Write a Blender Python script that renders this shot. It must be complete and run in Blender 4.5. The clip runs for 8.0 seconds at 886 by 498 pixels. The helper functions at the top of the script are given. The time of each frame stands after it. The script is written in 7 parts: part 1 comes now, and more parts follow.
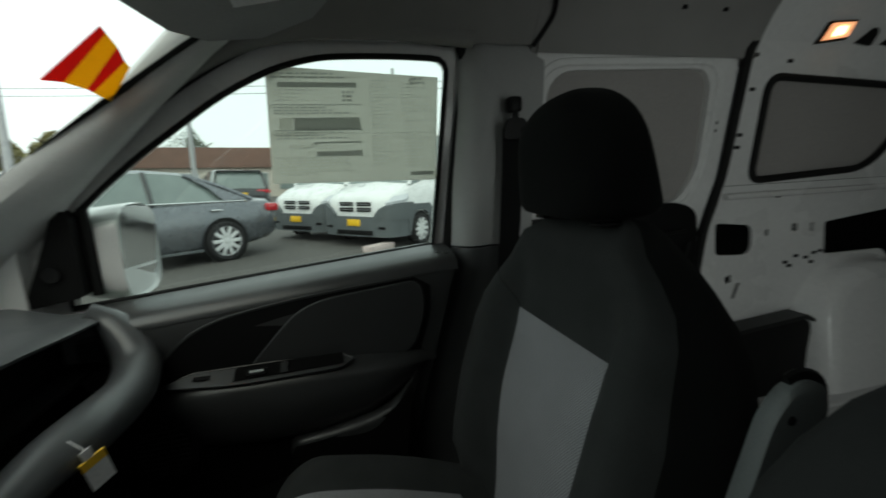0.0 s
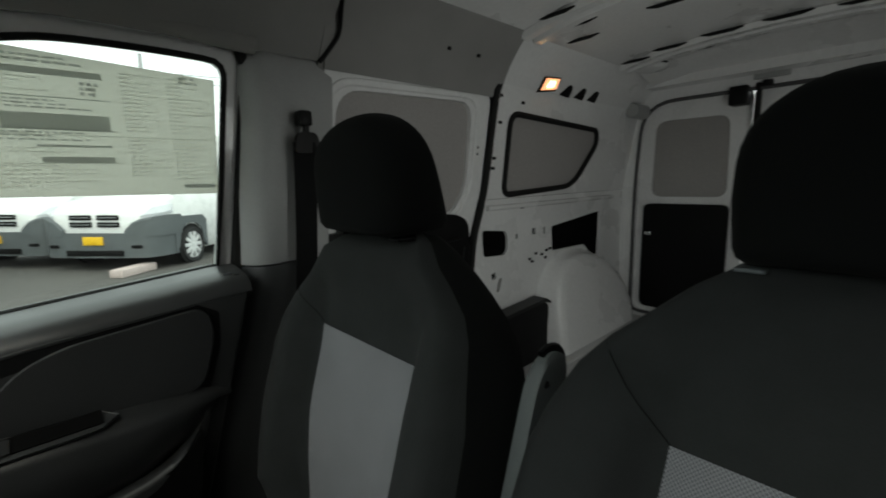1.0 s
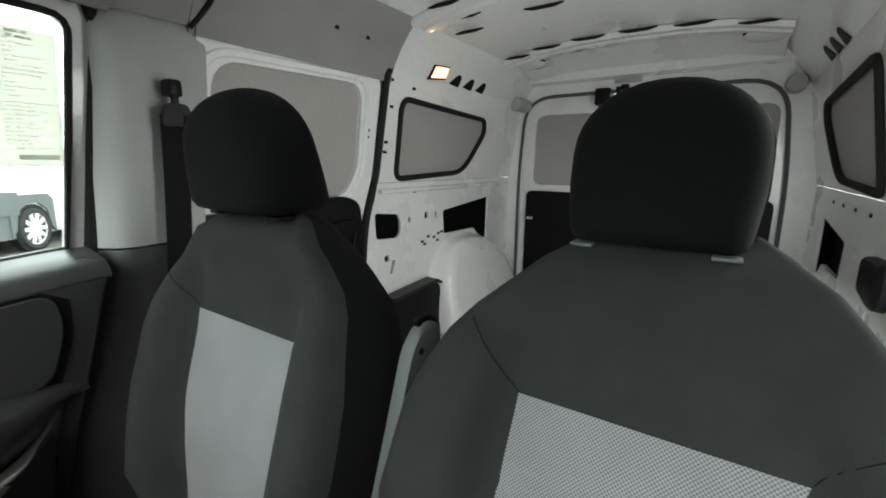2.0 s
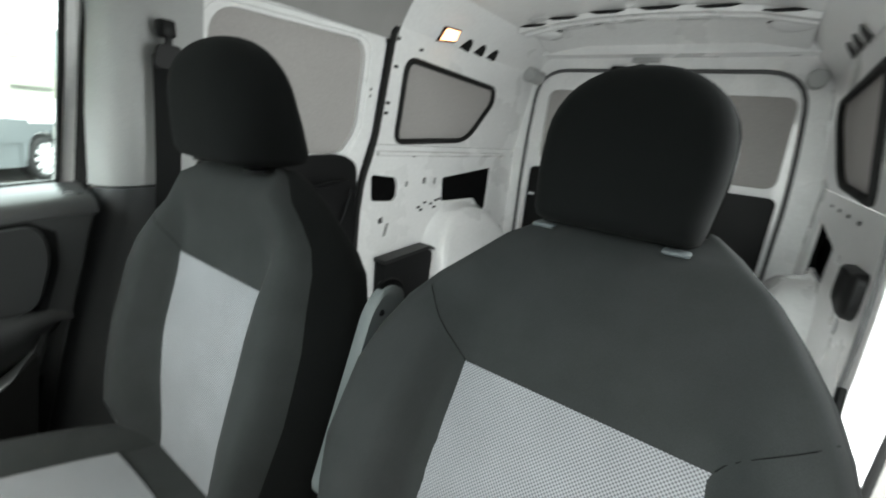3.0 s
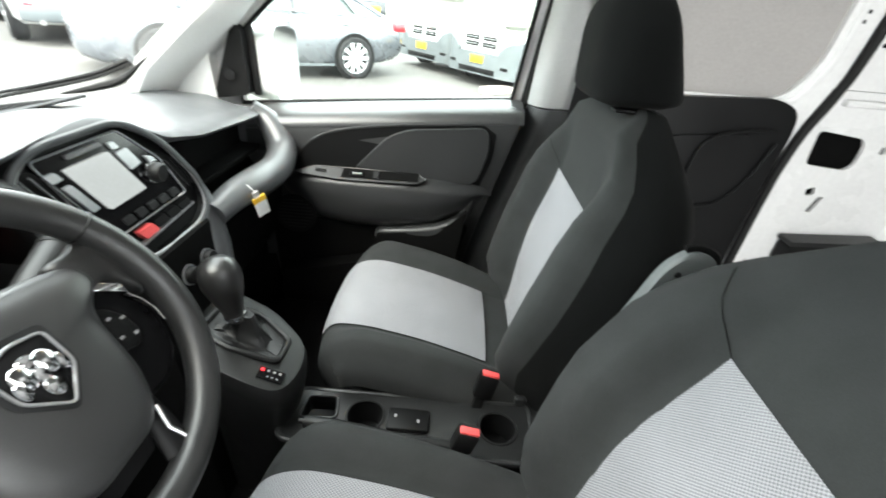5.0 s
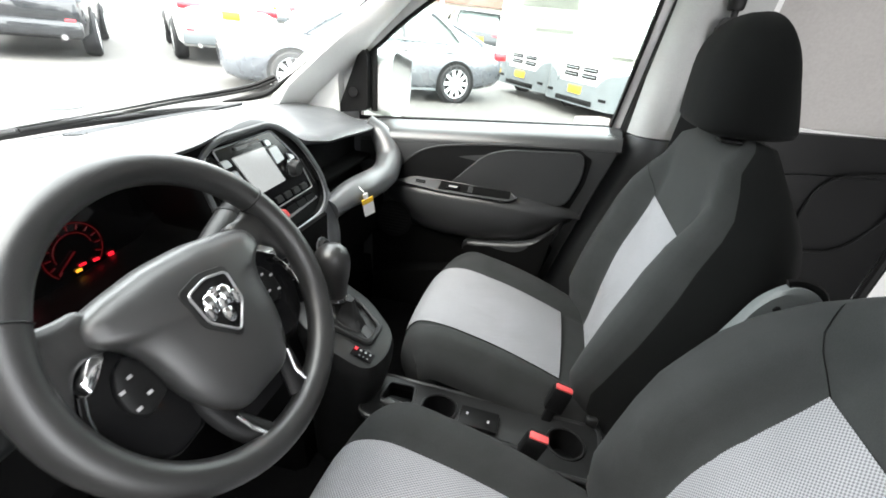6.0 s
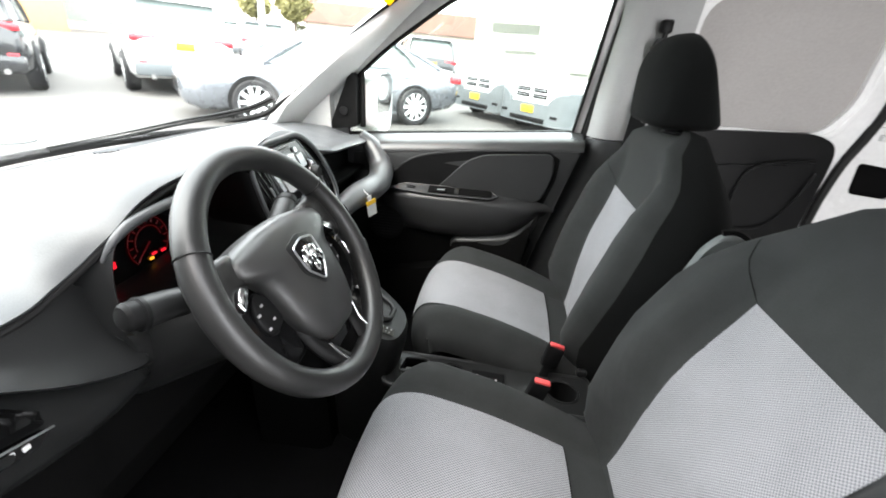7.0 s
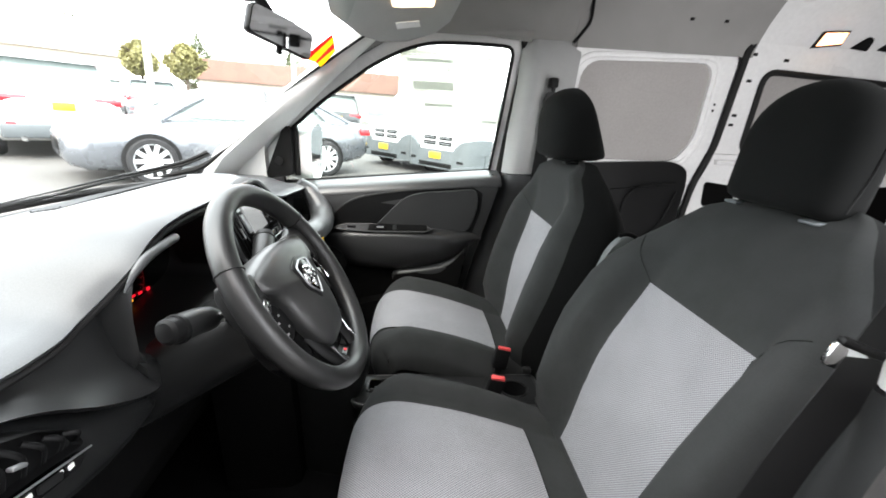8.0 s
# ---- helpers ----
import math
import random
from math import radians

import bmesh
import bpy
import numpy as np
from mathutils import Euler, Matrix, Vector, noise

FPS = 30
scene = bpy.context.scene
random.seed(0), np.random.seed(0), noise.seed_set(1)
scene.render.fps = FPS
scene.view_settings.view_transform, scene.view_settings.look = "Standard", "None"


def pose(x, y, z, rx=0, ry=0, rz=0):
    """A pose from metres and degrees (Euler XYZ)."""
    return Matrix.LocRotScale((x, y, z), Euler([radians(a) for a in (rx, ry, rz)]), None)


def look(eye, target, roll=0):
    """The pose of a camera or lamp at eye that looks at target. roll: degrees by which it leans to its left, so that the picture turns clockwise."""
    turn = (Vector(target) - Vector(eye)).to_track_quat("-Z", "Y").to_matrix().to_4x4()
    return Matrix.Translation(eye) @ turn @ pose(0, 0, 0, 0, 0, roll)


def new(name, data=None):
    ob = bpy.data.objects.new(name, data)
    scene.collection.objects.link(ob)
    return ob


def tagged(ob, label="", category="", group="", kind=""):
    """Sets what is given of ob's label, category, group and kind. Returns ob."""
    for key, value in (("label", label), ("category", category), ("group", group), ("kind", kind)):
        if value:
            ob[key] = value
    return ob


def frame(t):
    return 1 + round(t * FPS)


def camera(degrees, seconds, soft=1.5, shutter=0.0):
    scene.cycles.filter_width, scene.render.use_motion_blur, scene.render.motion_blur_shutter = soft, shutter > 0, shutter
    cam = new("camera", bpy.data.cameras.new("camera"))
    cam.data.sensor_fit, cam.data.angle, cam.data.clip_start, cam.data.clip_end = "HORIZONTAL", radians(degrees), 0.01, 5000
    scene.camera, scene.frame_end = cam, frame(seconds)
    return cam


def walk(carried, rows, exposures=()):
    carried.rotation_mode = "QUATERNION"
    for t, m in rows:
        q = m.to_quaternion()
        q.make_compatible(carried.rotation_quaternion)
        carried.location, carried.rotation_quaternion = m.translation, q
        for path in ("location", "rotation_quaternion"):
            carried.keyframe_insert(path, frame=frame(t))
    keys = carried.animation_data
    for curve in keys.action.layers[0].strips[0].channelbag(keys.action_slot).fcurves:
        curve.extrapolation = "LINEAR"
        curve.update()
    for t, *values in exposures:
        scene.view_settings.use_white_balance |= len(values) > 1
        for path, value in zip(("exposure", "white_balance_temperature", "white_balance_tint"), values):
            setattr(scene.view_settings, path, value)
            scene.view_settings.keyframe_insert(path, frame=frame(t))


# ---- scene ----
cam = camera(92.5, 8.0, soft=1.7, shutter=0.35)
PATH = [
    (0, (-0.47, 0.017, 1.325), (0.019, 1.928, 0.995), -2.7),
    (0.5, (-0.481, 0.036, 1.333), (0.504, 1.749, 1.023), -1.7),
    (1, (-0.495, 0.012, 1.341), (0.837, 1.468, 1.017), -1.6),
    (1.5, (-0.5, -0.017, 1.336), (1.026, 1.225, 0.975), -0.8),
    (1.7, (-0.503, -0.028, 1.335), (1.073, 1.145, 0.963), -0.7),
    (2.8, (-0.49, -0.087, 1.344), (1.186, 0.898, 0.878), 3.7),
    (3, (-0.476, -0.104, 1.346), (1.104, 0.993, 0.797), 5.7),
    (3.5, (-0.446, -0.161, 1.356), (0.777, 1.173, 0.505), 10.6),
    (4, (-0.419, -0.197, 1.37), (0.323, 1.378, 0.386), 8.7),
    (4.5, (-0.385, -0.224, 1.373), (-0.02, 1.428, 0.306), 10.3),
    (5, (-0.374, -0.251, 1.391), (-0.381, 1.482, 0.392), 4.9),
    (5.2, (-0.376, -0.259, 1.394), (-0.525, 1.475, 0.408), 4.5),
    (6.3, (-0.402, -0.378, 1.379), (-0.784, 1.354, 0.459), 5.7),
    (6.5, (-0.411, -0.419, 1.37), (-0.783, 1.315, 0.446), 5.7),
    (7, (-0.454, -0.531, 1.371), (-0.675, 1.277, 0.545), 4.3),
    (7.5, (-0.508, -0.631, 1.372), (-0.522, 1.246, 0.68), 2.4),
    (8, (-0.538, -0.694, 1.363), (-0.387, 1.207, 0.761), 2.8),
]
EXPOSURES = [(0, 0.38, 6650, -1.0), (0.5, 0.58, 6700, 1.8), (1.0, 0.87, 6800, 3.5), (1.5, 1.75, 6800, 4), (3.0, 2.9, 6600, 3.5), (3.5, 3.03, 6600, 5), (4.0, 3.3, 6650, 5.5), (4.5, 3.42, 6650, 5), (5.0, 3.6, 6700, 7.5), (6.5, 3.5, 6700, 12), (8.0, 3.12, 6700, 13)]
walk(cam, [(t, look(eye, target, roll)) for t, eye, target, roll in PATH], EXPOSURES)

# ---- daylight: bright overcast sky and a weak, wide sun ----
world = bpy.data.worlds.new("overcast")
scene.world = world
world.use_nodes = True
wn, wl = world.node_tree.nodes, world.node_tree.links
sky = wn.new("ShaderNodeTexSky")
sky.sky_type, sky.sun_disc = "NISHITA", False
sky.sun_elevation, sky.sun_rotation = radians(48), radians(200)
sky.dust_density = 4.0
cloud = wn.new("ShaderNodeMix")
cloud.data_type = "RGBA"
cloud.inputs[0].default_value = 0.8
wl.new(sky.outputs[0], cloud.inputs[6])
cloud.inputs[7].default_value = (8.6, 9.0, 9.3, 1)
wl.new(cloud.outputs[2], wn["Background"].inputs[0])
wn["Background"].inputs[1].default_value = 0.15
sun = new("sun", bpy.data.lights.new("sun", "SUN"))
sun.data.energy, sun.data.angle, sun.data.color = 0.85, radians(80), (1.0, 0.97, 0.93)
sun.matrix_world = look((-3, -4, 6), (0, 0, 0))

# the sky's light through the open doorways on the driver's side
for place, aim, w, h, power in (((0.42, -0.44, 1.1), (1.55, 0.8, 0.95), 0.56, 1.1, 2.8),):
    door_sky = new("doorway_skylight", bpy.data.lights.new("doorway_skylight", "AREA"))
    door_sky.data.shape, door_sky.data.size, door_sky.data.size_y, door_sky.data.energy, door_sky.data.color = "RECTANGLE", w, h, power, (0.95, 0.98, 1.0)
    door_sky.matrix_world = look(place, aim)


# ---- materials ----
def mat(name, base, rough=0.5, metal=0.0, var=0.12, scale=6.0, fine=180.0, bump=0.08, dist=0.002, emit=None, power=0.0,
        coat=0.0, sheen=0.0, spec=0.5):
    m = bpy.data.materials.new(name)
    m.use_nodes = True
    n, l = m.node_tree.nodes, m.node_tree.links
    p = n["Principled BSDF"]
    p.inputs["Roughness"].default_value, p.inputs["Metallic"].default_value = rough, metal
    p.inputs["Specular IOR Level"].default_value = spec
    p.inputs["Coat Weight"].default_value, p.inputs["Sheen Weight"].default_value = coat, sheen
    tc = n.new("ShaderNodeTexCoord")
    big, small = n.new("ShaderNodeTexNoise"), n.new("ShaderNodeTexNoise")
    for node, sc, det in ((big, scale, 5), (small, fine, 2)):
        node.inputs["Scale"].default_value, node.inputs["Detail"].default_value = sc, det
        l.new(tc.outputs["Object"], node.inputs["Vector"])
    add = n.new("ShaderNodeMath")
    add.operation = "ADD"
    l.new(big.outputs[0], add.inputs[0])
    l.new(small.outputs[0], add.inputs[1])
    ramp = n.new("ShaderNodeMapRange")
    ramp.inputs["From Min"].default_value, ramp.inputs["From Max"].default_value = 0.7, 1.3
    ramp.inputs["To Min"].default_value, ramp.inputs["To Max"].default_value = 1 - var, 1 + var
    l.new(add.outputs[0], ramp.inputs[0])
    tint = n.new("ShaderNodeVectorMath")
    tint.operation = "SCALE"
    tint.inputs[0].default_value = base
    l.new(ramp.outputs[0], tint.inputs["Scale"])
    l.new(tint.outputs[0], p.inputs["Base Color"])
    rr = n.new("ShaderNodeMapRange")
    rr.inputs["From Min"].default_value, rr.inputs["From Max"].default_value = 0.3, 0.7
    rr.inputs["To Min"].default_value, rr.inputs["To Max"].default_value = max(0.0, rough - 0.07), min(1.0, rough + 0.07)
    l.new(big.outputs[0], rr.inputs[0])
    l.new(rr.outputs[0], p.inputs["Roughness"])
    if bump:
        b = n.new("ShaderNodeBump")
        b.inputs["Strength"].default_value, b.inputs["Distance"].default_value = bump, dist
        l.new(small.outputs[0], b.inputs["Height"])
        l.new(b.outputs[0], p.inputs["Normal"])
    if emit:
        p.inputs["Emission Color"].default_value, p.inputs["Emission Strength"].default_value = (*emit, 1), power
    return m


def weave(name, dark, light, rough, pitch):
    """Two-tone woven cloth: a fine diagonal grid of pale threads over dark ones."""
    m = mat(name, light, rough, bump=0.0, sheen=0.05, spec=0.2)
    n, l = m.node_tree.nodes, m.node_tree.links
    p = n["Principled BSDF"]
    tc = n.new("ShaderNodeTexCoord")
    waves = []
    for way in ((0.9, 1.0, 0.6), (0.9, -1.0, 0.6)):
        dot, w = n.new("ShaderNodeVectorMath"), n.new("ShaderNodeMath")
        dot.operation, dot.inputs[1].default_value = "DOT_PRODUCT", [c * 2 * math.pi / pitch for c in way]
        l.new(tc.outputs["Object"], dot.inputs[0])
        w.operation = "SINE"
        l.new(dot.outputs["Value"], w.inputs[0])
        waves.append(w)
    mul = n.new("ShaderNodeMath")
    mul.operation = "ADD"
    l.new(waves[0].outputs[0], mul.inputs[0])
    l.new(waves[1].outputs[0], mul.inputs[1])
    fac = n.new("ShaderNodeMapRange")
    fac.inputs["From Min"].default_value, fac.inputs["From Max"].default_value = -1.1, 0.7
    l.new(mul.outputs[0], fac.inputs[0])
    big = n.new("ShaderNodeTexNoise")
    big.inputs["Scale"].default_value = 9
    l.new(tc.outputs["Object"], big.inputs["Vector"])
    mix = n.new("ShaderNodeMix")
    mix.data_type = "RGBA"
    mix.inputs[6].default_value, mix.inputs[7].default_value = (*dark, 1), (*light, 1)
    l.new(fac.outputs[0], mix.inputs[0])
    sc = n.new("ShaderNodeMapRange")
    sc.inputs["From Min"].default_value, sc.inputs["From Max"].default_value = 0.3, 0.7
    sc.inputs["To Min"].default_value, sc.inputs["To Max"].default_value = 0.93, 1.05
    l.new(big.outputs[0], sc.inputs[0])
    out = n.new("ShaderNodeVectorMath")
    out.operation = "SCALE"
    l.new(mix.outputs[2], out.inputs[0])
    l.new(sc.outputs[0], out.inputs["Scale"])
    l.new(out.outputs[0], p.inputs["Base Color"])
    b = n.new("ShaderNodeBump")
    b.inputs["Strength"].default_value, b.inputs["Distance"].default_value = 0.4, 0.0006
    l.new(fac.outputs[0], b.inputs["Height"])
    l.new(b.outputs[0], p.inputs["Normal"])
    return m


def glass(name, tint, gloss=0.05):
    m = bpy.data.materials.new(name)
    m.use_nodes = True
    n, l = m.node_tree.nodes, m.node_tree.links
    n.remove(n["Principled BSDF"])
    clear, shine, mix = n.new("ShaderNodeBsdfTransparent"), n.new("ShaderNodeBsdfGlossy"), n.new("ShaderNodeMixShader")
    clear.inputs[0].default_value = (*tint, 1)
    shine.inputs["Roughness"].default_value = 0.02
    mix.inputs[0].default_value = gloss
    l.new(clear.outputs[0], mix.inputs[1])
    l.new(shine.outputs[0], mix.inputs[2])
    l.new(mix.outputs[0], n["Material Output"].inputs[0])
    return m


CLOTH = mat("charcoal_cloth", (0.0275, 0.029, 0.029), 0.95, var=0.16, scale=14, fine=900, bump=0.35, dist=0.0006, sheen=0.02, spec=0.06)
HEADCLOTH = mat("black_headrest_cloth", (0.007, 0.0074, 0.0074), 0.95, var=0.16, scale=14, fine=900, bump=0.35, dist=0.0006, sheen=0.02, spec=0.06)
INSERT = weave("grey_weave", (0.105, 0.106, 0.112), (0.27, 0.272, 0.287), 0.9, 0.0052)
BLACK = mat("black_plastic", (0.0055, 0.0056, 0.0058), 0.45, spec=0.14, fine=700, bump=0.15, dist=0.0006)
DARK = mat("dark_grained_plastic", (0.0105, 0.011, 0.0112), 0.42, spec=0.32, fine=650, bump=0.25, dist=0.0008)
DOORTRIM = mat("door_grained_plastic", (0.022, 0.023, 0.0236), 0.38, spec=0.48, fine=650, bump=0.25, dist=0.0008)
PIANO = mat("piano_black", (0.005, 0.005, 0.0053), 0.1, bump=0.0, spec=0.1)
KNEE = mat("dash_dark_plastic", (0.012, 0.0125, 0.0128), 0.4, spec=0.4, fine=650, bump=0.25, dist=0.0008)
HUBPAD = mat("hub_soft_plastic", (0.023, 0.0233, 0.0233), 0.4, spec=0.62, fine=800, bump=0.25, dist=0.0005)
PAD = mat("dash_grained_plastic", (0.066, 0.069, 0.072), 0.37, spec=0.55, fine=500, bump=0.25, dist=0.0008)
# paler than the door pillars' grey: light from the windscreen put into colour
LITPILLAR = mat("pillar_trim_lit", (0.66, 0.665, 0.66), 0.5, fine=500, bump=0.15, dist=0.0006)
GREYTRIM = mat("light_grey_trim", (0.35, 0.355, 0.35), 0.6, fine=500, bump=0.15, dist=0.0006)
LINER = mat("grey_headliner", (0.235, 0.23, 0.225), 0.95, var=0.1, fine=700, bump=0.3, dist=0.0008)
WHITE = mat("white_body_paint", (0.72, 0.72, 0.72), 0.3, var=0.05, scale=3, fine=60, bump=0.03, dist=0.001, coat=0.4)
HARDBOARD = mat("grey_cover_panel", (0.315, 0.300, 0.291), 0.7, var=0.07, scale=4, fine=120, bump=0.06)
RUBBER = mat("black_rubber", (0.01, 0.01, 0.01), 0.7, spec=0.2, bump=0.1)
SEALGREY = mat("grey_rubber_seal", (0.09, 0.09, 0.092), 0.7, spec=0.2, bump=0.1)
LEATHER = mat("dark_leather", (0.0105, 0.0107, 0.0107), 0.38, spec=0.62, fine=800, bump=0.3, dist=0.0006)
SHINY = mat("gloss_black", (0.006, 0.006, 0.0064), 0.12, bump=0.0, spec=0.25)
# paler copy of the door plastic for edges that catch window light
LITTRIM = mat("door_plastic_lit", (0.036, 0.037, 0.038), 0.33, spec=0.55, fine=500, bump=0.25, dist=0.0008)
CHROME = mat("chrome", (0.75, 0.76, 0.77), 0.12, metal=1.0, var=0.04, bump=0.0)
SATIN = mat("satin_silver", (0.45, 0.46, 0.47), 0.35, metal=0.8, var=0.05, bump=0.02)
# weak emission stands in for the sky reflected in the display
SCREEN = mat("display_glass", (0.05, 0.055, 0.06), 0.12, bump=0.0, coat=1.0, emit=(0.75, 0.8, 0.8), power=0.065)
RED = mat("red_plastic", (0.62, 0.075, 0.075), 0.45, bump=0.03)
GLOW = mat("red_gauge_light", (0.05, 0.0, 0.0), 0.5, bump=0.0, emit=(1.0, 0.014, 0.03), power=0.15)
AMBERGLOW = mat("amber_gauge_light", (0.05, 0.03, 0.0), 0.5, bump=0.0, emit=(1.0, 0.4, 0.03), power=0.16)
DIMGLOW = mat("dim_red_dial", (0.03, 0.0, 0.0), 0.5, bump=0.0, emit=(1.0, 0.012, 0.02), power=0.006)
LAMP = mat("warm_dome_lamp", (0.9, 0.8, 0.6), 0.4, bump=0.0, emit=(1.0, 0.37, 0.16), power=0.75)
HOTLAMP = mat("hot_bulb", (0.9, 0.85, 0.7), 0.4, bump=0.0, emit=(1.0, 0.72, 0.36), power=3.0)
DOMELENS = mat("dome_lens", (0.8, 0.72, 0.6), 0.3, bump=0.0, emit=(1.0, 0.75, 0.45), power=0.35)
def translucent(m, share):
    n, l = m.node_tree.nodes, m.node_tree.links
    t, mix = n.new("ShaderNodeBsdfTranslucent"), n.new("ShaderNodeMixShader")
    t.inputs[0].default_value = (0.85, 0.85, 0.79, 1)
    mix.inputs[0].default_value = share
    l.new(n["Principled BSDF"].outputs[0], mix.inputs[1])
    l.new(t.outputs[0], mix.inputs[2])
    l.new(mix.outputs[0], n["Material Output"].inputs[0])
    return m


PAPER = mat("window_sticker_paper", (0.66, 0.66, 0.61), 0.85, var=0.05, bump=0.0)
translucent(PAPER, 0.75)
INK = mat("grey_print", (0.16, 0.17, 0.16), 0.85, bump=0.0)
INKPALE = mat("pale_print", (0.40, 0.42, 0.38), 0.85, bump=0.0)
translucent(INK, 0.74).node_tree.nodes["Translucent BSDF"].inputs[0].default_value = (0.8, 0.81, 0.8, 1)
translucent(INKPALE, 0.93).node_tree.nodes["Translucent BSDF"].inputs[0].default_value = (0.9, 0.9, 0.88, 1)
REDFILM = mat("red_film", (0.55, 0.02, 0.02), 0.5, bump=0.0)
YELLOWFILM = mat("yellow_sticker_film", (0.85, 0.52, 0.02), 0.5, bump=0.0)
YELLOW = mat("yellow_film", (0.85, 0.52, 0.02), 0.5, bump=0.0)
for film, tone in ((REDFILM, (0.8, 0.04, 0.03, 1)), (YELLOWFILM, (0.95, 0.6, 0.03, 1))):
    translucent(film, 0.6).node_tree.nodes["Translucent BSDF"].inputs[0].default_value = tone
WHITEMARK = mat("white_mark", (0.8, 0.8, 0.8), 0.5, bump=0.0)
DIMMARK = mat("grey_legend", (0.3, 0.3, 0.3), 0.5, bump=0.0)
GLASS = glass("clear_glass", (0.84, 0.88, 0.86))
TINTED = mat("vehicle_glass", (0.19, 0.23, 0.22), 0.06, bump=0.0, coat=0.6)
MIRROR = mat("mirror_glass", (0.85, 0.87, 0.88), 0.02, metal=1.0, var=0.0, bump=0.0)
COLLAR = mat("grey_collar_plastic", (0.10, 0.103, 0.106), 0.35, spec=0.4, bump=0.05)
# near black, almost no gloss: shade of footwell, recesses and cavities as colour
SHADEBLACK = mat("shaded_black_plastic", (0.004, 0.004, 0.004), 0.8, spec=0.03, bump=0.1)
CARPET = mat("black_carpet", (0.006, 0.006, 0.0062), 1.0, spec=0.0, var=0.3, fine=500, bump=0.6, dist=0.002)
STEELFLOOR = mat("painted_steel_floor", (0.55, 0.55, 0.55), 0.4, var=0.1, bump=0.05)
ASPHALT = mat("asphalt", (0.086, 0.082, 0.077), 0.85, var=0.25, scale=0.6, fine=60, bump=0.4, dist=0.006)
TYRE = mat("tyre_rubber", (0.016, 0.016, 0.017), 0.8, bump=0.2)
ALLOY = mat("wheel_alloy", (0.72, 0.73, 0.74), 0.35, metal=0.25, var=0.05, bump=0.0)
GREYPAINT = mat("grey_metallic_paint", (0.16, 0.172, 0.19), 0.28, metal=0.5, var=0.06, bump=0.0, coat=0.7)
WHITEPAINT = mat("white_vehicle_paint", (0.78, 0.79, 0.79), 0.3, var=0.04, bump=0.0, coat=0.7)
BLACKPAINT = mat("black_vehicle_paint", (0.015, 0.016, 0.018), 0.2, var=0.1, bump=0.0, coat=0.8)
BUMPER = mat("grey_bumper_plastic", (0.095, 0.107, 0.113), 0.6, bump=0.1)
TAIL = mat("tail_lamp_red", (0.5, 0.02, 0.03), 0.15, bump=0.0, coat=0.6)
HEADLAMP = mat("headlamp_lens", (0.55, 0.57, 0.6), 0.1, bump=0.0, coat=0.6)
BRICK = mat("brown_fascia", (0.155, 0.09, 0.07), 0.85, var=0.2, scale=0.8, fine=8, bump=0.3, dist=0.02)
STUCCO = mat("pale_stucco", (0.52, 0.48, 0.42), 0.9, var=0.12, scale=0.5, fine=12, bump=0.2, dist=0.01)
ORANGE = mat("orange_sign_panel", (0.6, 0.32, 0.12), 0.7, var=0.1, bump=0.0)
POLE = mat("galvanised_pole", (0.4, 0.41, 0.42), 0.5, metal=0.4)
LEAF = mat("yellow_green_leaves", (0.22, 0.205, 0.085), 0.8, var=0.4, scale=3, fine=40, bump=0.0)
LEAFDARK = mat("green_leaves", (0.06, 0.075, 0.03), 0.8, var=0.4, scale=1.5, fine=20, bump=0.0)
BARK = mat("bark", (0.08, 0.06, 0.045), 0.95, var=0.3, scale=8, fine=60, bump=0.5, dist=0.01)


# ---- mesh helpers ----
def finish(bm, smooth=40):
    bmesh.ops.recalc_face_normals(bm, faces=bm.faces[:])
    for f in bm.faces:
        f.smooth = True
    for e in bm.edges:
        if len(e.link_faces) == 2 and e.calc_face_angle(0) > radians(smooth):
            e.smooth = False
    return bm


def part(name, bm, material, parent=None, label="", smooth=40):
    me = bpy.data.meshes.new(name)
    finish(bm, smooth).to_mesh(me)
    bm.free()
    me.materials.append(material)
    ob = new(name, me)
    if parent:
        ob.parent = parent
        if parent.type == "EMPTY":
            ob.matrix_parent_inverse = Matrix.Translation(-parent.location)
    return tagged(ob, label)


def thing(name, place, label, category, group="", kind=""):
    ob = new(name)
    ob.empty_display_size, ob.location = 0.05, place
    return tagged(ob, label, category, group, kind)


def box(x0, x1, y0, y1, z0, z1, r=0.0, seg=2, bm=None):
    bm = bm or bmesh.new()
    m = Matrix.Translation(((x0 + x1) / 2, (y0 + y1) / 2, (z0 + z1) / 2)) @ Matrix.Diagonal((x1 - x0, y1 - y0, z1 - z0, 1))
    made = bmesh.ops.create_cube(bm, size=1, matrix=m)["verts"]
    if r:
        edges = list({e for v in made for e in v.link_edges})
        bmesh.ops.bevel(bm, geom=edges, offset=r, segments=seg, profile=0.5, affect="EDGES")
    return bm


def moved(bm, m):
    bmesh.ops.transform(bm, matrix=m, verts=bm.verts[:])
    return bm


def loft(rings, closed=True, caps=True, bm=None):
    bm = bm or bmesh.new()
    rows = [[bm.verts.new(p) for p in ring] for ring in rings]
    k = len(rows[0])
    for a, b in zip(rows, rows[1:]):
        for i in range(k if closed else k - 1):
            bm.faces.new((a[i], a[(i + 1) % k], b[(i + 1) % k], b[i]))
    if caps and closed:
        bm.faces.new(rows[0][::-1])
        bm.faces.new(rows[-1])
    return bm


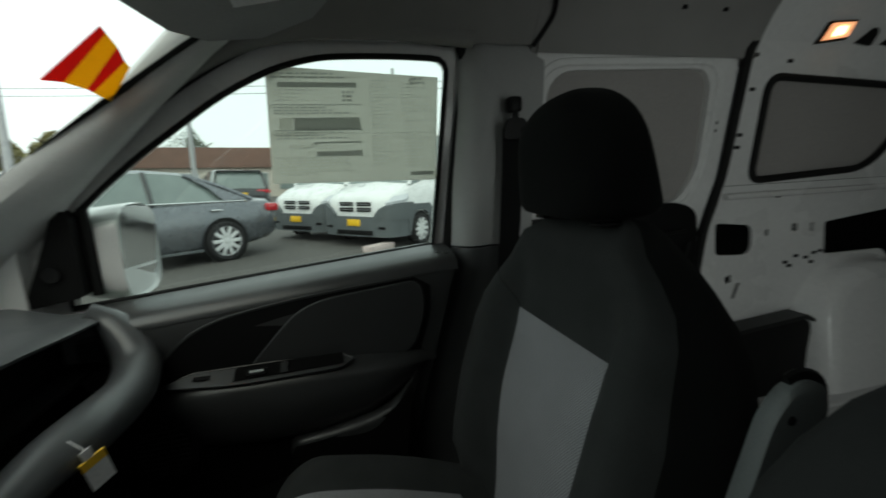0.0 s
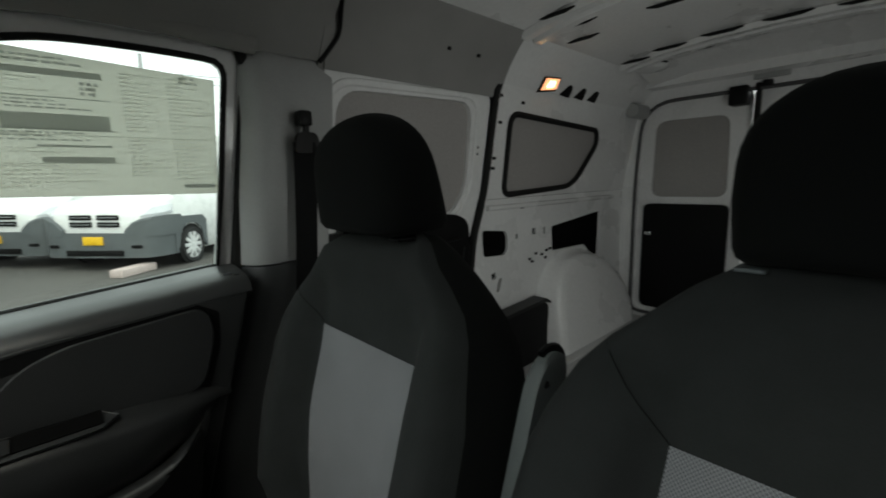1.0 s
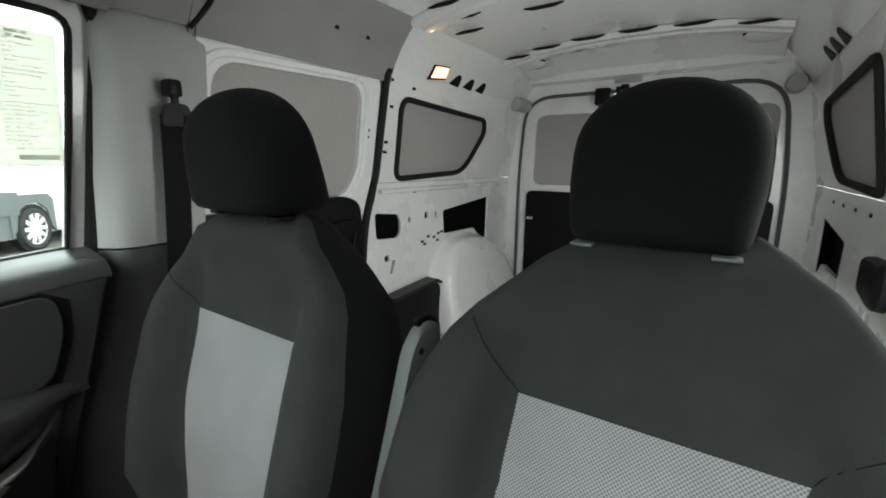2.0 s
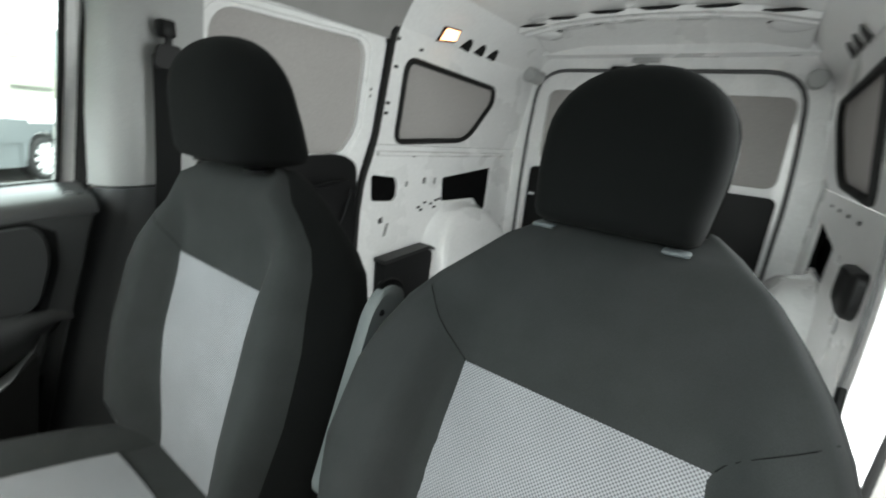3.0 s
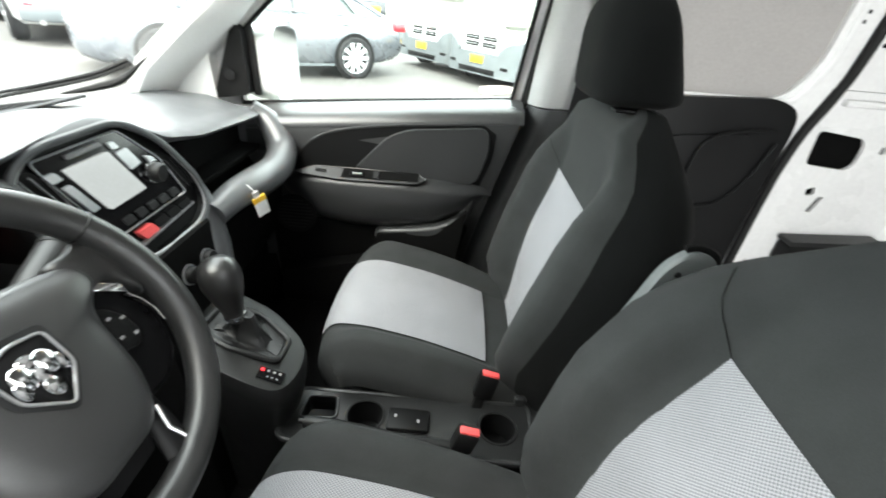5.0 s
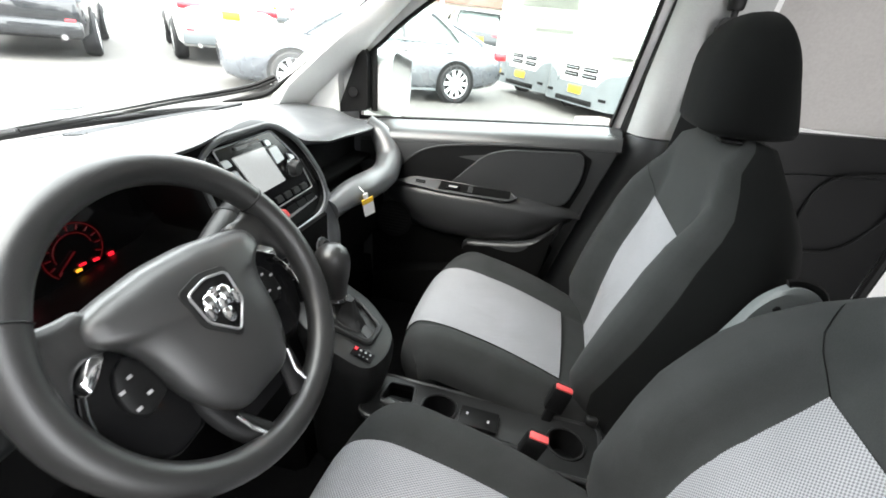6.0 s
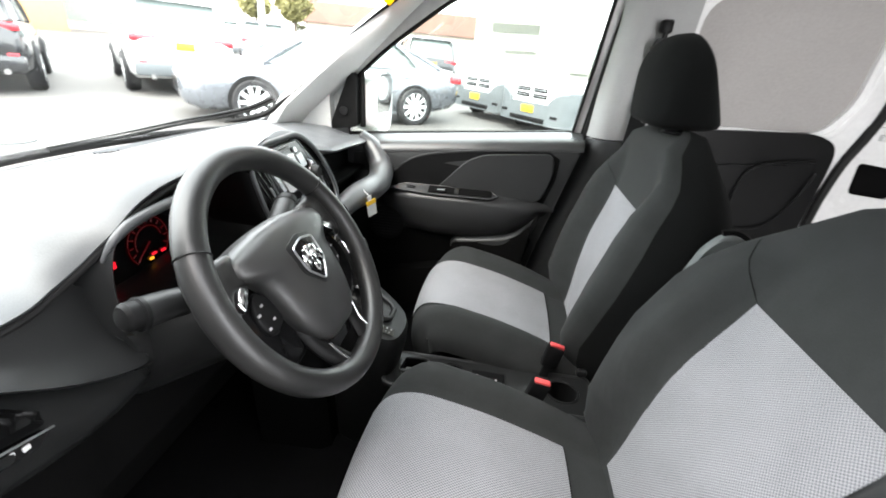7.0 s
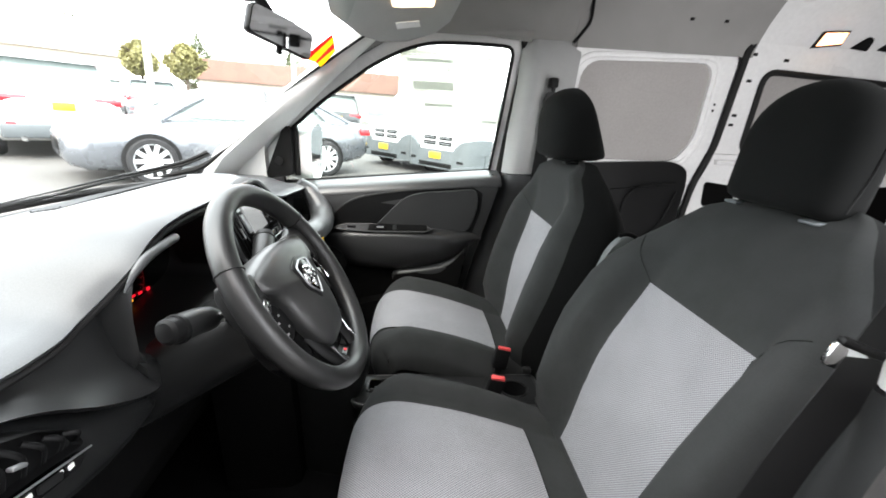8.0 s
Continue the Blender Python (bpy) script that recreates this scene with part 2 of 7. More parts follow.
def smooth_path(points, n=8, closed=False):
    pts = [Vector(p) for p in points]
    out = []
    count = len(pts) if closed else len(pts) - 1
    for i in range(count):
        if closed:
            p0, p1, p2, p3 = (pts[(i + k) % len(pts)] for k in (-1, 0, 1, 2))
        else:
            p0, p1, p2, p3 = pts[max(i - 1, 0)], pts[i], pts[i + 1], pts[min(i + 2, len(pts) - 1)]
        for j in range(n):
            t = j / n
            out.append(0.5 * ((2 * p1) + (p2 - p0) * t + (2 * p0 - 5 * p1 + 4 * p2 - p3) * t * t + (3 * p1 - p0 - 3 * p2 + p3) * t ** 3))
    if not closed:
        out.append(pts[-1])
    return out


def smooth_path_2d(points, n=8):
    return [(p.x, p.y) for p in smooth_path([(*p, 0) for p in points], n)]


def tube(points, radius, sides=10, closed=False, flat=1.0, up=(0, 0, 1), bm=None):
    """A round or flattened tube along points; radius may be a list."""
    pts = [Vector(p) for p in points]
    rings = []
    for i, p in enumerate(pts):
        a = pts[(i - 1) % len(pts)] if closed or i else p
        b = pts[(i + 1) % len(pts)] if closed or i < len(pts) - 1 else p
        d = (b - a).normalized()
        u = Vector(up)
        s = d.cross(u)
        s = s.normalized() if s.length > 1e-4 else Vector((1, 0, 0))
        u = s.cross(d).normalized()
        r = radius[i] if isinstance(radius, (list, tuple)) else radius
        rings.append([p + s * (r * math.cos(q)) + u * (r * flat * math.sin(q)) for q in (2 * math.pi * k / sides for k in range(sides))])
    if closed:
        return loft(rings + [rings[0]], caps=False, bm=bm)
    return loft(rings, bm=bm)


def rounded(points, r, seg=4):
    """A polygon in two dimensions with its corners rounded."""
    pts = [Vector((*p, 0)) for p in points]
    out = []
    for i, p in enumerate(pts):
        a, b = pts[i - 1] - p, pts[(i + 1) % len(pts)] - p
        k = r[i] if isinstance(r, (list, tuple)) else r
        k = min(k, a.length * 0.48, b.length * 0.48)
        s, e = p + a.normalized() * k, p + b.normalized() * k
        for j in range(seg + 1):
            t = j / seg
            q = s * (1 - t) ** 2 + p * (2 * t * (1 - t)) + e * t * t
            out.append((q.x, q.y))
    return out


def plate(outline, place, thick, holes=(), bm=None):
    """A sheet with holes. place maps (u, v, depth) to the world; depth 0 is the face, thick the back."""
    bm = bm or bmesh.new()
    loops = []
    for ring in (outline, *holes):
        loops.append(([bm.verts.new(place(u, v, 0)) for u, v in ring], [bm.verts.new(place(u, v, thick)) for u, v in ring]))
    for side in (0, 1):
        edges = []
        for lp in loops:
            vs = lp[side]
            edges += [bm.edges.new((vs[i], vs[(i + 1) % len(vs)])) for i in range(len(vs))]
        bmesh.ops.triangle_fill(bm, use_beauty=True, use_dissolve=False, edges=edges)
    for f, b in loops:
        for i in range(len(f)):
            j = (i + 1) % len(f)
            bm.faces.new((f[i], f[j], b[j], b[i]))
    return bm


def lathe(profile, sides=32, bm=None):
    """Turns (radius, height) round the local z axis."""
    rings = [[(r * math.cos(a), r * math.sin(a), h) for a in (2 * math.pi * k / sides for k in range(sides))] for r, h in profile]
    return loft(rings, bm=bm)


def lerp(x, table):
    xs = [a for a, _ in table]
    return float(np.interp(x, xs, [b for _, b in table]))


def sgnpow(v, p):
    return math.copysign(abs(v) ** p, v)


def smoothstep(a, b, x):
    t = min(1.0, max(0.0, (x - a) / (b - a)))
    return t * t * (3 - 2 * t)


# ---- the van's shell (x to the rear, y to the passenger side, z up) ----
FLOOR, LOAD, TAILX = 0.33, 0.475, 2.1
LEFT = -0.36


def wall_y(z):
    return 1.2 - 0.18 * max(0.0, z - 1.25)


def right_side(off):
    """Maps (x, z, depth) onto the passenger side's inner face, off metres inwards."""
    return lambda x, z, d: (x, wall_y(z) - off + d, z)


def left_side(off):
    return lambda x, z, d: (x, LEFT + (1.2 - wall_y(z)) + off - d, z)


def tail(off):
    return lambda y, z, d: (TAILX + off + d, y, z)


def sheet(profile, x0, x1, steps, thick):
    """A bent sheet: (y, z) pairs swept along x, given thickness outwards (up and away from the middle)."""
    pts = [Vector((0, y, z)) for y, z in profile]
    back = []
    mid = Vector((0, 0.42, 1.2))
    for p in pts:
        back.append(p + (p - mid).normalized() * thick)
    ring = pts + back[::-1]
    return loft([[(x0 + (x1 - x0) * k / steps, p.y, p.z) for p in ring] for k in range(steps + 1)])


def structure(name, bm, material, label, category, smooth=40):
    return tagged(part(name, bm, material, None, smooth=smooth), label, category, kind="structure")


# floors
structure("floor", box(-1.35, 0.3, -0.46, 1.22, FLOOR - 0.04, FLOOR, 0.004), CARPET, "black carpeted cabin floor under the front seats", "floor")
cargo = structure("cargo_floor", box(0.3, TAILX + 0.05, LEFT - 0.06, 1.26, LOAD - 0.05, LOAD, 0.006), STEELFLOOR, "white painted ribbed steel cargo floor", "floor")
for k in range(7):
    y = -0.2 + 0.2 * k
    part("floor_rib", box(0.36, TAILX - 0.08, y, y + 0.05, LOAD - 0.002, LOAD + 0.012, 0.005), STEELFLOOR, cargo)
structure("floor_step", box(0.27, 0.297, LEFT, 1.2, FLOOR, LOAD, 0.006), DARK, "dark plastic riser behind the seats", "step")

# roof: white sheet with ribs over the load bay
roof_line = [(-0.16, 1.85), (0.02, 1.885), (0.2, 1.9), (0.42, 1.905), (0.64, 1.9), (0.82, 1.885), (1.0, 1.85)]
cantrail = [(1.0, 1.85), (1.045, 1.80), (1.085, 1.75), (1.105, 1.715), (1.119, 1.70), (1.122, 1.685)]
bm = sheet(roof_line, 0.1, TAILX + 0.04, 10, 0.03)
for x in (0.84, 1.60):
    for s, dz in ((0.0, 0.0), (0.075, 0.0)):
        ring = []
        for y, z in roof_line:
            ring.append((y, z))
        loft([[(x + s + dx, y, z - dd) for dx, dd in ((-0.028, 0.002), (-0.018, 0.022), (0.018, 0.022), (0.028, 0.002))] for y, z in ring], bm=bm)
loft([[(x, y, z) for y, z in ((LEFT + 0.09, 1.86), (LEFT + 0.1, 1.80), (1.08, 1.80), (1.09, 1.86))] for x in (TAILX - 0.11, TAILX + 0.0)], bm=bm)
loft([[(1.80, y, z - 0.001) for y, z in roof_line], [(1.86, y, z - 0.018) for y, z in roof_line], [(TAILX - 0.09, y, min(1.835, z - 0.045)) for y, z in roof_line]], closed=False, bm=bm)
structure("ceiling", bm, WHITE, "bare white painted metal roof with pressed cross ribs", "ceiling")
for y, s in ((0.93, 1), (-0.09, -1)):
    gus = thing("roof_gusset", (1.76, y, 1.85), "white pressed gusset with a dark curved edge in the roof corner", "gusset", "roof gussets", kind="structure")
    part("pressing", loft([[(1.76 + r * 1.25 * math.cos(q), y + r * math.sin(q), 1.872 - dz) for q in (2 * math.pi * j / 24 for j in range(24))] for r, dz in ((0.085, 0.0), (0.08, 0.02), (0.06, 0.03), (0.02, 0.034))]), WHITE, gus, "white pressing", 50)
    part("edge", tube([(1.76 + 0.108 * math.cos(q), y + 0.086 * math.sin(q), 1.862) for q in (math.pi * (0.55 + 0.9 * j / 12) for j in range(13))], 0.005, 6), RUBBER, gus, "dark edge")
slots = thing("roof_rib_slots", (1.1, 0.42, 1.87), "dark elongated slots along the white roof ribs", "slot", kind="structure")
for x, row in ((0.806, (-0.04, 0.2, 0.42, 0.64, 0.86)), (0.95, (0.42, 0.86)), (1.08, (0.6, 0.92)), (1.566, (-0.06, 0.16, 0.37, 0.58, 0.78, 0.93)), (1.72, (0.5, 0.7))):
    for y in row:
        z = lerp(y, roof_line) - 0.004
        part("rib_slot", loft([[(x + a, y + b, z + c) for a, c in ((-0.004, 0), (0.004, 0), (0.004, -d), (-0.004, -d))] for b, d in ((-0.075, 0.003), (-0.04, 0.011), (0.04, 0.011), (0.075, 0.003))]), RUBBER, slots)

bm = sheet(cantrail, 0.845, TAILX + 0.03, 6, 0.03)
structure("cant_rail_right", bm, WHITE, "white metal cant rail above the load bay", "rail")
bm = sheet([(2 * 0.42 - y, z) for y, z in cantrail], 0.1, TAILX + 0.03, 6, 0.03)
structure("cant_rail_left", bm, WHITE, "white metal cant rail above the load bay", "rail")

# passenger-side quarter panel with its pressings
def rect(x, z, w, h, r=0.004):
    return rounded([(x - w / 2, z - h / 2), (x + w / 2, z - h / 2), (x + w / 2, z + h / 2), (x - w / 2, z + h / 2)], r)


low = [(0.715, LOAD), (0.742, 0.95), (0.768, 1.10), (0.812, 1.20), (0.825, 1.25), (TAILX, 1.25), (TAILX, LOAD)]
hole_a = rounded([(0.815, 1.125), (0.97, 1.108), (0.985, 1.08), (0.985, 1.02), (0.96, 1.0), (0.822, 1.01)], 0.02)
hole_b = rounded([(1.33, 1.095), (1.825, 1.14), (1.815, 0.885), (1.73, 0.90), (1.65, 0.965), (1.34, 0.97)], 0.012)
slot_a = rounded([(0.925, 0.9), (0.945, 0.9), (0.925, 0.84), (0.905, 0.84)], 0.006)
slot_b = rounded([(0.87, 0.925), (0.9, 0.935), (0.905, 0.905), (0.875, 0.9)], 0.008)
small = [rect(1.05, 1.075, 0.018, 0.024), rect(1.185, 1.085, 0.03, 0.03), rect(1.27, 1.08, 0.022, 0.034)]
bm = plate(low, right_side(0.0), 0.012, [hole_a, hole_b, slot_a, slot_b] + small)
wall_r = structure("wall_right", bm, WHITE, "white painted inner side panel with pressed holes", "wall", smooth=25)
# near-black sheet close behind the holes puts the cavity's shade into colour
part("outer_skin", box(0.78, TAILX, 1.222, 1.24, LOAD, 1.25), SHADEBLACK, wall_r, "black sheet standing in for the shade behind the panel holes")
structure("roof_skin_rear", sheet([(y, z + 0.07) for y, z in [(LEFT + 0.0, 1.62), (-0.3, 1.75)] + roof_line + [(1.12, 1.75), (1.25, 1.62)]], 0.1, TAILX + 0.1, 4, 0.02), WHITEPAINT, "white roof skin above the load bay", "roof")
up = [(0.825, 1.252), (0.826, 1.35), (0.828, 1.55), (0.83, 1.70), (TAILX, 1.70), (TAILX, 1.252)]
win = rounded([(0.945, 1.265), (0.925, 1.60), (1.645, 1.57), (1.665, 1.50), (1.50, 1.29)], [0.05, 0.06, 0.07, 0.08, 0.09], 6)
part("upper_panel", plate(up, right_side(0.0), 0.012, [win]), WHITE, wall_r, "white upper side panel round the blanked window", 25)
part("ledge", tube([(0.84, 1.193, 1.215), (1.3, 1.19, 1.215), (1.95, 1.193, 1.215)], 0.016, 8, flat=0.7), WHITE, wall_r, "pressed swage line")
for k, (x, z) in enumerate(((1.09, 1.205), (1.28, 1.21), (1.46, 1.213), (1.64, 1.217), (1.15, 0.955), (1.2, 0.975), (1.17, 0.94), (1.25, 0.965), (1.29, 0.98), (1.28, 0.945), (1.32, 0.985),
                             (0.855, 1.66), (0.86, 1.42), (0.86, 1.38), (0.87, 1.56), (1.0, 1.645), (1.88, 0.76))):
    part("plug", box(x - 0.011, x + 0.011, wall_y(z) - 0.003, wall_y(z) + 0.004, z - 0.006, z + 0.006, 0.002), BLACK, wall_r)
panel = thing("window_1", (1.3, 1.18, 1.26), "blanked cargo window, pale grey panel in a black rubber seal", "window", kind="structure")
part("blank_panel", plate(win, right_side(-0.006), 0.006), HARDBOARD, panel, "pale grey blanking panel")
part("rubber_seal", tube([right_side(0.004)(x, z, 0) for x, z in win], 0.0125, 8, closed=True, up=(0, 1, 0)), RUBBER, panel, "black rubber seal")

structure("body_side_right", loft([[(x, y, z) for y, z in ((1.29, 0.2), (1.29, 1.2), (1.245, 1.5), (1.19, 1.72), (1.21, 1.73), (1.265, 1.5), (1.31, 1.2), (1.31, 0.2))] for x in (-0.1, 1.0, TAILX + 0.1)]), WHITEPAINT, "white outer body side", "body panel")
# wheel arches
def arch(name, y0, y1, label):
    rows = []
    for k in range(25):
        a = math.pi * k / 24
        rows.append((1.60 - 0.41 * sgnpow(math.cos(a), 0.92) - 0.10 * math.sin(a) ** 1.5, LOAD + 0.475 * math.sin(a) ** 0.78))
    rings = []
    for f, d in ((0.0, 0.0), (0.84, 0.0), (0.90, 0.03), (0.94, 0.12), (0.965, 0.4), (0.985, 0.8), (1.02, 1.0)):
        ring = []
        for x, z in rows:
            z2 = LOAD + (z - LOAD) * (0.12 + 0.88 * f)
            y = y0 + (y1 - y0) * d
            ring.append((1.62 + (x - 1.62) * f, y + (y1 - y) * 0.6 * ((z2 - LOAD) / 0.48) ** 1.6, z2))
        rings.append(ring)
    structure(name, loft(rings[1:], closed=False, bm=None), WHITE, label, "wheel arch", 60)
    face = bmesh.new()
    face.faces.new([face.verts.new(p) for p in rings[1]])
    part("arch_face", face, WHITE, bpy.data.objects[name], "flat inner face")


arch("wheel_arch_right", 1.04, 1.2, "white painted rear wheel arch bulging into the load bay")
arch("wheel_arch_left", LEFT + 0.2, LEFT, "white painted rear wheel arch bulging into the load bay")

# black side box between seat and wheel arch
sb = thing("storage_box", (1.03, 1.16, LOAD), "black plastic storage box standing by the wheel arch", "box")
part("body", loft([[(x, y, z) for x, z in rounded([(0.86, LOAD), (0.86, 0.735), (1.17, 0.755), (1.205, 0.735), (1.225, 0.56), (1.225, LOAD)], 0.02)] for y in (1.13, 1.19)]), BLACK, sb)
part("lid", loft([[(x, y, z) for x, z in rounded([(0.85, 0.735), (1.17, 0.755), (1.215, 0.738), (1.215, 0.75), (1.175, 0.772), (0.85, 0.752)], 0.004)] for y in (1.12, 1.19)]), DARK, sb, "dark lid")

# cargo lamp and vents on the rail above the window
cl = thing("cargo_lamp", (1.14, 1.09, 1.69), "lit warm white cargo lamp in a small black bezel", "lamp")
def on_rail(x, z, d=0.0):
    y = lerp(z, [(1.70, 1.119), (1.715, 1.105), (1.75, 1.085), (1.80, 1.045)]) if z > 1.7 else wall_y(z)
    return (x, y - d, z)


part("bezel", loft([[on_rail(x, z, d) for x, z in ((1.078, 1.694), (1.192, 1.708), (1.188, 1.757), (1.083, 1.75))] for d in (0.0, 0.012)]), BLACK, cl, "dark bezel")
part("lens", loft([[on_rail(x, z, d) for x, z in ((1.088, 1.701), (1.182, 1.713), (1.179, 1.75), (1.092, 1.744))] for d in (0.011, 0.018)]), LAMP, cl, "glowing warm lens")
part("bulb", loft([[on_rail(x, z, d) for x, z in ((1.115, 1.712), (1.155, 1.718), (1.154, 1.738), (1.117, 1.735))] for d in (0.017, 0.02)]), HOTLAMP, cl, "white-hot bulb behind the lens")
vents = thing("rail_vents", (1.41, 1.1, 1.70), "three dark triangular slots in the white rail", "vent", kind="structure")
for x in (1.29, 1.41, 1.53):
    part("slot", loft([[on_rail(px, pz, d) for px, pz in rounded([(x - 0.045, 1.702), (x + 0.04, 1.695), (x + 0.028, 1.737), (x - 0.0, 1.745)], 0.01)] for d in (0.002, 0.006)]), BLACK, vents)

vents = thing("rail_vents", (1.41, -0.27, 1.70), "three dark triangular slots in the white rail", "vent", kind="structure")
for x in (1.29, 1.41, 1.53):
    part("slot", loft([[(px, 0.84 - py, pz) for px, py, pz in (on_rail(qx, qz, d) for qx, qz in rounded([(x - 0.045, 1.702), (x + 0.04, 1.695), (x + 0.028, 1.737), (x - 0.0, 1.745)], 0.01))] for d in (0.002, 0.006)]), BLACK, vents)

# driver-side quarter panel, the mirror image, behind the open sliding doorway
low_l = [(0.70, LOAD), (0.70, 1.25), (TAILX, 1.25), (TAILX, LOAD)]
bm = plate(low_l, left_side(0.0), 0.012, [hole_b, hole_a, rect(1.19, 1.085, 0.05, 0.03), rect(0.94, 0.955, 0.045, 0.04, 0.01)])
wall_l = structure("wall_left", bm, WHITE, "white painted inner side panel with pressed holes", "wall", smooth=25)
# three black sheets give the hollow behind this panel its shade
part("outer_skin", box(0.72, TAILX, LEFT - 0.09, LEFT - 0.07, LOAD, 1.25), BLACK, wall_l, "black sheet standing in for the shade behind the panel holes")
part("cavity_cap", box(TAILX - 0.012, TAILX, LEFT - 0.09, LEFT - 0.014, LOAD, 1.25), BLACK, wall_l, "black end sheet that keeps the panel cavity dark")
part("cavity_top", box(0.72, TAILX, LEFT - 0.07, LEFT - 0.014, 1.235, 1.25), BLACK, wall_l, "black top sheet that keeps the panel cavity dark")
part("cavity_end", box(0.705, 0.72, LEFT - 0.09, LEFT - 0.014, LOAD, 1.7), WHITE, wall_l, "white end of the panel cavity")
win_l = [(x + 0.04, z) for x, z in win]
part("upper_panel", plate([(0.70, 1.252), (0.70, 1.70), (TAILX, 1.70), (TAILX, 1.252)], left_side(0.0), 0.012, [win_l]), WHITE, wall_l, "white upper side panel round the blanked window", 25)
post_line = smooth_path([(0.60, LEFT, LOAD), (0.625, LEFT, 1.0), (0.70, LEFT, 1.25), (0.715, LEFT + 0.045, 1.5), (0.695, LEFT + 0.085, 1.72)], 4)
part("door_post", loft([[(q.x + dx, q.y + dy, q.z) for dx, dy in ((-0.04, -0.05), (-0.055, -0.01), (-0.04, 0.012), (0.0, 0.014), (0.05, 0.004))] for q in post_line]), WHITE, wall_l, "white door post")
part("post_seal", tube([(q.x + 0.015, q.y + 0.012, q.z) for q in post_line], 0.008, 6, up=(1, 0, 0)), SEALGREY, wall_l, "grey seal beside the post")
part("latch_cover", loft([[(0.9 + (x - 0.9) * f, LEFT + d, 1.065 + (z - 1.065) * f) for x, z in rounded([(0.79, 1.125), (0.985, 1.115), (0.985, 1.02), (0.83, 1.0), (0.785, 1.03)], 0.025)] for f, d in ((1.0, 0.0), (0.97, 0.018), (0.85, 0.026))]), BLACK, wall_l, "black latch cover")
for k in range(4):
    part("plug", box(1.09 + 0.18 * k - 0.011, 1.09 + 0.18 * k + 0.011, LEFT - 0.002, LEFT + 0.003, 1.2, 1.212, 0.002), BLACK, wall_l)
panel = thing("window_2", (1.3, LEFT, 1.26), "blanked cargo window, pale grey panel in a black rubber seal", "window", kind="structure")
part("blank_panel", plate(win_l, left_side(-0.006), 0.006), HARDBOARD, panel, "pale grey blanking panel")
part("rubber_seal", tube([left_side(0.004)(x, z, 0) for x, z in win_l], 0.0125, 8, closed=True, up=(0, 1, 0)), RUBBER, panel, "black rubber seal")
d5 = thing("door_5", (1.3, -0.47, 0.45), "open white sliding door slid back along the driver's side", "door", kind="structure")
part("door_shell", loft([[(x + dx, y, z) for y, dx in ((-0.505, 0.03), (-0.50, 0.008), (-0.485, 0.0), (-0.45, 0.0), (-0.44, 0.01), (-0.44, 0.9), (-0.505, 0.9))] for z, x in ((0.42, 0.85), (0.8, 0.87), (1.05, 0.93), (1.26, 1.0))]), WHITEPAINT, d5, "white painted door shell", 35)
part("edge_seal", tube(smooth_path([(0.848, -0.505, 0.44), (0.868, -0.505, 0.8), (0.928, -0.505, 1.05), (0.998, -0.505, 1.25)]), 0.012, 8, up=(0, 1, 0)), RUBBER, d5, "black edge seal")
part("latch", box(0.895, 0.94, -0.487, -0.452, 0.98, 1.01, 0.006), BLACK, d5, "black door latch")
part("guide_arm", tube(smooth_path([(1.0, -0.475, 1.255), (0.985, -0.47, 1.30), (1.03, -0.465, 1.34)]), 0.012, 8), BLACK, d5, "black upper guide")
part("edge_groove", box(0.884, 0.9, -0.49, -0.45, 0.895, 0.9, 0.001), RUBBER, d5, "dark pressed groove")
structure("sill_left", box(0.12, 0.70, LEFT - 0.05, LEFT + 0.02, LOAD - 0.08, LOAD + 0.015, 0.01), WHITE, "white sill of the open sliding doorway", "sill")
structure("header_left", box(0.1, 0.70, LEFT + 0.02, LEFT + 0.13, 1.70, 1.78, 0.02), WHITE, "white header above the open sliding doorway", "rail")

# rear frame and twin rear doors
frame_out = [(LEFT - 0.01, LOAD - 0.02), (1.205, LOAD - 0.02), (1.205, 1.25), (1.14, 1.74), (1.03, 1.88), (0.7, 1.93), (0.1, 1.93), (-0.18, 1.88), (LEFT + 0.06, 1.74), (LEFT - 0.01, 1.25)]
opening = rounded([(-0.25, LOAD + 0.03), (1.12, LOAD + 0.03), (1.125, 1.25), (1.09, 1.735), (-0.20, 1.735), (-0.25, 1.25)], [0.06, 0.06, 0.2, 0.17, 0.17, 0.2], 6)
tail_frame = structure("wall_rear", plate(frame_out, tail(0.0), 0.05, [opening]), WHITE, "white painted rear door frame", "wall", 25)
part("weather_seal", tube([tail(-0.004)(y, z, 0) for y, z in opening], 0.010, 8, closed=True, up=(1, 0, 0)), SEALGREY, tail_frame, "grey weather seal")
for x, y, z in ((1.95, 1.092, 1.689), (2.04, -0.225, 1.70)):
    turn = Matrix.Translation((x, y, z)) @ Matrix.Rotation(radians(90), 4, "Y")
    cup_ = part("buffer", moved(lathe([(0.026, -0.014), (0.036, -0.016), (0.04, -0.008), (0.04, TAILX - x), (0.026, TAILX - x)], 20), turn), GREYTRIM, tail_frame, "round grey blanking cup")
    part("buffer_core", moved(lathe([(0.0, -0.004), (0.027, -0.004), (0.027, 0.004), (0.0, 0.004)], 20), turn), BUMPER, cup_, "dark grey core")
part("latch_plate", box(TAILX - 0.012, TAILX, 0.43, 0.57, 1.775, 1.81, 0.004), GREYTRIM, tail_frame, "grey label plate on the header")


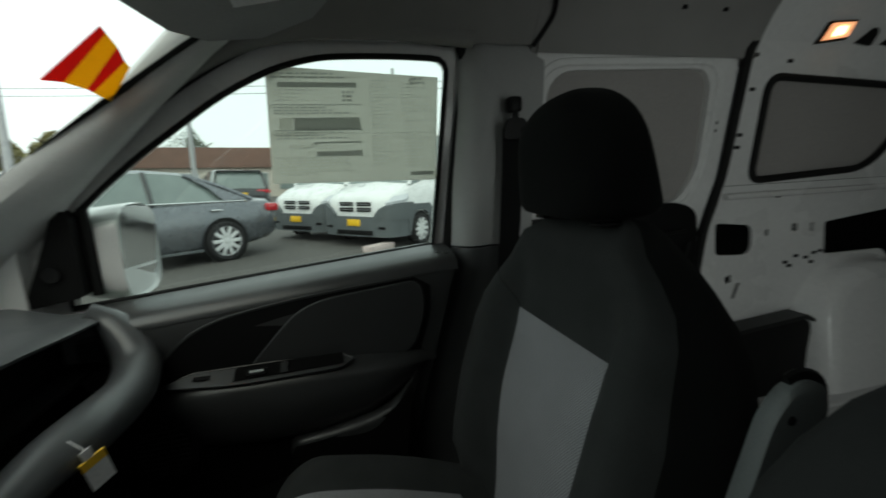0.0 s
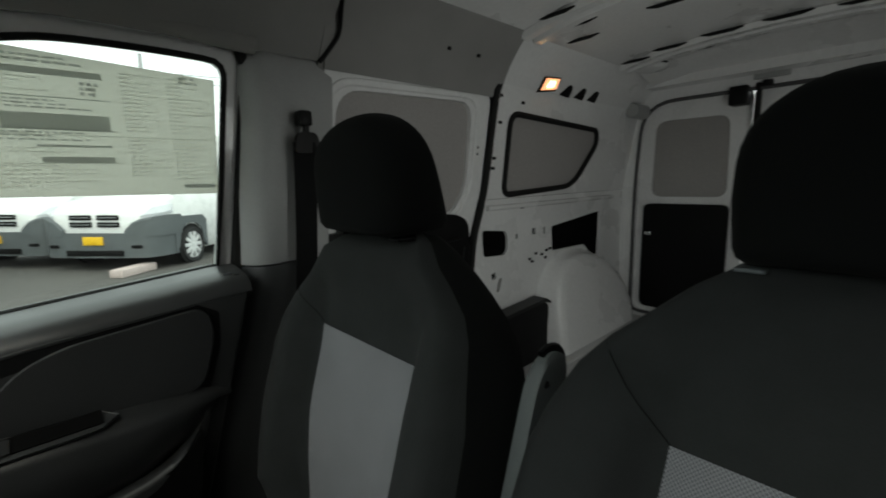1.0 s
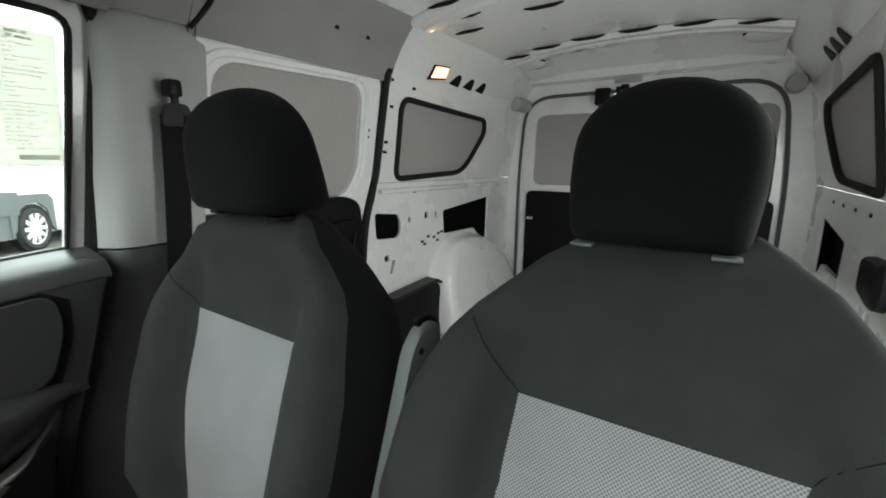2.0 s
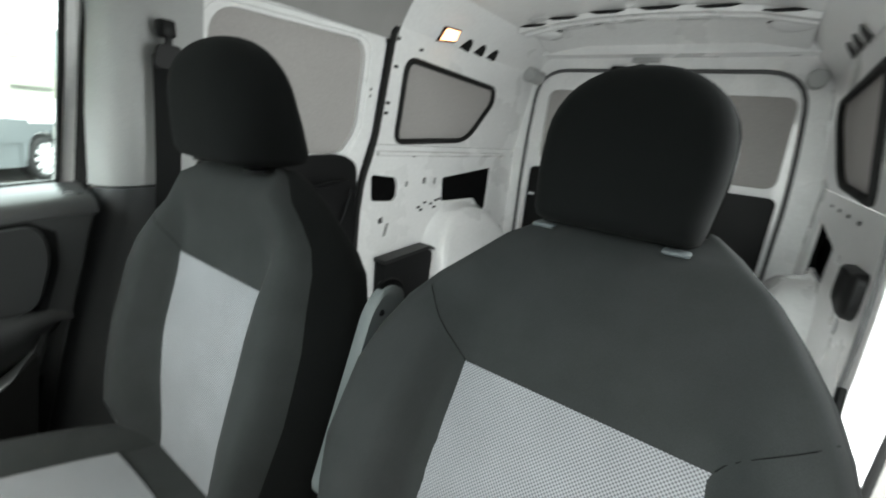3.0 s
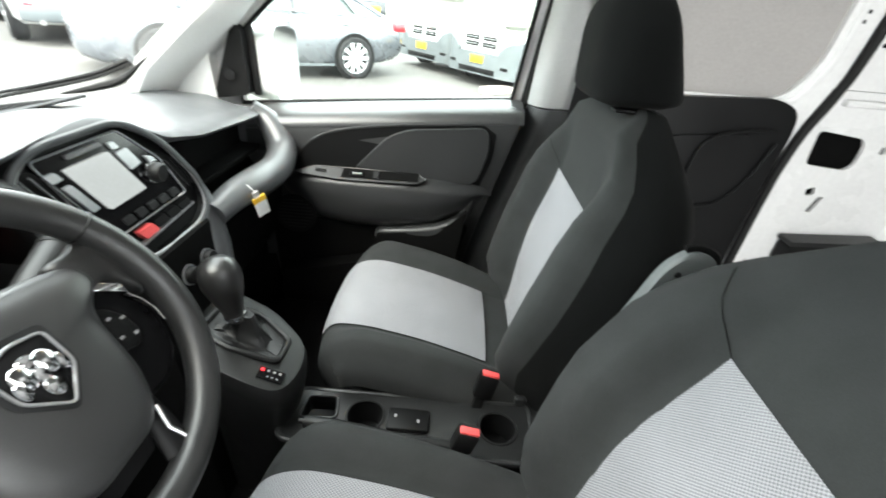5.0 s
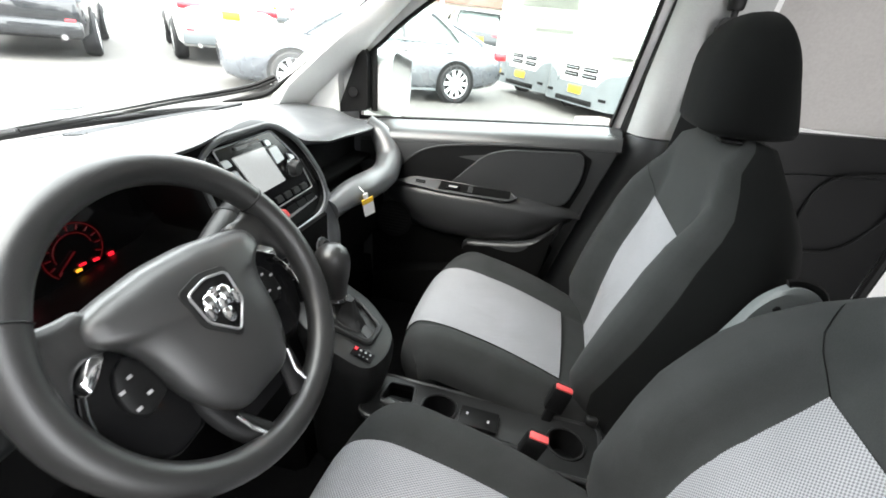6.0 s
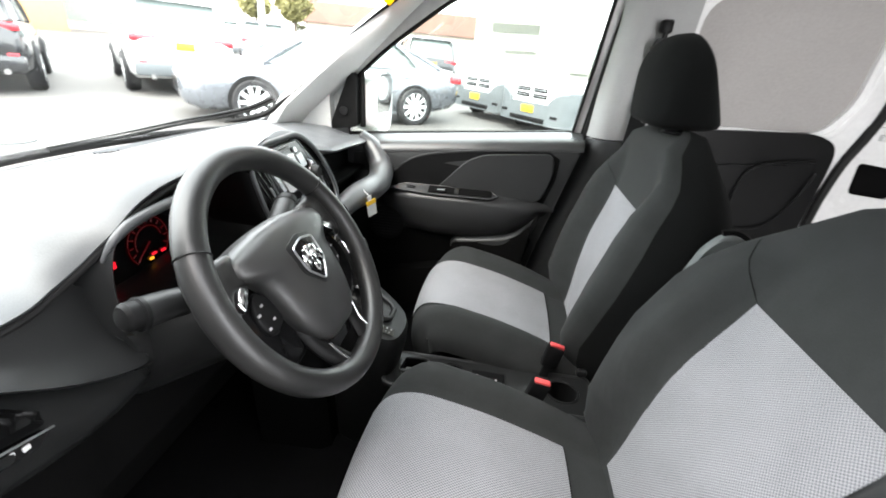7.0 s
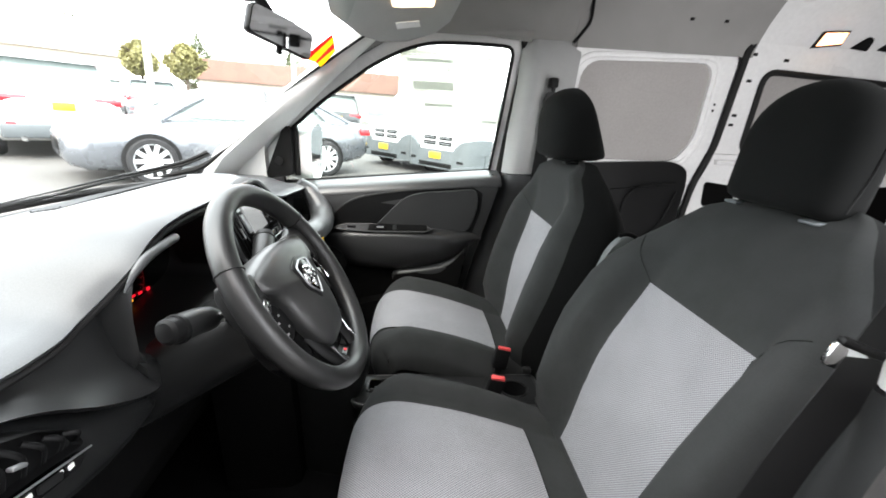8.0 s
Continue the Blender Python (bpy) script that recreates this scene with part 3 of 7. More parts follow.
def rear_door(name, y0, y1, wy0, wy1, label):
    d = thing(name, (TAILX + 0.06, (y0 + y1) / 2, LOAD), label, "door", kind="structure")
    out = rounded([(y0, LOAD + 0.01), (y1, LOAD + 0.01), (y1, 1.745), (y0, 1.745)], 0.03)
    pane = rounded([(wy0, 1.205), (wy1, 1.205), (wy1 - 0.01, 1.635), (wy0 + 0.01, 1.635)], 0.06, 6)
    part("door_shell", plate(out, tail(0.052), 0.03, [pane]), WHITE, d, "", 25)
    part("blank_panel", plate(pane, tail(0.07), 0.006), HARDBOARD, d, "pale grey blanking panel")
    trim = rounded([(wy0 - 0.02, LOAD + 0.06), (wy1 + 0.03, LOAD + 0.06), (wy1 + 0.03, 1.165), (wy0 - 0.02, 1.165)], 0.04)
    part("lower_trim", plate(trim, tail(0.03), 0.02), BLACK, d, "black plastic trim board")
    return d


d3 = rear_door("door_3", 0.575, 1.135, 0.66, 1.05, "closed narrow rear door, white with black lower trim")
part("handle", box(2.105, 2.135, 1.02, 1.06, 0.98, 1.0, 0.004), CHROME, d3, "small bright latch")
part("catch", box(2.06, 2.15, 0.585, 0.665, 1.665, 1.755, 0.008), BLACK, d3, "black door catch")
d4 = rear_door("door_4", -0.265, 0.57, -0.20, 0.49, "closed wide rear door, white with black lower trim")
part("latch_rod", box(2.085, 2.115, 0.535, 0.56, 0.9, 1.76, 0.006), RUBBER, d4, "black locking rod")
part("catch", box(2.06, 2.1, 0.49, 0.53, 1.735, 1.765, 0.006), BLACK, d4, "black door catch")

# passenger-side sliding door
d2 = thing("door_2", (0.45, 1.2, LOAD), "closed white sliding door with grey panel and black lower trim", "door", kind="structure")
sl_out = [(0.105, 1.12), (0.105, 1.66), (0.775, 1.675), (0.796, 1.62), (0.798, 1.28), (0.765, 1.18), (0.738, 1.10), (0.715, 0.96), (0.70, LOAD), (0.62, LOAD), (0.62, 1.12)]
sl_win = rounded([(0.14, 1.205), (0.14, 1.605), (0.70, 1.62), (0.715, 1.31), (0.655, 1.21)], [0.05, 0.09, 0.07, 0.09, 0.05], 6)
part("door_shell", plate(sl_out, right_side(0.0), 0.03, [sl_win]), WHITE, d2, "", 25)
part("blank_panel", plate(sl_win, right_side(-0.018), 0.006), HARDBOARD, d2, "grey blanking panel")
part("pressing", tube([right_side(0.002)(0.45 + (x - 0.45) * 1.11, 1.41 + (z - 1.41) * 1.1, 0) for x, z in sl_win], 0.012, 8, closed=True, up=(0, 1, 0), flat=0.6), WHITE, d2, "pressed flange round the panel")
part("lower_trim", plate(rounded([(-0.02, LOAD), (-0.02, 1.18), (0.63, 1.212), (0.702, 1.18), (0.71, 1.11), (0.692, 0.9), (0.675, LOAD)], [0.01, 0.02, 0.05, 0.04, 0.05, 0.05, 0.01]), right_side(0.03), 0.028), BLACK, d2, "black plastic trim board")
part("trim_pad", plate(rounded([(0.05, 0.6), (0.05, 0.98), (0.34, 1.08), (0.6, 1.10), (0.62, 0.9), (0.6, 0.6)], 0.05), right_side(0.042), 0.012), BLACK, d2, "raised pad on the trim board")
for line in ([(0.41, 0.94), (0.42, 1.03), (0.455, 1.085), (0.53, 1.108), (0.64, 1.12)], [(0.3, 0.835), (0.45, 0.845), (0.55, 0.868), (0.62, 0.96), (0.66, 1.08)]):
    part("moulding", tube([right_side(0.054)(x, z, 0) for x, z in smooth_path_2d(line, 5)], 0.005, 6, up=(0, 1, 0)), BLACK, d2, "moulded line in the trim board")
for x, z in ((0.752, 1.46), (0.752, 1.435)):
    part("screw", box(x - 0.006, x + 0.006, wall_y(z) - 0.003, wall_y(z) + 0.003, z - 0.005, z + 0.005), BLACK, d2)
seal = smooth_path_2d([(0.13, 1.685), (0.5, 1.69), (0.78, 1.70), (0.82, 1.69), (0.812, 1.66), (0.811, 1.5), (0.811, 1.35), (0.807, 1.27), (0.788, 1.2), (0.758, 1.12), (0.74, 1.03), (0.727, 0.9), (0.712, LOAD)])
part("weather_seal", tube([right_side(0.012)(x, z, 0) for x, z in seal[24:]], 0.0145, 8, up=(0, 1, 0)), RUBBER, d2, "thick black weather seal")

# headliner over the cabin and side lining above the sliding door
liner = [(LEFT + 0.035, 1.66), (LEFT + 0.07, 1.74), (-0.16, 1.80), (0.05, 1.825), (0.42, 1.835), (0.8, 1.825), (1.0, 1.80), (1.075, 1.74), (1.125, 1.665)]
structure("header_board", plate([(y, z) for y, z in ((-0.33, 1.60), (-0.2, 1.81), (0.05, 1.84), (0.42, 1.85), (0.8, 1.84), (1.03, 1.81), (1.16, 1.60), (1.3, 1.60), (1.3, 1.96), (-0.5, 1.96), (-0.5, 1.60))], lambda y, z, d: (0.085 + d, y, z), 0.02), LINER, "grey end board of the headliner", "lining")
structure("roof_skin", sheet([(y, z + 0.045) for y, z in [(LEFT - 0.02, 1.60), (-0.3, 1.75)] + roof_line + [(1.12, 1.75), (1.2, 1.60)]], -0.8, 0.12, 4, 0.02), WHITEPAINT, "white roof skin above the headliner", "roof")
structure("headliner", sheet(liner, -0.76, 0.10, 8, 0.012), LINER, "grey fabric headliner over the front seats", "ceiling")
lining = [(0.985, 1.853), (1.025, 1.81), (1.065, 1.76), (1.095, 1.71), (1.112, 1.672), (1.118, 1.645)]
side = structure("side_lining", sheet(lining, 0.10, 0.84, 6, 0.01), LINER, "grey fabric lining above the sliding door", "lining")
for x, i in ((0.52, 2), (0.66, 2)):
    y, z = lining[i]
    part("clip", box(x - 0.008, x + 0.008, y - 0.004, y + 0.002, z - 0.006, z + 0.006, 0.002), BLACK, side)
structure("lining_edge", tube(smooth_path([(0.10, 1.0, 1.805), (0.115, 1.04, 1.77), (0.125, 1.075, 1.73), (0.105, 1.10, 1.69), (0.085, 1.118, 1.66)]), 0.006, 6), BLACK, "dark joint at the edge of the headliner", "trim")


# pillars
def post(name, sections, material, label, flip=False):
    rings = []
    for z, dx, dy in sections:
        ring = [(-0.155, 1.21), (-0.15, 1.168), (-0.125, 1.132), (-0.10, 1.118), (-0.075, 1.117), (-0.05, 1.124), (0.035, 1.122), (0.08, 1.137), (0.095, 1.21)]
        rings.append([(x + dx, (y + dy) if not flip else (2 * 0.395 - y - dy), z) for x, y in ring])
    return structure(name, loft(rings), material, label, "pillar", 30)


upper = [(1.135, 0.0, 0.0), (1.3, 0.012, -0.01), (1.5, 0.035, -0.014), (1.62, 0.045, -0.01), (1.668, 0.045, 0.014)]
lower = [(FLOOR, -0.28, 0.02), (0.62, -0.16, 0.012), (0.85, -0.08, 0.004), (1.05, -0.02, -0.004), (1.13, 0.0, -0.004)]
post("pillar_right_upper", upper, GREYTRIM, "light grey plastic trim on the door pillar")
# paler plastic than on the left twin, carrying the light on this side
post("pillar_right_lower", lower, PAD, "dark plastic trim at the foot of the door pillar")
post("pillar_left_upper", [(z, dx + 0.06, dy) for z, dx, dy in upper], GREYTRIM, "light grey plastic trim on the door pillar", True)
post("pillar_left_lower", [(z, dx + 0.06, dy) for z, dx, dy in lower], DARK, "dark plastic trim at the foot of the door pillar", True)


def windscreen_post(name, flip, label):
    def side_y(y):
        return 2 * 0.375 - y if flip else y
    rings = []
    for x, y, z, w, c in ((-1.34, 1.15, 1.07, 0.11, 1.9), (-1.27, 1.135, 1.165, 0.12, 1.7), (-1.17, 1.12, 1.26, 0.12, 1.2), (-1.03, 1.105, 1.385, 0.10, 0.7), (-0.86, 1.09, 1.53, 0.08, 0.4), (-0.72, 1.065, 1.655, 0.085, 0.32), (-0.6, 1.03, 1.74, 0.09, 0.32)):
        n = Vector((0.62, 0, 0.78))
        ring = []
        for a, b in ((-0.9, 0.5), (-0.95, 0.0), (-0.6, -c), (0.0, -c), (0.75, 0.0), (0.9, 0.55), (0.7, 0.95), (-0.5, 0.95)):
            ring.append((x - n.z * 0 + 0.5 * w * a * 0.62, side_y(y + 0.5 * w * b * 1.3 + 0.02), z + 0.5 * w * -a * 0.9))
        rings.append(ring)
    return structure(name, loft(rings), LITPILLAR, label, "pillar", 50)


windscreen_post("pillar_front_right", False, "grey trim on the windscreen pillar, paler to carry the windscreen's light")
windscreen_post("pillar_front_left", True, "grey trim on the windscreen pillar, paler to carry the windscreen's light")

for name, flip in (("pillar_foot_right", 0), ("pillar_foot_left", 1)):
    bm = plate(rounded([(-1.43, 1.04), (-1.15, 1.04), (-1.155, 1.20), (-1.08, 1.33), (-1.13, 1.36), (-1.28, 1.215), (-1.38, 1.115)], 0.02), lambda x, z, d: (x, (1.15 + d) if not flip else (0.75 - 1.15 - d), z), 0.05)
    structure(name, bm, LITPILLAR, "grey trim at the windscreen pillar's foot, paler to carry the windscreen's light", "trim")

# windscreen
ws = thing("window_3", (-1.6, 0.38, 1.08), "raked clear windscreen", "window", kind="structure")
rings = []
for k in range(9):
    t = k / 8
    row = []
    for j in range(13):
        s = j / 12 * 2 - 1
        y = 0.375 + s * (0.78 - 0.06 * t)
        row.append((-1.66 + 0.93 * t + 0.16 * s * s * (1 - 0.4 * t), y, 1.05 + 0.66 * t + 0.03 * math.sin(math.pi * t) - 0.02 * s * s))
    rings.append(row)
pane = part("pane", loft(rings, closed=False), GLASS, ws)
pane.visible_shadow = False
part("lower_seal", tube([(p[0] + 0.012, p[1], p[2] + 0.018) for p in rings[0]], 0.014, 6), RUBBER, ws, "black seal along the foot of the glass")
part("corner_seal", tube(smooth_path([(-1.46, 0.92, 1.1), (-1.40, 0.97, 1.113), (-1.335, 1.0, 1.136), (-1.255, 1.0, 1.195), (-1.182, 1.0, 1.25)], 5), [0.002 + 0.009 * math.sin(math.pi * min(1, k / 16)) for k in range(len(smooth_path([(0, 0, 0)] * 5, 5)))], 8), RUBBER, ws, "black seal in the corner of the glass")
part("header", tube([(p[0] + 0.02, p[1], p[2] + 0.04) for p in rings[-1]], 0.05, 8, flat=0.6), LINER, ws, "grey trimmed header rail")

def on_pane(t, s_, off):
    return (-1.66 + 0.93 * t + 0.16 * s_ * s_ * (1 - 0.4 * t) + 0.62 * off, 0.375 + s_ * (0.78 - 0.06 * t), 1.05 + 0.66 * t + 0.03 * math.sin(math.pi * t) - 0.02 * s_ * s_ - 0.78 * off)


for sg in (-1, 1):
    part("black_border", loft([[on_pane(t, sg * s_, o) for s_, o in ((0.94, 0.003), (1.0, 0.003), (1.0, 0.005), (0.94, 0.005))] for t in (0.45, 0.55, 0.65, 0.75, 0.85, 0.95)]), RUBBER, ws, "black printed border")

# bonnet seen through the windscreen
structure("bonnet", loft([[(x, 0.375 + s * (0.78 if x > -2.0 else 0.7), z - 0.07 * s * s) for s in (j / 6 - 1 for j in range(13))] + [(x, 0.375 + s * 0.7, z - 0.2) for s in (1 - j / 6 for j in range(13))]
                          for x, z in ((-1.62, 1.0), (-1.8, 0.97), (-2.05, 0.9), (-2.25, 0.8))]), WHITEPAINT, "white bonnet of the van", "bonnet")
for name, pts in (("wiper", [(-1.31, 1.035, 1.165), (-1.38, 0.99, 1.13), (-1.46, 0.92, 1.106), (-1.54, 0.82, 1.087), (-1.59, 0.65, 1.07), (-1.612, 0.42, 1.063)]), ("wiper", [(-1.5, -0.3, 1.08), (-1.56, 0.0, 1.075), (-1.6, 0.2, 1.065)])):
    w = thing(name, pts[-1], "black windscreen wiper resting on the glass", "wiper", "wipers")
    part("blade", tube(smooth_path([(x - 0.012, y, z + 0.012) for x, y, z in pts]), 0.005, 6), RUBBER, w)
    part("arm", tube(smooth_path([(x - 0.02, y, z + 0.02) for x, y, z in pts]), [0.008 - 0.00015 * k for k in range(len(pts) * 8 - 7)], 6), BLACK, w, "black tapered arm")


# an unseen plain wall, added to keep sky light off the driver's side
structure("wall_outside", box(-4.0, 0.6, -1.46, -1.34, 0.0, 2.6, 0.01), ASPHALT, "plain dark wall added out of view to block light from the driver's side", "wall")


# ---- front seats ----
def seat(cy, pivot, recline, head, label, inner, collar, bend=0.02, extra=0.0, top=1.0):
    """A cloth bucket seat. pivot: (x, z) where the backrest meets the cushion; head: the headrest's foot x and z, half width, depth ahead and behind, height, shift and tilt; inner: +1 when the tunnel lies towards +y."""
    s = thing("front_seat", (-0.4, cy, FLOOR), label, "seat", "front seats")
    # cushion: cross sections walked from under the nose to the rear
    spine = smooth_path([(-0.600, 0, 0.505), (-0.640, 0, 0.535), (-0.663, 0, 0.580), (-0.668, 0, 0.630), (-0.656, 0, 0.672), (-0.622, 0, 0.704), (-0.56, 0, 0.712), (-0.48, 0, 0.699),
                         (-0.40, 0, 0.680), (-0.30, 0, 0.648), (-0.245, 0, 0.628), (-0.17, 0, 0.606), (-0.09, 0, 0.59)], 4)

    def over(k, y):
        """A place on the cushion's cover, y metres from its middle."""
        p = spine[k]
        d = (spine[min(k + 1, len(spine) - 1)] - spine[max(k - 1, 0)]).normalized()
        nrm = Vector((-d.z, 0, d.x))
        rise_ = smoothstep(-0.66, -0.54, p.x) if p.z > 0.6 else 0.0
        bol = 0.034 * rise_ * (1 - 0.25 * smoothstep(-0.35, -0.12, p.x))
        a = abs(y)
        up_ = bol * (smoothstep(0.148, 0.205, a) - 0.55 * smoothstep(0.222, 0.25, a)) - 0.004 * math.exp(-((a - 0.156) / 0.006) ** 2)
        up_ -= 0.03 * (max(0.0, a - 0.215) / 0.04) ** 2.2 + 0.02 * (1 - rise_) * (max(0.0, a - 0.12) / 0.14) ** 2
        up_ -= 0.006 * (a / 0.15) ** 2 if a < 0.15 else 0.006
        w = 0.93 + 0.07 * smoothstep(-0.665, -0.56, p.x) - 0.03 * smoothstep(-0.25, -0.1, p.x)
        return p + nrm * up_ + Vector((0, cy + y * w, 0)), nrm
    cols = [-0.26 + 0.52 * j / 52 for j in range(53)]
    rings = []
    for k, p in enumerate(spine):
        ring = [over(k, y)[0] for y in cols]
        e0, e1, nrm = ring[-1], ring[0], over(k, 0)[1]
        drop = Vector((0.03 if p.z < 0.66 else 0.0, 0, 0)) if p.x < -0.6 else Vector((0, 0, -1)) * min(0.06, max(0.012, p.z - 0.56))
        ring += [e0 + drop * 0.4 + Vector((0, 0.006, 0)), e0 + drop, e1 + drop, e1 + drop * 0.4 - Vector((0, 0.006, 0))]
        rings.append(ring)
    part("cushion", loft(rings), CLOTH, s, "charcoal cloth cushion with raised side bolsters", 60)
    ins = []
    for k, p in enumerate(spine):
        if p.x > -0.242 or (p.z < 0.575 and p.x < -0.6):
            continue
        ins.append([over(k, -0.15 + 0.3 * j / 14)[0] + over(k, 0)[1] * 0.003 for j in range(15)])
    part("cushion_insert", loft(ins, closed=False), INSERT, s, "light grey woven cushion panel", 60)
    for sgn in (-1, 1):
        part("cushion_seam", tube([(r[0] if sgn < 0 else r[-1]) - Vector((0, 0, 0.001)) for r in ins], 0.0014, 5), HEADCLOTH, s, "sewn seam")
    part("rear_seam", tube(ins[-1], 0.0014, 5), HEADCLOTH, s, "sewn seam across the rear of the cushion")
    part("seat_skirt", box(-0.60, -0.09, cy - 0.232, cy + 0.232, FLOOR + 0.07, 0.575, 0.03), BLACK, s, "black plastic skirt below the cushion")
    cap_y = cy + inner * 0.262
    part("hinge_cap", box(-0.186, -0.158, cap_y - 0.009, cap_y + 0.009, 0.612, 0.634, 0.007), DARK, s, "dark plastic hinge cap")

    def cx(v):
        return -0.66 + 0.55 * v
    for yy in (-0.2, 0.2):
        part("rail", box(cx(0.0), cx(1.02), cy + yy - 0.02, cy + yy + 0.02, FLOOR, FLOOR + 0.075, 0.006), SATIN if yy * inner > 0 else BLACK, s, "steel seat rail")
    # backrest
    ang = radians(recline)
    up, fwd = Vector((math.sin(ang), 0, math.cos(ang))), Vector((-math.cos(ang), 0, math.sin(ang)))
    foot = Vector((pivot[0], cy, pivot[1]))
    width = [(-0.06, 0.225), (0.0, 0.252), (0.12, 0.292), (0.25, 0.316), (0.38, 0.314), (0.48, 0.29), (0.56, 0.252), (0.63, 0.20), (0.67, 0.16), (0.695, 0.135), (0.712, 0.11)]
    def rise(h):
        return h if h < 0.5 else 0.5 + (h - 0.5) * top
    def bow(h):
        return bend * (max(0.0, h - 0.3) / 0.4) ** 2
    def wide(h, y):
        return lerp(h, width) + (extra * smoothstep(0.05, 0.28, h) * (1 - smoothstep(0.5, 0.66, h)) if y * inner > 0 else 0.0)
    def front(y, h):
        w = wide(h, y)
        q = abs(y) / w
        low = 1 - smoothstep(0.0, 0.32, h)
        crest = (0.062 + 0.026 * low) * smoothstep(-0.05, 0.06, h) * (1 - smoothstep(0.40, 0.60, h))
        lumbar = 0.012 * math.sin(math.pi * min(1, max(0, h / 0.45))) - 0.026 * low
        edge = 1 - (max(0.0, q - 0.8) / 0.2) ** 2.2 if q < 1 else 0
        body = 0.058 + lumbar + crest * smoothstep(0.152, 0.218, abs(y)) - 0.004 * math.exp(-((abs(y) - 0.158) / 0.007) ** 2) * (1 - smoothstep(0.42, 0.46, h))
        thin = 1 - 0.55 * smoothstep(0.62, 0.715, h)
        return -0.06 + (0.06 + body) * (0.25 + 0.75 * edge) * thin + bow(h)
    rings = []
    for h in (-0.06, -0.03, 0.02, 0.08, 0.14, 0.2, 0.26, 0.32, 0.38, 0.44, 0.5, 0.55, 0.6, 0.64, 0.67, 0.69, 0.703, 0.712):
        w = lerp(h, width)
        ring = []
        for j in range(49):
            a = -1 + 2 * j / 48
            y = wide(h, a) * (1.25 * a - 0.25 * a ** 3)
            ring.append(foot + up * rise(h) + fwd * front(y, h) + Vector((0, y, 0)))
        depth = 0.075 * (1 - 0.85 * smoothstep(0.5, 0.715, h))
        for j in range(13):
            a = 1 - 2 * j / 12
            y = wide(h, a) * 0.97 * a
            ring.append(foot + up * rise(h) - fwd * (0.062 - bow(h) + depth * (1 - abs(a) ** 3) ** 0.5) + Vector((0, y, 0)))
        rings.append(ring)
    part("backrest", loft([r[3:46] for r in rings], closed=False), CLOTH, s, "charcoal cloth backrest with side bolsters", 60)
    part("back_cover", loft([r[45:] + r[:4] for r in rings], closed=False), HEADCLOTH, s, "black cloth sides and back of the backrest", 60)
    top_cap = bmesh.new()
    top_cap.faces.new([top_cap.verts.new(q) for q in rings[-1]])
    part("top_cap", top_cap, CLOTH, s, "charcoal cloth top of the backrest", 60)
    ins, edge_l, edge_r = [], [], []
    tall = 0.437
    for k in range(13):
        h = 0.0 + tall * k / 12
        half_w = 0.128 + 0.03 * smoothstep(-0.03, 0.25, h)
        row = [foot + up * rise(h) + fwd * (front(y, h) + 0.0035) + Vector((0, y, 0)) for y in (half_w * (-1 + 2 * j / 14) for j in range(15))]
        ins.append(row)
        edge_l.append(row[0])
        edge_r.append(row[-1])
    part("back_insert", loft(ins, closed=False), INSERT, s, "light grey woven backrest panel", 60)
    for sgn in ((-1, 1) if inner > 0 else (1,)):
        line = []
        for k in range(7):
            t = k / 6
            h, y = (tall + 0.1 * t, sgn * (0.158 + 0.1 * t)) if sgn * inner > 0 else (tall + 0.075 * t, sgn * (0.158 + 0.088 * t ** 1.4))
            line.append(foot + up * rise(h) + fwd * (front(y, h) + 0.002) + Vector((0, y, 0)))
        part("seam", tube(line, 0.0007, 5), HEADCLOTH, s, "sewn seam")
    part("recliner_cover", box(foot.x - 0.03, foot.x + 0.06, cy - inner * 0.255 - 0.012, cy - inner * 0.255 + 0.012, 0.50, 0.63, 0.01), DARK, s, "dark hinge cover")
    # headrest: upright front, back sloping out to a deep foot
    hx, hz, hw, front_d, back_d, tall_h, dy, tilt = head
    ha = radians(tilt)
    hu, hf = Vector((math.sin(ha), 0, math.cos(ha))), Vector((-math.cos(ha), 0, math.sin(ha)))
    base = Vector((hx, cy + dy, hz))
    rings, rim = [], []
    for t in (0.0, 0.03, 0.08, 0.15, 0.24, 0.34, 0.44, 0.54, 0.63, 0.71, 0.78, 0.84, 0.89, 0.93, 0.965, 0.988, 1.0):
        foot_r = math.sqrt(1 - (1 - min(1, t / 0.1)) ** 2)
        top_r = math.sqrt(max(0.0, 1 - max(0, (t - 0.52) / 0.48) ** 2.3))
        w = max(0.02, hw * (0.93 + 0.07 * smoothstep(0, 0.4, t)) * (0.86 + 0.14 * foot_r) * top_r)
        a = front_d * (0.7 + 0.3 * foot_r) * (0.25 + 0.75 * math.sqrt(max(0.0, 1 - max(0, (t - 0.6) / 0.4) ** 2.6))) - 0.01 * smoothstep(0.5, 1, t)
        b = (back_d * (1 - 0.88 * t)) * (0.75 + 0.25 * foot_r) * (0.3 + 0.7 * math.sqrt(max(0.0, 1 - max(0, (t - 0.7) / 0.3) ** 2.2)))
        ring = []
        for j in range(32):
            q = 2 * math.pi * j / 32
            y, n = w * sgnpow(math.cos(q), 0.55), sgnpow(math.sin(q), 0.75)
            ring.append(base + hu * (tall_h * t) + hf * (n * (a if n > 0 else b)) + Vector((0, y, 0)))
        rings.append(ring)
        if 0.03 < t < 0.9:
            rim.append(base + hu * (tall_h * t) + hf * 0.004 + Vector((0, -inner * (w + 0.0004), 0)))
    hr = part("headrest", loft(rings), HEADCLOTH, s, "black cloth headrest", 70)
    part("headrest_seam", tube(rim, 0.0016, 5), BLACK, hr, "sewn seam")
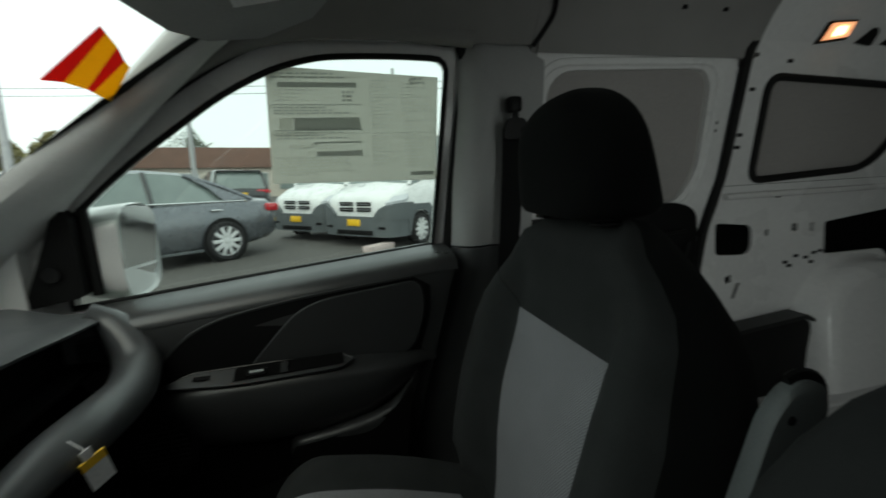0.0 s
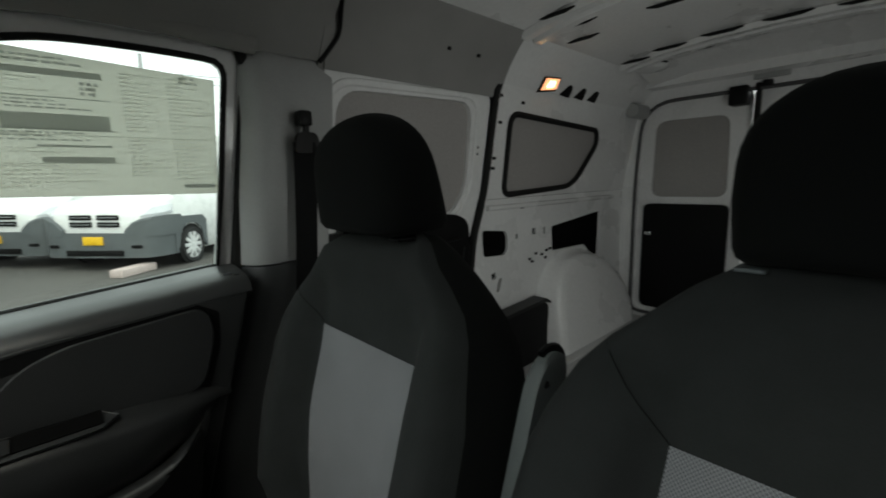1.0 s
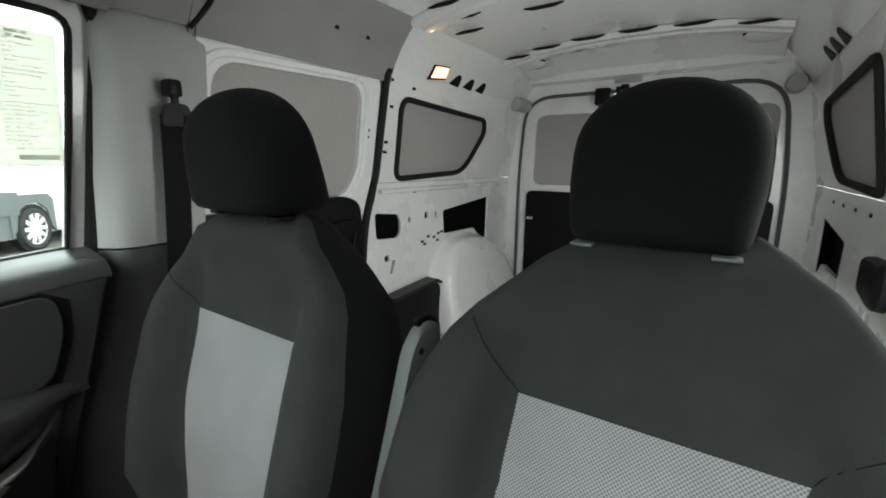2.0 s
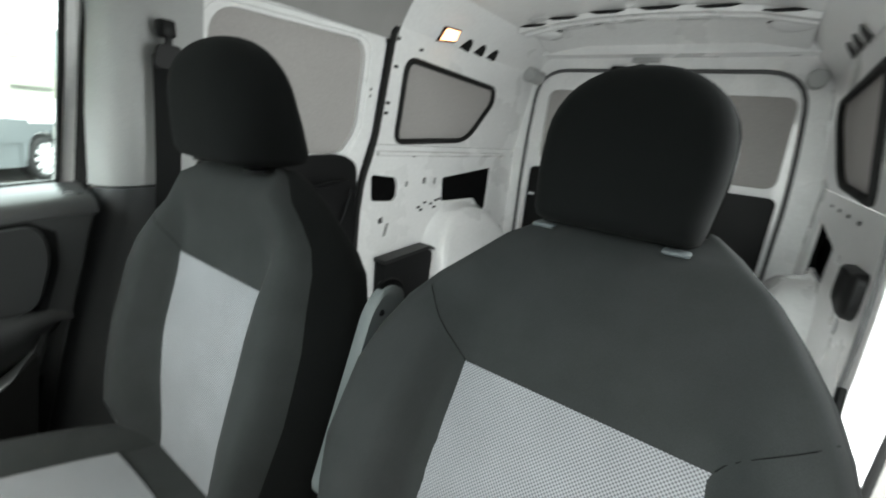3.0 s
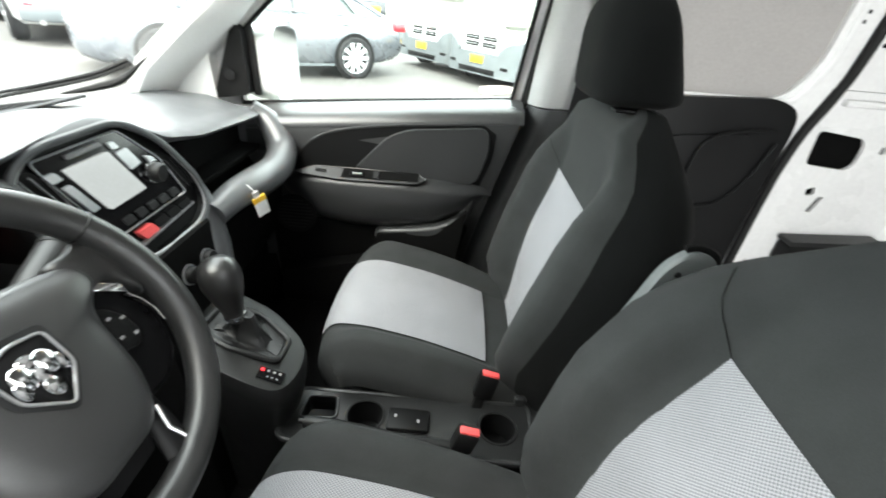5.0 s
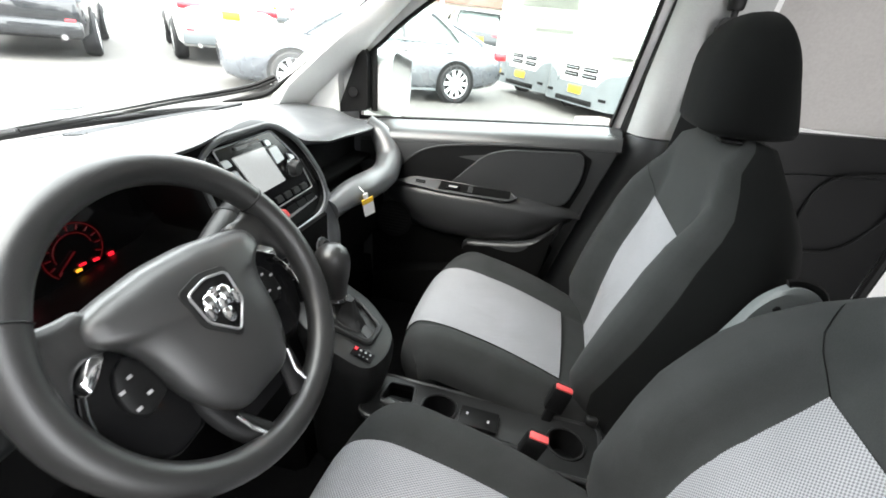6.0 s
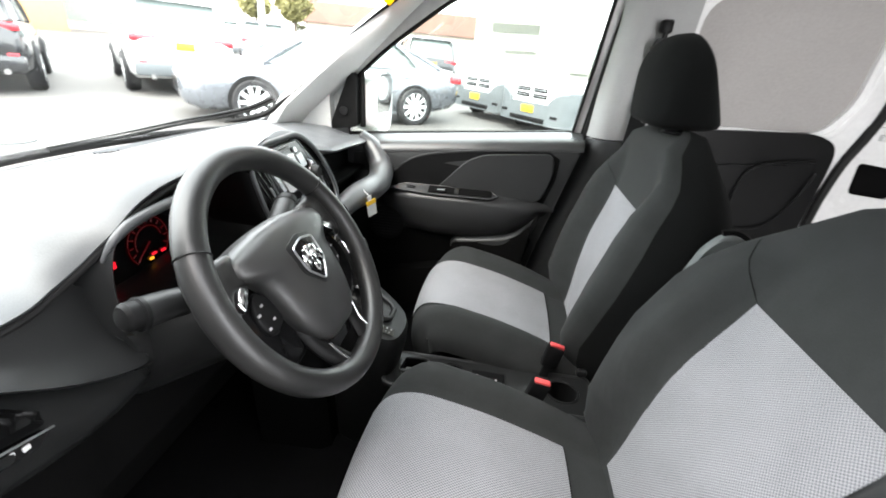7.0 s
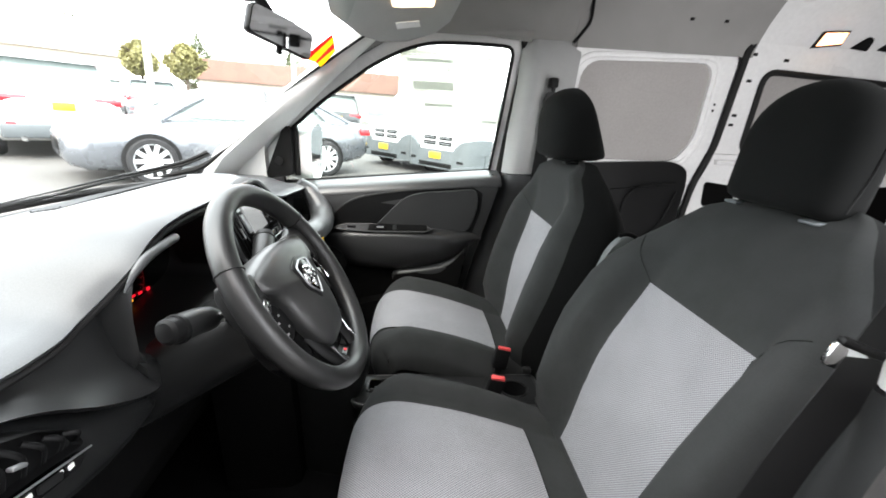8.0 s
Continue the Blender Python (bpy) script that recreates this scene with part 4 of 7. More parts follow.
    for yy in (-0.075, 0.075):
        p = base - hf * 0.02 + Vector((0, yy, 0))
        part("headrest_post", tube([p - hu * 0.04, p + hu * 0.02], 0.0065, 8), CHROME, s, "chromed headrest post")
        c = base + hf * 0.03 + Vector((0, yy * 1.2, 0.0))
        part("post_collar", box(c.x - 0.008, c.x + 0.03, c.y - 0.017, c.y + 0.017, c.z - 0.011, c.z - 0.005, 0.0028), collar, s, "plastic headrest collar")
    return s


driver = seat(0.015, (-0.125, 0.60), 26, (0.155, 1.222, 0.124, 0.068, 0.07, 0.235, 0.028, 12), "charcoal and light grey cloth driver's seat, tilted back", 1, BUMPER, 0.02, 0.042)
seat(0.685, (-0.14, 0.60), 15.5, (-0.04, 1.25, 0.14, 0.085, 0.106, 0.211, 0.0, -1), "charcoal and light grey cloth passenger seat, set upright", -1, BLACK, 0.075, 0.0, 0.74)
side_tag = moved(box(-0.006, 0.006, -0.004, 0.004, -0.03, 0.03, 0.002), Matrix.Translation((0.118, -0.238, 1.085)) @ Matrix.Rotation(radians(28), 4, "Y"))
part("side_tag", side_tag, BLACK, driver, "small black sewn tag on the outer edge")


# ---- passenger door ----
d1 = thing("door_1", (-0.6, 1.15, 0.4), "closed passenger door with dark grained lining and clear glass", "door", kind="structure")


def belt_z(x):
    return lerp(x, [(-1.1, 1.052), (-0.95, 1.066), (-0.65, 1.096), (-0.2, 1.138)])


def door_end(z):
    """The rear edge of the door, which slopes forwards below the window."""
    return lerp(z, [(0.36, -0.37), (0.614, -0.308), (0.839, -0.252), (0.986, -0.213), (1.126, -0.172), (1.16, -0.15)])


rings = []
for k in range(15):
    x = -1.02 + 0.87 * k / 14
    b = belt_z(x)
    rings.append([(-1.02 + (door_end(z) + 1.02) * k / 14, y, z) for y, z in ((1.24, 0.36), (1.10, 0.36), (1.075, 0.42), (1.068, 0.60), (1.062, 0.76), (1.05, 0.90), (1.042, b - 0.09), (1.044, b - 0.05), (1.052, b - 0.026), (1.075, b - 0.012), (1.13, b - 0.004), (1.185, b), (1.24, b))])
part("lining", loft(rings), DOORTRIM, d1, "dark grained plastic lining", 35)
# paler tube draws the bright line along the lining's rear edge
part("lining_edge", tube([(door_end(z) + 0.002, y + 0.006, z) for z, y in ((0.42, 1.075), (0.6, 1.068), (0.76, 1.062), (0.9, 1.05), (1.0, 1.044), (1.09, 1.046))], 0.005, 8, up=(0, 1, 0)), LITTRIM, d1, "rounded rear edge of the lining")


# ledge split from the lining so that window light sits in its colour
rings = []
for k in range(15):
    x = -1.015 + 0.845 * k / 14
    b = belt_z(x)
    rings.append([(x, y, z) for y, z in ((1.043, b - 0.045), (1.0425, b - 0.04), (1.05, b - 0.024), (1.074, b - 0.0095), (1.13, b - 0.0015), (1.185, b + 0.003), (1.185, b - 0.004), (1.13, b - 0.02), (1.075, b - 0.03), (1.06, b - 0.055))])
part("window_ledge", loft(rings), LITTRIM, d1, "grained ledge below the glass, paler to carry the window's light", 50)


def on_door(off):
    return lambda x, z, d: (x, lerp(z, [(0.36, 1.085), (0.6, 1.068), (0.76, 1.062), (0.9, 1.05), (1.02, 1.043), (1.1, 1.046)]) - off + d, z)


recess = smooth_path_2d([(-0.905, 0.885), (-0.87, 0.942), (-0.815, 0.995), (-0.74, 1.03), (-0.6, 1.056), (-0.45, 1.072), (-0.29, 1.086)], 4) + rounded([(-0.245, 1.07), (-0.25, 0.98), (-0.285, 0.87), (-0.5, 0.885)], 0.02)[2:]
# flat black plate paints the shade of the hollow round the pad
part("lining_recess", plate(recess, on_door(0.003), 0.004), BLACK, d1, "smooth black plate standing in for the shaded recess", 25)
pad = rounded([(-0.685, 0.908), (-0.605, 0.995), (-0.568, 1.03), (-0.51, 1.052), (-0.275, 1.076), (-0.266, 1.01), (-0.298, 0.895), (-0.5, 0.908)], [0.02, 0.08, 0.05, 0.05, 0.03, 0.06, 0.04, 0.05], 5)
part("lining_pad", plate(pad, on_door(0.016), 0.014), DOORTRIM, d1, "raised padded panel", 25)
part("pad_edge", tube([on_door(0.0115)(x, z, 0) for x, z in pad], 0.0045, 6, closed=True, up=(0, 1, 0)), DOORTRIM, d1, "rounded pad edge")
part("recess_edge", tube([on_door(0.001)(x, z, 0) for x, z in recess[:25]], 0.004, 6, up=(0, 1, 0)), DOORTRIM, d1, "moulded rim above the recess")
# armrest with switch panel
rings = []
for x, y, zt, zb in ((-0.94, 1.052, 0.86, 0.83), (-0.90, 1.02, 0.878, 0.78), (-0.85, 0.998, 0.888, 0.745), (-0.78, 0.984, 0.893, 0.725), (-0.68, 0.976, 0.896, 0.716), (-0.55, 0.976, 0.896, 0.72), (-0.42, 0.984, 0.892, 0.742), (-0.33, 1.004, 0.888, 0.778), (-0.27, 1.032, 0.883, 0.822), (-0.235, 1.055, 0.875, 0.85)):
    h = zt - zb
    rings.append([(x, yy, zz) for yy, zz in ((1.07, zt + 0.012), (y + 0.05, zt + 0.012), (y + 0.02, zt + 0.004), (y + 0.006, zt - 0.006), (y, zt - 0.02), (y + 0.006, zt - 0.4 * h), (y + 0.02, zt - 0.7 * h), (y + 0.04, zb + 0.1 * h), (y + 0.06, zb), (1.075, zb))])
arm = part("armrest", loft(rings), DOORTRIM, d1, "dark moulded armrest and belly of the door", 60)


def on_arm(x, u, off=0.0):
    """A place on the sloping switch panel: u from 0 at the edge to 1 at the back."""
    y0 = lerp(x, [(-0.9, 1.016), (-0.85, 0.996), (-0.78, 0.984), (-0.68, 0.978), (-0.5, 0.978), (-0.42, 0.986)])
    return (x, y0 + 0.05 * u - 0.35 * off, 0.893 + 0.026 * u + 0.94 * off)


def arm_plate(name, outline, r, low, high, m, label):
    part(name, loft([[on_arm(x, u, o) for x, u in rounded(outline, r, 3)] for o in (low, high)]), m, arm, label, 40)


arm_plate("switch_panel", [(-0.885, 0.1), (-0.80, 0.85), (-0.65, 0.95), (-0.475, 0.85), (-0.45, 0.45), (-0.48, 0.1), (-0.7, 0.0)], 0.03, 0.0, 0.004, DOORTRIM, "dark switch panel")
part("panel_rim", tube([on_arm(x, u, 0.0045) for x, u in rounded([(-0.885, 0.1), (-0.80, 0.85), (-0.65, 0.95), (-0.475, 0.85), (-0.45, 0.45), (-0.48, 0.1), (-0.7, 0.0)], 0.03, 3)], 0.0014, 5, closed=True), SHINY, arm, "thin glossy rim")
# no hole here: a black plate gives the grab slot its shade
arm_plate("grab_slot", [(-0.715, 0.2), (-0.712, 0.85), (-0.474, 0.9), (-0.474, 0.32)], 0.012, 0.004, 0.006, SHADEBLACK, "black plate standing in for the shade in the grab recess")
arm_plate("window_switch", [(-0.69, 0.3), (-0.688, 0.62), (-0.645, 0.62), (-0.645, 0.3)], 0.006, 0.006, 0.010, SHINY, "gloss window switch")
# thin silver plate draws a highlight on the gloss switch
arm_plate("release_glint", [(-0.68, 0.42), (-0.68, 0.52), (-0.652, 0.52), (-0.652, 0.42)], 0.002, 0.010, 0.0115, SATIN, "small silver plate standing in for a glint on the switch")
arm_plate("slot_divider", [(-0.615, 0.25), (-0.615, 0.78), (-0.60, 0.78), (-0.60, 0.25)], 0.003, 0.005, 0.009, DARK, "dark divider")
arm_plate("lock_switch", [(-0.80, 0.42), (-0.80, 0.6), (-0.765, 0.6), (-0.765, 0.42)], 0.003, 0.004, 0.007, SHINY, "small gloss lock button")
# pocket
lip_path = smooth_path([(-0.618, 1.03, 0.69), (-0.60, 1.012, 0.712), (-0.56, 1.004, 0.722), (-0.48, 1.0, 0.734), (-0.40, 1.0, 0.752), (-0.345, 1.008, 0.783), (-0.305, 1.028, 0.835), (-0.288, 1.045, 0.872)], 6)
part("pocket_rim", loft([[(p.x, p.y + 0.03, p.z + 0.004), (p.x, p.y + 0.008, p.z + 0.003), (p.x, p.y, p.z - 0.003), (p.x + 0.002, p.y - 0.001, p.z - 0.012), (p.x + 0.006, p.y + 0.004, p.z - h), (p.x + 0.008, p.y + 0.014, p.z - h - 0.006), (p.x + 0.008, p.y + 0.04, p.z - h)] for p, h in ((p, 0.02 + 0.035 * math.sin(math.pi * min(1.0, k / 40)) ** 0.7) for k, p in enumerate(lip_path))]), DOORTRIM, d1, "moulded pocket rim", 50)
# solid near-black block and panel put the lower door's shade into colour
part("pocket", loft([[(x, y, z) for x, z in rounded([(-0.95, 0.40), (-0.95, 0.52), (-0.62, 0.60), (-0.61, 0.705), (-0.48, 0.725), (-0.37, 0.755), (-0.31, 0.82), (-0.37, 0.40)], 0.02)] for y in (1.0, 1.07)]), SHADEBLACK, d1, "black block standing in for the pocket's shaded inside", 30)
part("kick_panel", plate(rounded([(-0.98, 0.42), (-0.98, 0.72), (-0.62, 0.715), (-0.30, 0.74), (-0.375, 0.42)], 0.02), on_door(0.006), 0.005), SHADEBLACK, d1, "lower kick panel with the footwell's shade in its black")
speaker = part("speaker_grille", moved(lathe([(0.0, 0.0), (0.058, 0.0), (0.066, 0.003), (0.07, 0.009), (0.0, 0.009)], 32), Matrix.Translation((-0.878, 1.018, 0.752)) @ Matrix.Rotation(radians(90), 4, "X")), BLACK, d1, "round black loudspeaker grille")
for k in range(9):
    w = math.sqrt(0.056 ** 2 - (0.012 * (k - 4)) ** 2)
    part("grille_slit", tube([(-0.878 - w, 1.008, 0.752 + 0.012 * (k - 4)), (-0.878 + w, 1.008, 0.752 + 0.012 * (k - 4))], 0.002, 5), RUBBER, speaker)
# window frame, seals and glass
glass_line = [(-1.09, 1.056), (-0.65, 1.097), (-0.2, 1.138), (-0.165, 1.40), (-0.142, 1.595), (-0.141, 1.612), (-0.146, 1.628), (-0.158, 1.638)] + smooth_path_2d([(-0.18, 1.641), (-0.28, 1.643), (-0.42, 1.640), (-0.5, 1.630), (-0.59, 1.603), (-0.70, 1.548), (-0.80, 1.480), (-0.92, 1.392), (-1.02, 1.305), (-1.09, 1.24)], 3)
frame_line = [(-1.17, 1.03), (-0.155, 1.115), (-0.12, 1.38), (-0.085, 1.62)] + smooth_path_2d([(-0.10, 1.68), (-0.25, 1.70), (-0.42, 1.705), (-0.53, 1.695), (-0.63, 1.665), (-0.75, 1.60), (-0.85, 1.53), (-0.96, 1.44), (-1.12, 1.31), (-1.17, 1.265)], 3)


def pane_side(off):
    return lambda x, z, d: (x, 1.2 - 0.03 * max(0, z - 1.1) - off + d, z)


part("window_frame", plate(frame_line, pane_side(0.0), 0.03, [glass_line]), WHITE, d1, "white painted window frame", 25)
part("inner_seal", tube([pane_side(0.004)(x, z, 0) for x, z in glass_line], 0.0075, 6, closed=True, up=(0, 1, 0)), RUBBER, d1, "black glass seal")
part("outer_seal", tube([pane_side(0.01)(x, z, 0) for x, z in frame_line[1:]], 0.019, 8, up=(0, 1, 0)), RUBBER, d1, "black door seal")
pane = part("pane", plate([(0.996 * x - 0.002, z) for x, z in glass_line], pane_side(-0.012), 0.004), GLASS, d1, "clear side glass", 25)
pane.visible_shadow = False
sail = part("mirror_cover", plate(rounded([(-1.165, 1.07), (-1.045, 1.09), (-1.045, 1.275), (-1.07, 1.30)], 0.012), lambda x, z, d: (x, 1.155 + 0.03 * (z < 0) + d, z), 0.04), BLACK, d1, "black triangular mirror cover")
part("tweeter", moved(lathe([(0.0, 0.0), (0.014, 0.0), (0.018, 0.006), (0.018, 0.012), (0.0, 0.012)], 18), Matrix.Translation((-1.095, 1.156, 1.15)) @ Matrix.Rotation(radians(90), 4, "X")), SHINY, sail, "round black tweeter")
part("quarter_post", tube([pane_side(0.0)(-1.035, 1.085, 0), pane_side(0.0)(-1.035, 1.295, 0)], 0.012, 8, up=(0, 1, 0)), RUBBER, d1, "black upright at the front of the glass")

structure("door_header_trim", tube(smooth_path([(-1.14, 1.165, 1.31), (-0.98, 1.16, 1.44), (-0.86, 1.155, 1.535), (-0.75, 1.15, 1.608), (-0.63, 1.145, 1.664), (-0.5, 1.14, 1.69), (-0.3, 1.135, 1.694), (-0.08, 1.13, 1.68)], 5), 0.026, 10), LINER, "grey trim above the passenger door's window", "trim")

# window sticker on the glass
st = thing("price_sheet", (-0.4, 1.185, 1.33), "large pale printed price sheet stuck on the side glass", "paper sheet")
def on_glass(off):
    return lambda x, z, d: (x, 1.2 - 0.03 * max(0, z - 1.1) + 0.006 - off + d, z)


part("paper", plate([(-0.612, 1.33), (-0.178, 1.322), (-0.162, 1.595), (-0.60, 1.618)], on_glass(0.0), 0.002), PAPER, st)
rng = random.Random(4)
def bar(x0, x1, z, h, m):
    part("print_bar", plate([(x0, z - h / 2), (x1, z - h / 2), (x1, z + h / 2), (x0, z + h / 2)], on_glass(0.003), 0.002), m, st)


for x0, x1, z, h, m in ((-0.575, -0.382, 1.573, 0.012, INK), (-0.545, -0.378, 1.478, 0.03, INK), (-0.495, -0.378, 1.402, 0.012, INK), (-0.50, -0.38, 1.43, 0.004, INK), (-0.58, -0.55, 1.48, 0.026, INKPALE), (-0.25, -0.185, 1.342, 0.010, INK)):
    bar(x0, x1, z, h, m)
def text_block(x0, x1, z0, z1, pitch, h, fill, m):
    """Rows of small illegible words, joined into one printed block."""
    bm = bmesh.new()
    put = on_glass(0.003)
    z = z1
    while z > z0:
        x, end = x0, x0 + (x1 - x0) * rng.uniform(fill, 1.0)
        while x < end - 0.004:
            w = min(rng.uniform(0.005, 0.02), end - x)
            loft([[put(a, b, d) for a, b in ((x, z - h / 2), (x + w, z - h / 2), (x + w, z + h / 2), (x, z + h / 2))] for d in (0.0, 0.001)], bm=bm)
            x += w + rng.uniform(0.003, 0.006)
        z -= pitch
    part("text_block", bm, m, st, "rows of small grey print")


for x0, x1, z0, z1, pitch, h, fill, m in ((-0.59, -0.39, 1.583, 1.60, 0.009, 0.004, 0.7, INK), (-0.585, -0.44, 1.535, 1.56, 0.008, 0.003, 0.4, INKPALE), (-0.42, -0.385, 1.535, 1.556, 0.01, 0.006, 0.8, INK), (-0.59, -0.385, 1.50, 1.518, 0.007, 0.003, 0.6, INK),
                                          (-0.59, -0.385, 1.44, 1.456, 0.007, 0.003, 0.5, INK), (-0.56, -0.40, 1.412, 1.425, 0.007, 0.003, 0.5, INKPALE), (-0.59, -0.40, 1.345, 1.39, 0.008, 0.003, 0.4, INKPALE),
                                          (-0.35, -0.275, 1.46, 1.585, 0.0085, 0.003, 0.3, INKPALE), (-0.265, -0.185, 1.465, 1.585, 0.0085, 0.003, 0.3, INKPALE), (-0.35, -0.275, 1.365, 1.445, 0.0085, 0.003, 0.3, INKPALE), (-0.265, -0.185, 1.36, 1.445, 0.0085, 0.003, 0.3, INKPALE), (-0.24, -0.19, 1.572, 1.59, 0.01, 0.005, 0.6, INK)):
    text_block(x0, x1, z0, z1, pitch, h, fill, m)
bar(-0.595, -0.372, 1.462, 0.0018, INK)
bar(-0.595, -0.372, 1.395, 0.0014, INKPALE)
bar(-0.595, -0.372, 1.525, 0.0018, INK)
bar(-0.60, -0.185, 1.452, 0.0015, INKPALE)

# outside mirror
om = thing("door_mirror", (-1.0, 1.3, 1.08), "white door mirror with a tall glass, outside the passenger window", "mirror")
part("housing", loft([[(x, 1.318 + w * sgnpow(math.cos(q), 0.6), 1.175 + h * sgnpow(math.sin(q), 0.6)) for q in (2 * math.pi * j / 32 for j in range(32))] for x, w, h in ((-1.14, 0.05, 0.06), (-1.12, 0.09, 0.10), (-1.06, 0.115, 0.118), (-0.985, 0.12, 0.125), (-0.975, 0.117, 0.122), (-0.985, 0.112, 0.117))]), WHITEPAINT, om, "white housing", 60)
part("upper_glass", plate(rounded([(1.218, 1.138), (1.435, 1.128), (1.43, 1.26), (1.39, 1.288), (1.225, 1.288)], [0.008, 0.012, 0.03, 0.04, 0.03], 4), lambda y, z, d: (-0.978 - d + 0.02 * (y - 1.33) + 0.08 * (z - 1.2), y, z), 0.004), MIRROR, om, "mirror glass")
part("lower_glass", plate(rounded([(1.222, 1.065), (1.40, 1.062), (1.433, 1.12), (1.219, 1.129)], [0.02, 0.03, 0.012, 0.008], 4), lambda y, z, d: (-0.976 - d + 0.05 * (y - 1.33) + 0.16 * (z - 1.17), y, z), 0.004), MIRROR, om, "wide-angle mirror glass")
part("mount", box(-1.1, -1.04, 1.2, 1.26, 1.09, 1.17, 0.015), BLACK, om, "black mounting foot")

# seat belts
def belt(name, pts, width, anchor, tongue, label, lean):
    b = thing(name, pts[-1], label, "seat belt", "front seat belts")
    path = smooth_path(pts, 6)
    rings = []
    for p in path:
        w = Vector((width / 2 * math.cos(lean), width / 2 * math.sin(lean), 0))
        n = Vector((-math.sin(lean), math.cos(lean), 0)) * 0.0008
        rings.append([p - w - n, p + w - n, p + w + n, p - w + n])
    part("webbing", loft(rings), BLACK, b, "black woven webbing")
    part("upper_anchor", box(anchor[0] - 0.018, anchor[0] + 0.018, anchor[1] - 0.012, anchor[1] + 0.026, anchor[2] - 0.02, anchor[2] + 0.02, 0.008), BLACK, b, "black anchor cap")
    part("guide_loop", plate(rounded([(anchor[0] - 0.038, anchor[2] - 0.09), (anchor[0] + 0.036, anchor[2] - 0.085), (anchor[0] + 0.026, anchor[2] - 0.035), (anchor[0] - 0.026, anchor[2] - 0.035)], 0.016), lambda x, z, d: (x, anchor[1] - 0.012 + d, z), 0.014), BLACK, b, "black guide loop")
    part("anchor_link", box(anchor[0] - 0.008, anchor[0] + 0.008, anchor[1] - 0.008, anchor[1] + 0.004, anchor[2] - 0.04, anchor[2] - 0.01, 0.003), BLACK, b, "dark link")
    if tongue:
        t = Vector(tongue)
        part("tongue", moved(box(-0.031, 0.031, -0.004, 0.004, -0.014, 0.014, 0.005), Matrix.Translation(t) @ Matrix.Rotation(lean, 4, "Z") @ Matrix.Rotation(radians(18), 4, "Y")), CHROME, b, "bright steel tongue")
        part("tongue_grip", moved(box(-0.028, 0.028, -0.006, 0.006, 0.010, 0.020, 0.004), Matrix.Translation(t) @ Matrix.Rotation(lean, 4, "Z") @ Matrix.Rotation(radians(18), 4, "Y")), BLACK, b, "black tongue grip")


belt("seat_belt", [(0.005, 1.075, 1.445), (-0.002, 1.075, 1.3), (-0.012, 1.085, 1.1), (-0.03, 1.09, 0.9), (-0.07, 1.09, 0.6)], 0.055, (0.012, 1.078, 1.505), None, "black seat belt hanging down the passenger door pillar", -0.42)
belt("seat_belt", [(0.05, -0.33, 1.445), (0.0, -0.345, 1.32), (-0.06, -0.355, 1.21), (-0.10, -0.365, 1.14), (-0.16, -0.375, 1.02), (-0.2, -0.38, 0.85), (-0.21, -0.38, 0.55)], 0.048, (0.06, -0.325, 1.505), (-0.098, -0.358, 1.15), "black seat belt with bright tongue beside the driver's seat", -0.2)


# ---- dashboard ----
dash = thing("dashboard", (-1.1, 0.35, FLOOR), "dark grained dashboard with a broad top pad and central stack", "dashboard")


def pad_edge(y):
    return lerp(y, [(-0.45, 1.085), (-0.32, 1.085), (-0.25, 1.079), (-0.19, 1.080), (-0.16, 1.090), (-0.134, 1.112), (-0.107, 1.143), (-0.06, 1.170), (-0.01, 1.184), (0.05, 1.190), (0.2, 1.192), (0.3, 1.194), (0.42, 1.192), (0.48, 1.180), (0.54, 1.150), (0.6, 1.118),
                    (0.7, 1.098), (0.8, 1.092), (0.95, 1.080), (1.1, 1.062)])


rings = []
for k in range(125):
    y = -0.45 + 1.55 * k / 124
    e = sum(pad_edge(y + d) for d in (-0.014, -0.007, 0, 0.007, 0.014)) / 5
    reach = -0.972 + 0.042 * smoothstep(-0.17, -0.09, y) * (1 - smoothstep(0.2, 0.4, y)) + 0.02 * smoothstep(0.5, 0.75, y) * (1 - smoothstep(0.9, 1.1, y))
    front = -1.62 + 0.16 * ((y - 0.375) / 0.78) ** 2
    rings.append([(front, y, 1.055), (-1.45, y, 1.085), (-1.3, y, 1.105 + 0.25 * (e - 1.1)), (-1.15, y, 1.115 + 0.62 * (e - 1.1)), (-1.06, y, e + 0.004), (-1.01, y, e + 0.004), (reach - 0.03, y, e + 0.002), (reach - 0.012, y, e - 0.002), (reach, y, e - 0.009),
                  (reach - 0.004, y, e - 0.016), (reach - 0.03, y, e - 0.022), (-1.15, y, e - 0.06), (-1.4, y, 1.0), (front, y, 1.0)])
part("top_pad", loft(rings), PAD, dash, "broad grained top pad", 50)
def slot_point(u, v):
    """u along the defroster slot, v from its front lip to its rear lip."""
    y = 0.44 + 0.4 * u
    x = -1.515 + 0.075 * v + 0.07 * u * u + 0.05 * v * u * u - 0.02 * math.sin(math.pi * u)
    return x, y, lerp(x, [(-1.6, 1.058), (-1.45, 1.085), (-1.3, 1.126)])


# black strip below the overhanging pad draws the shadow in the gap
gap = []
for k in range(58):
    y = -0.44 + 0.01 * k
    reach = -0.972 + 0.042 * smoothstep(-0.17, -0.09, y)
    gap.append((reach - 0.004, y, sum(pad_edge(y + d) for d in (-0.014, -0.007, 0, 0.007, 0.014)) / 5 - 0.02))
part("pad_seal", tube(gap, 0.005, 8, up=(1, 0, 0)), RUBBER, dash, "black strip standing in for the shadow under the pad's edge")
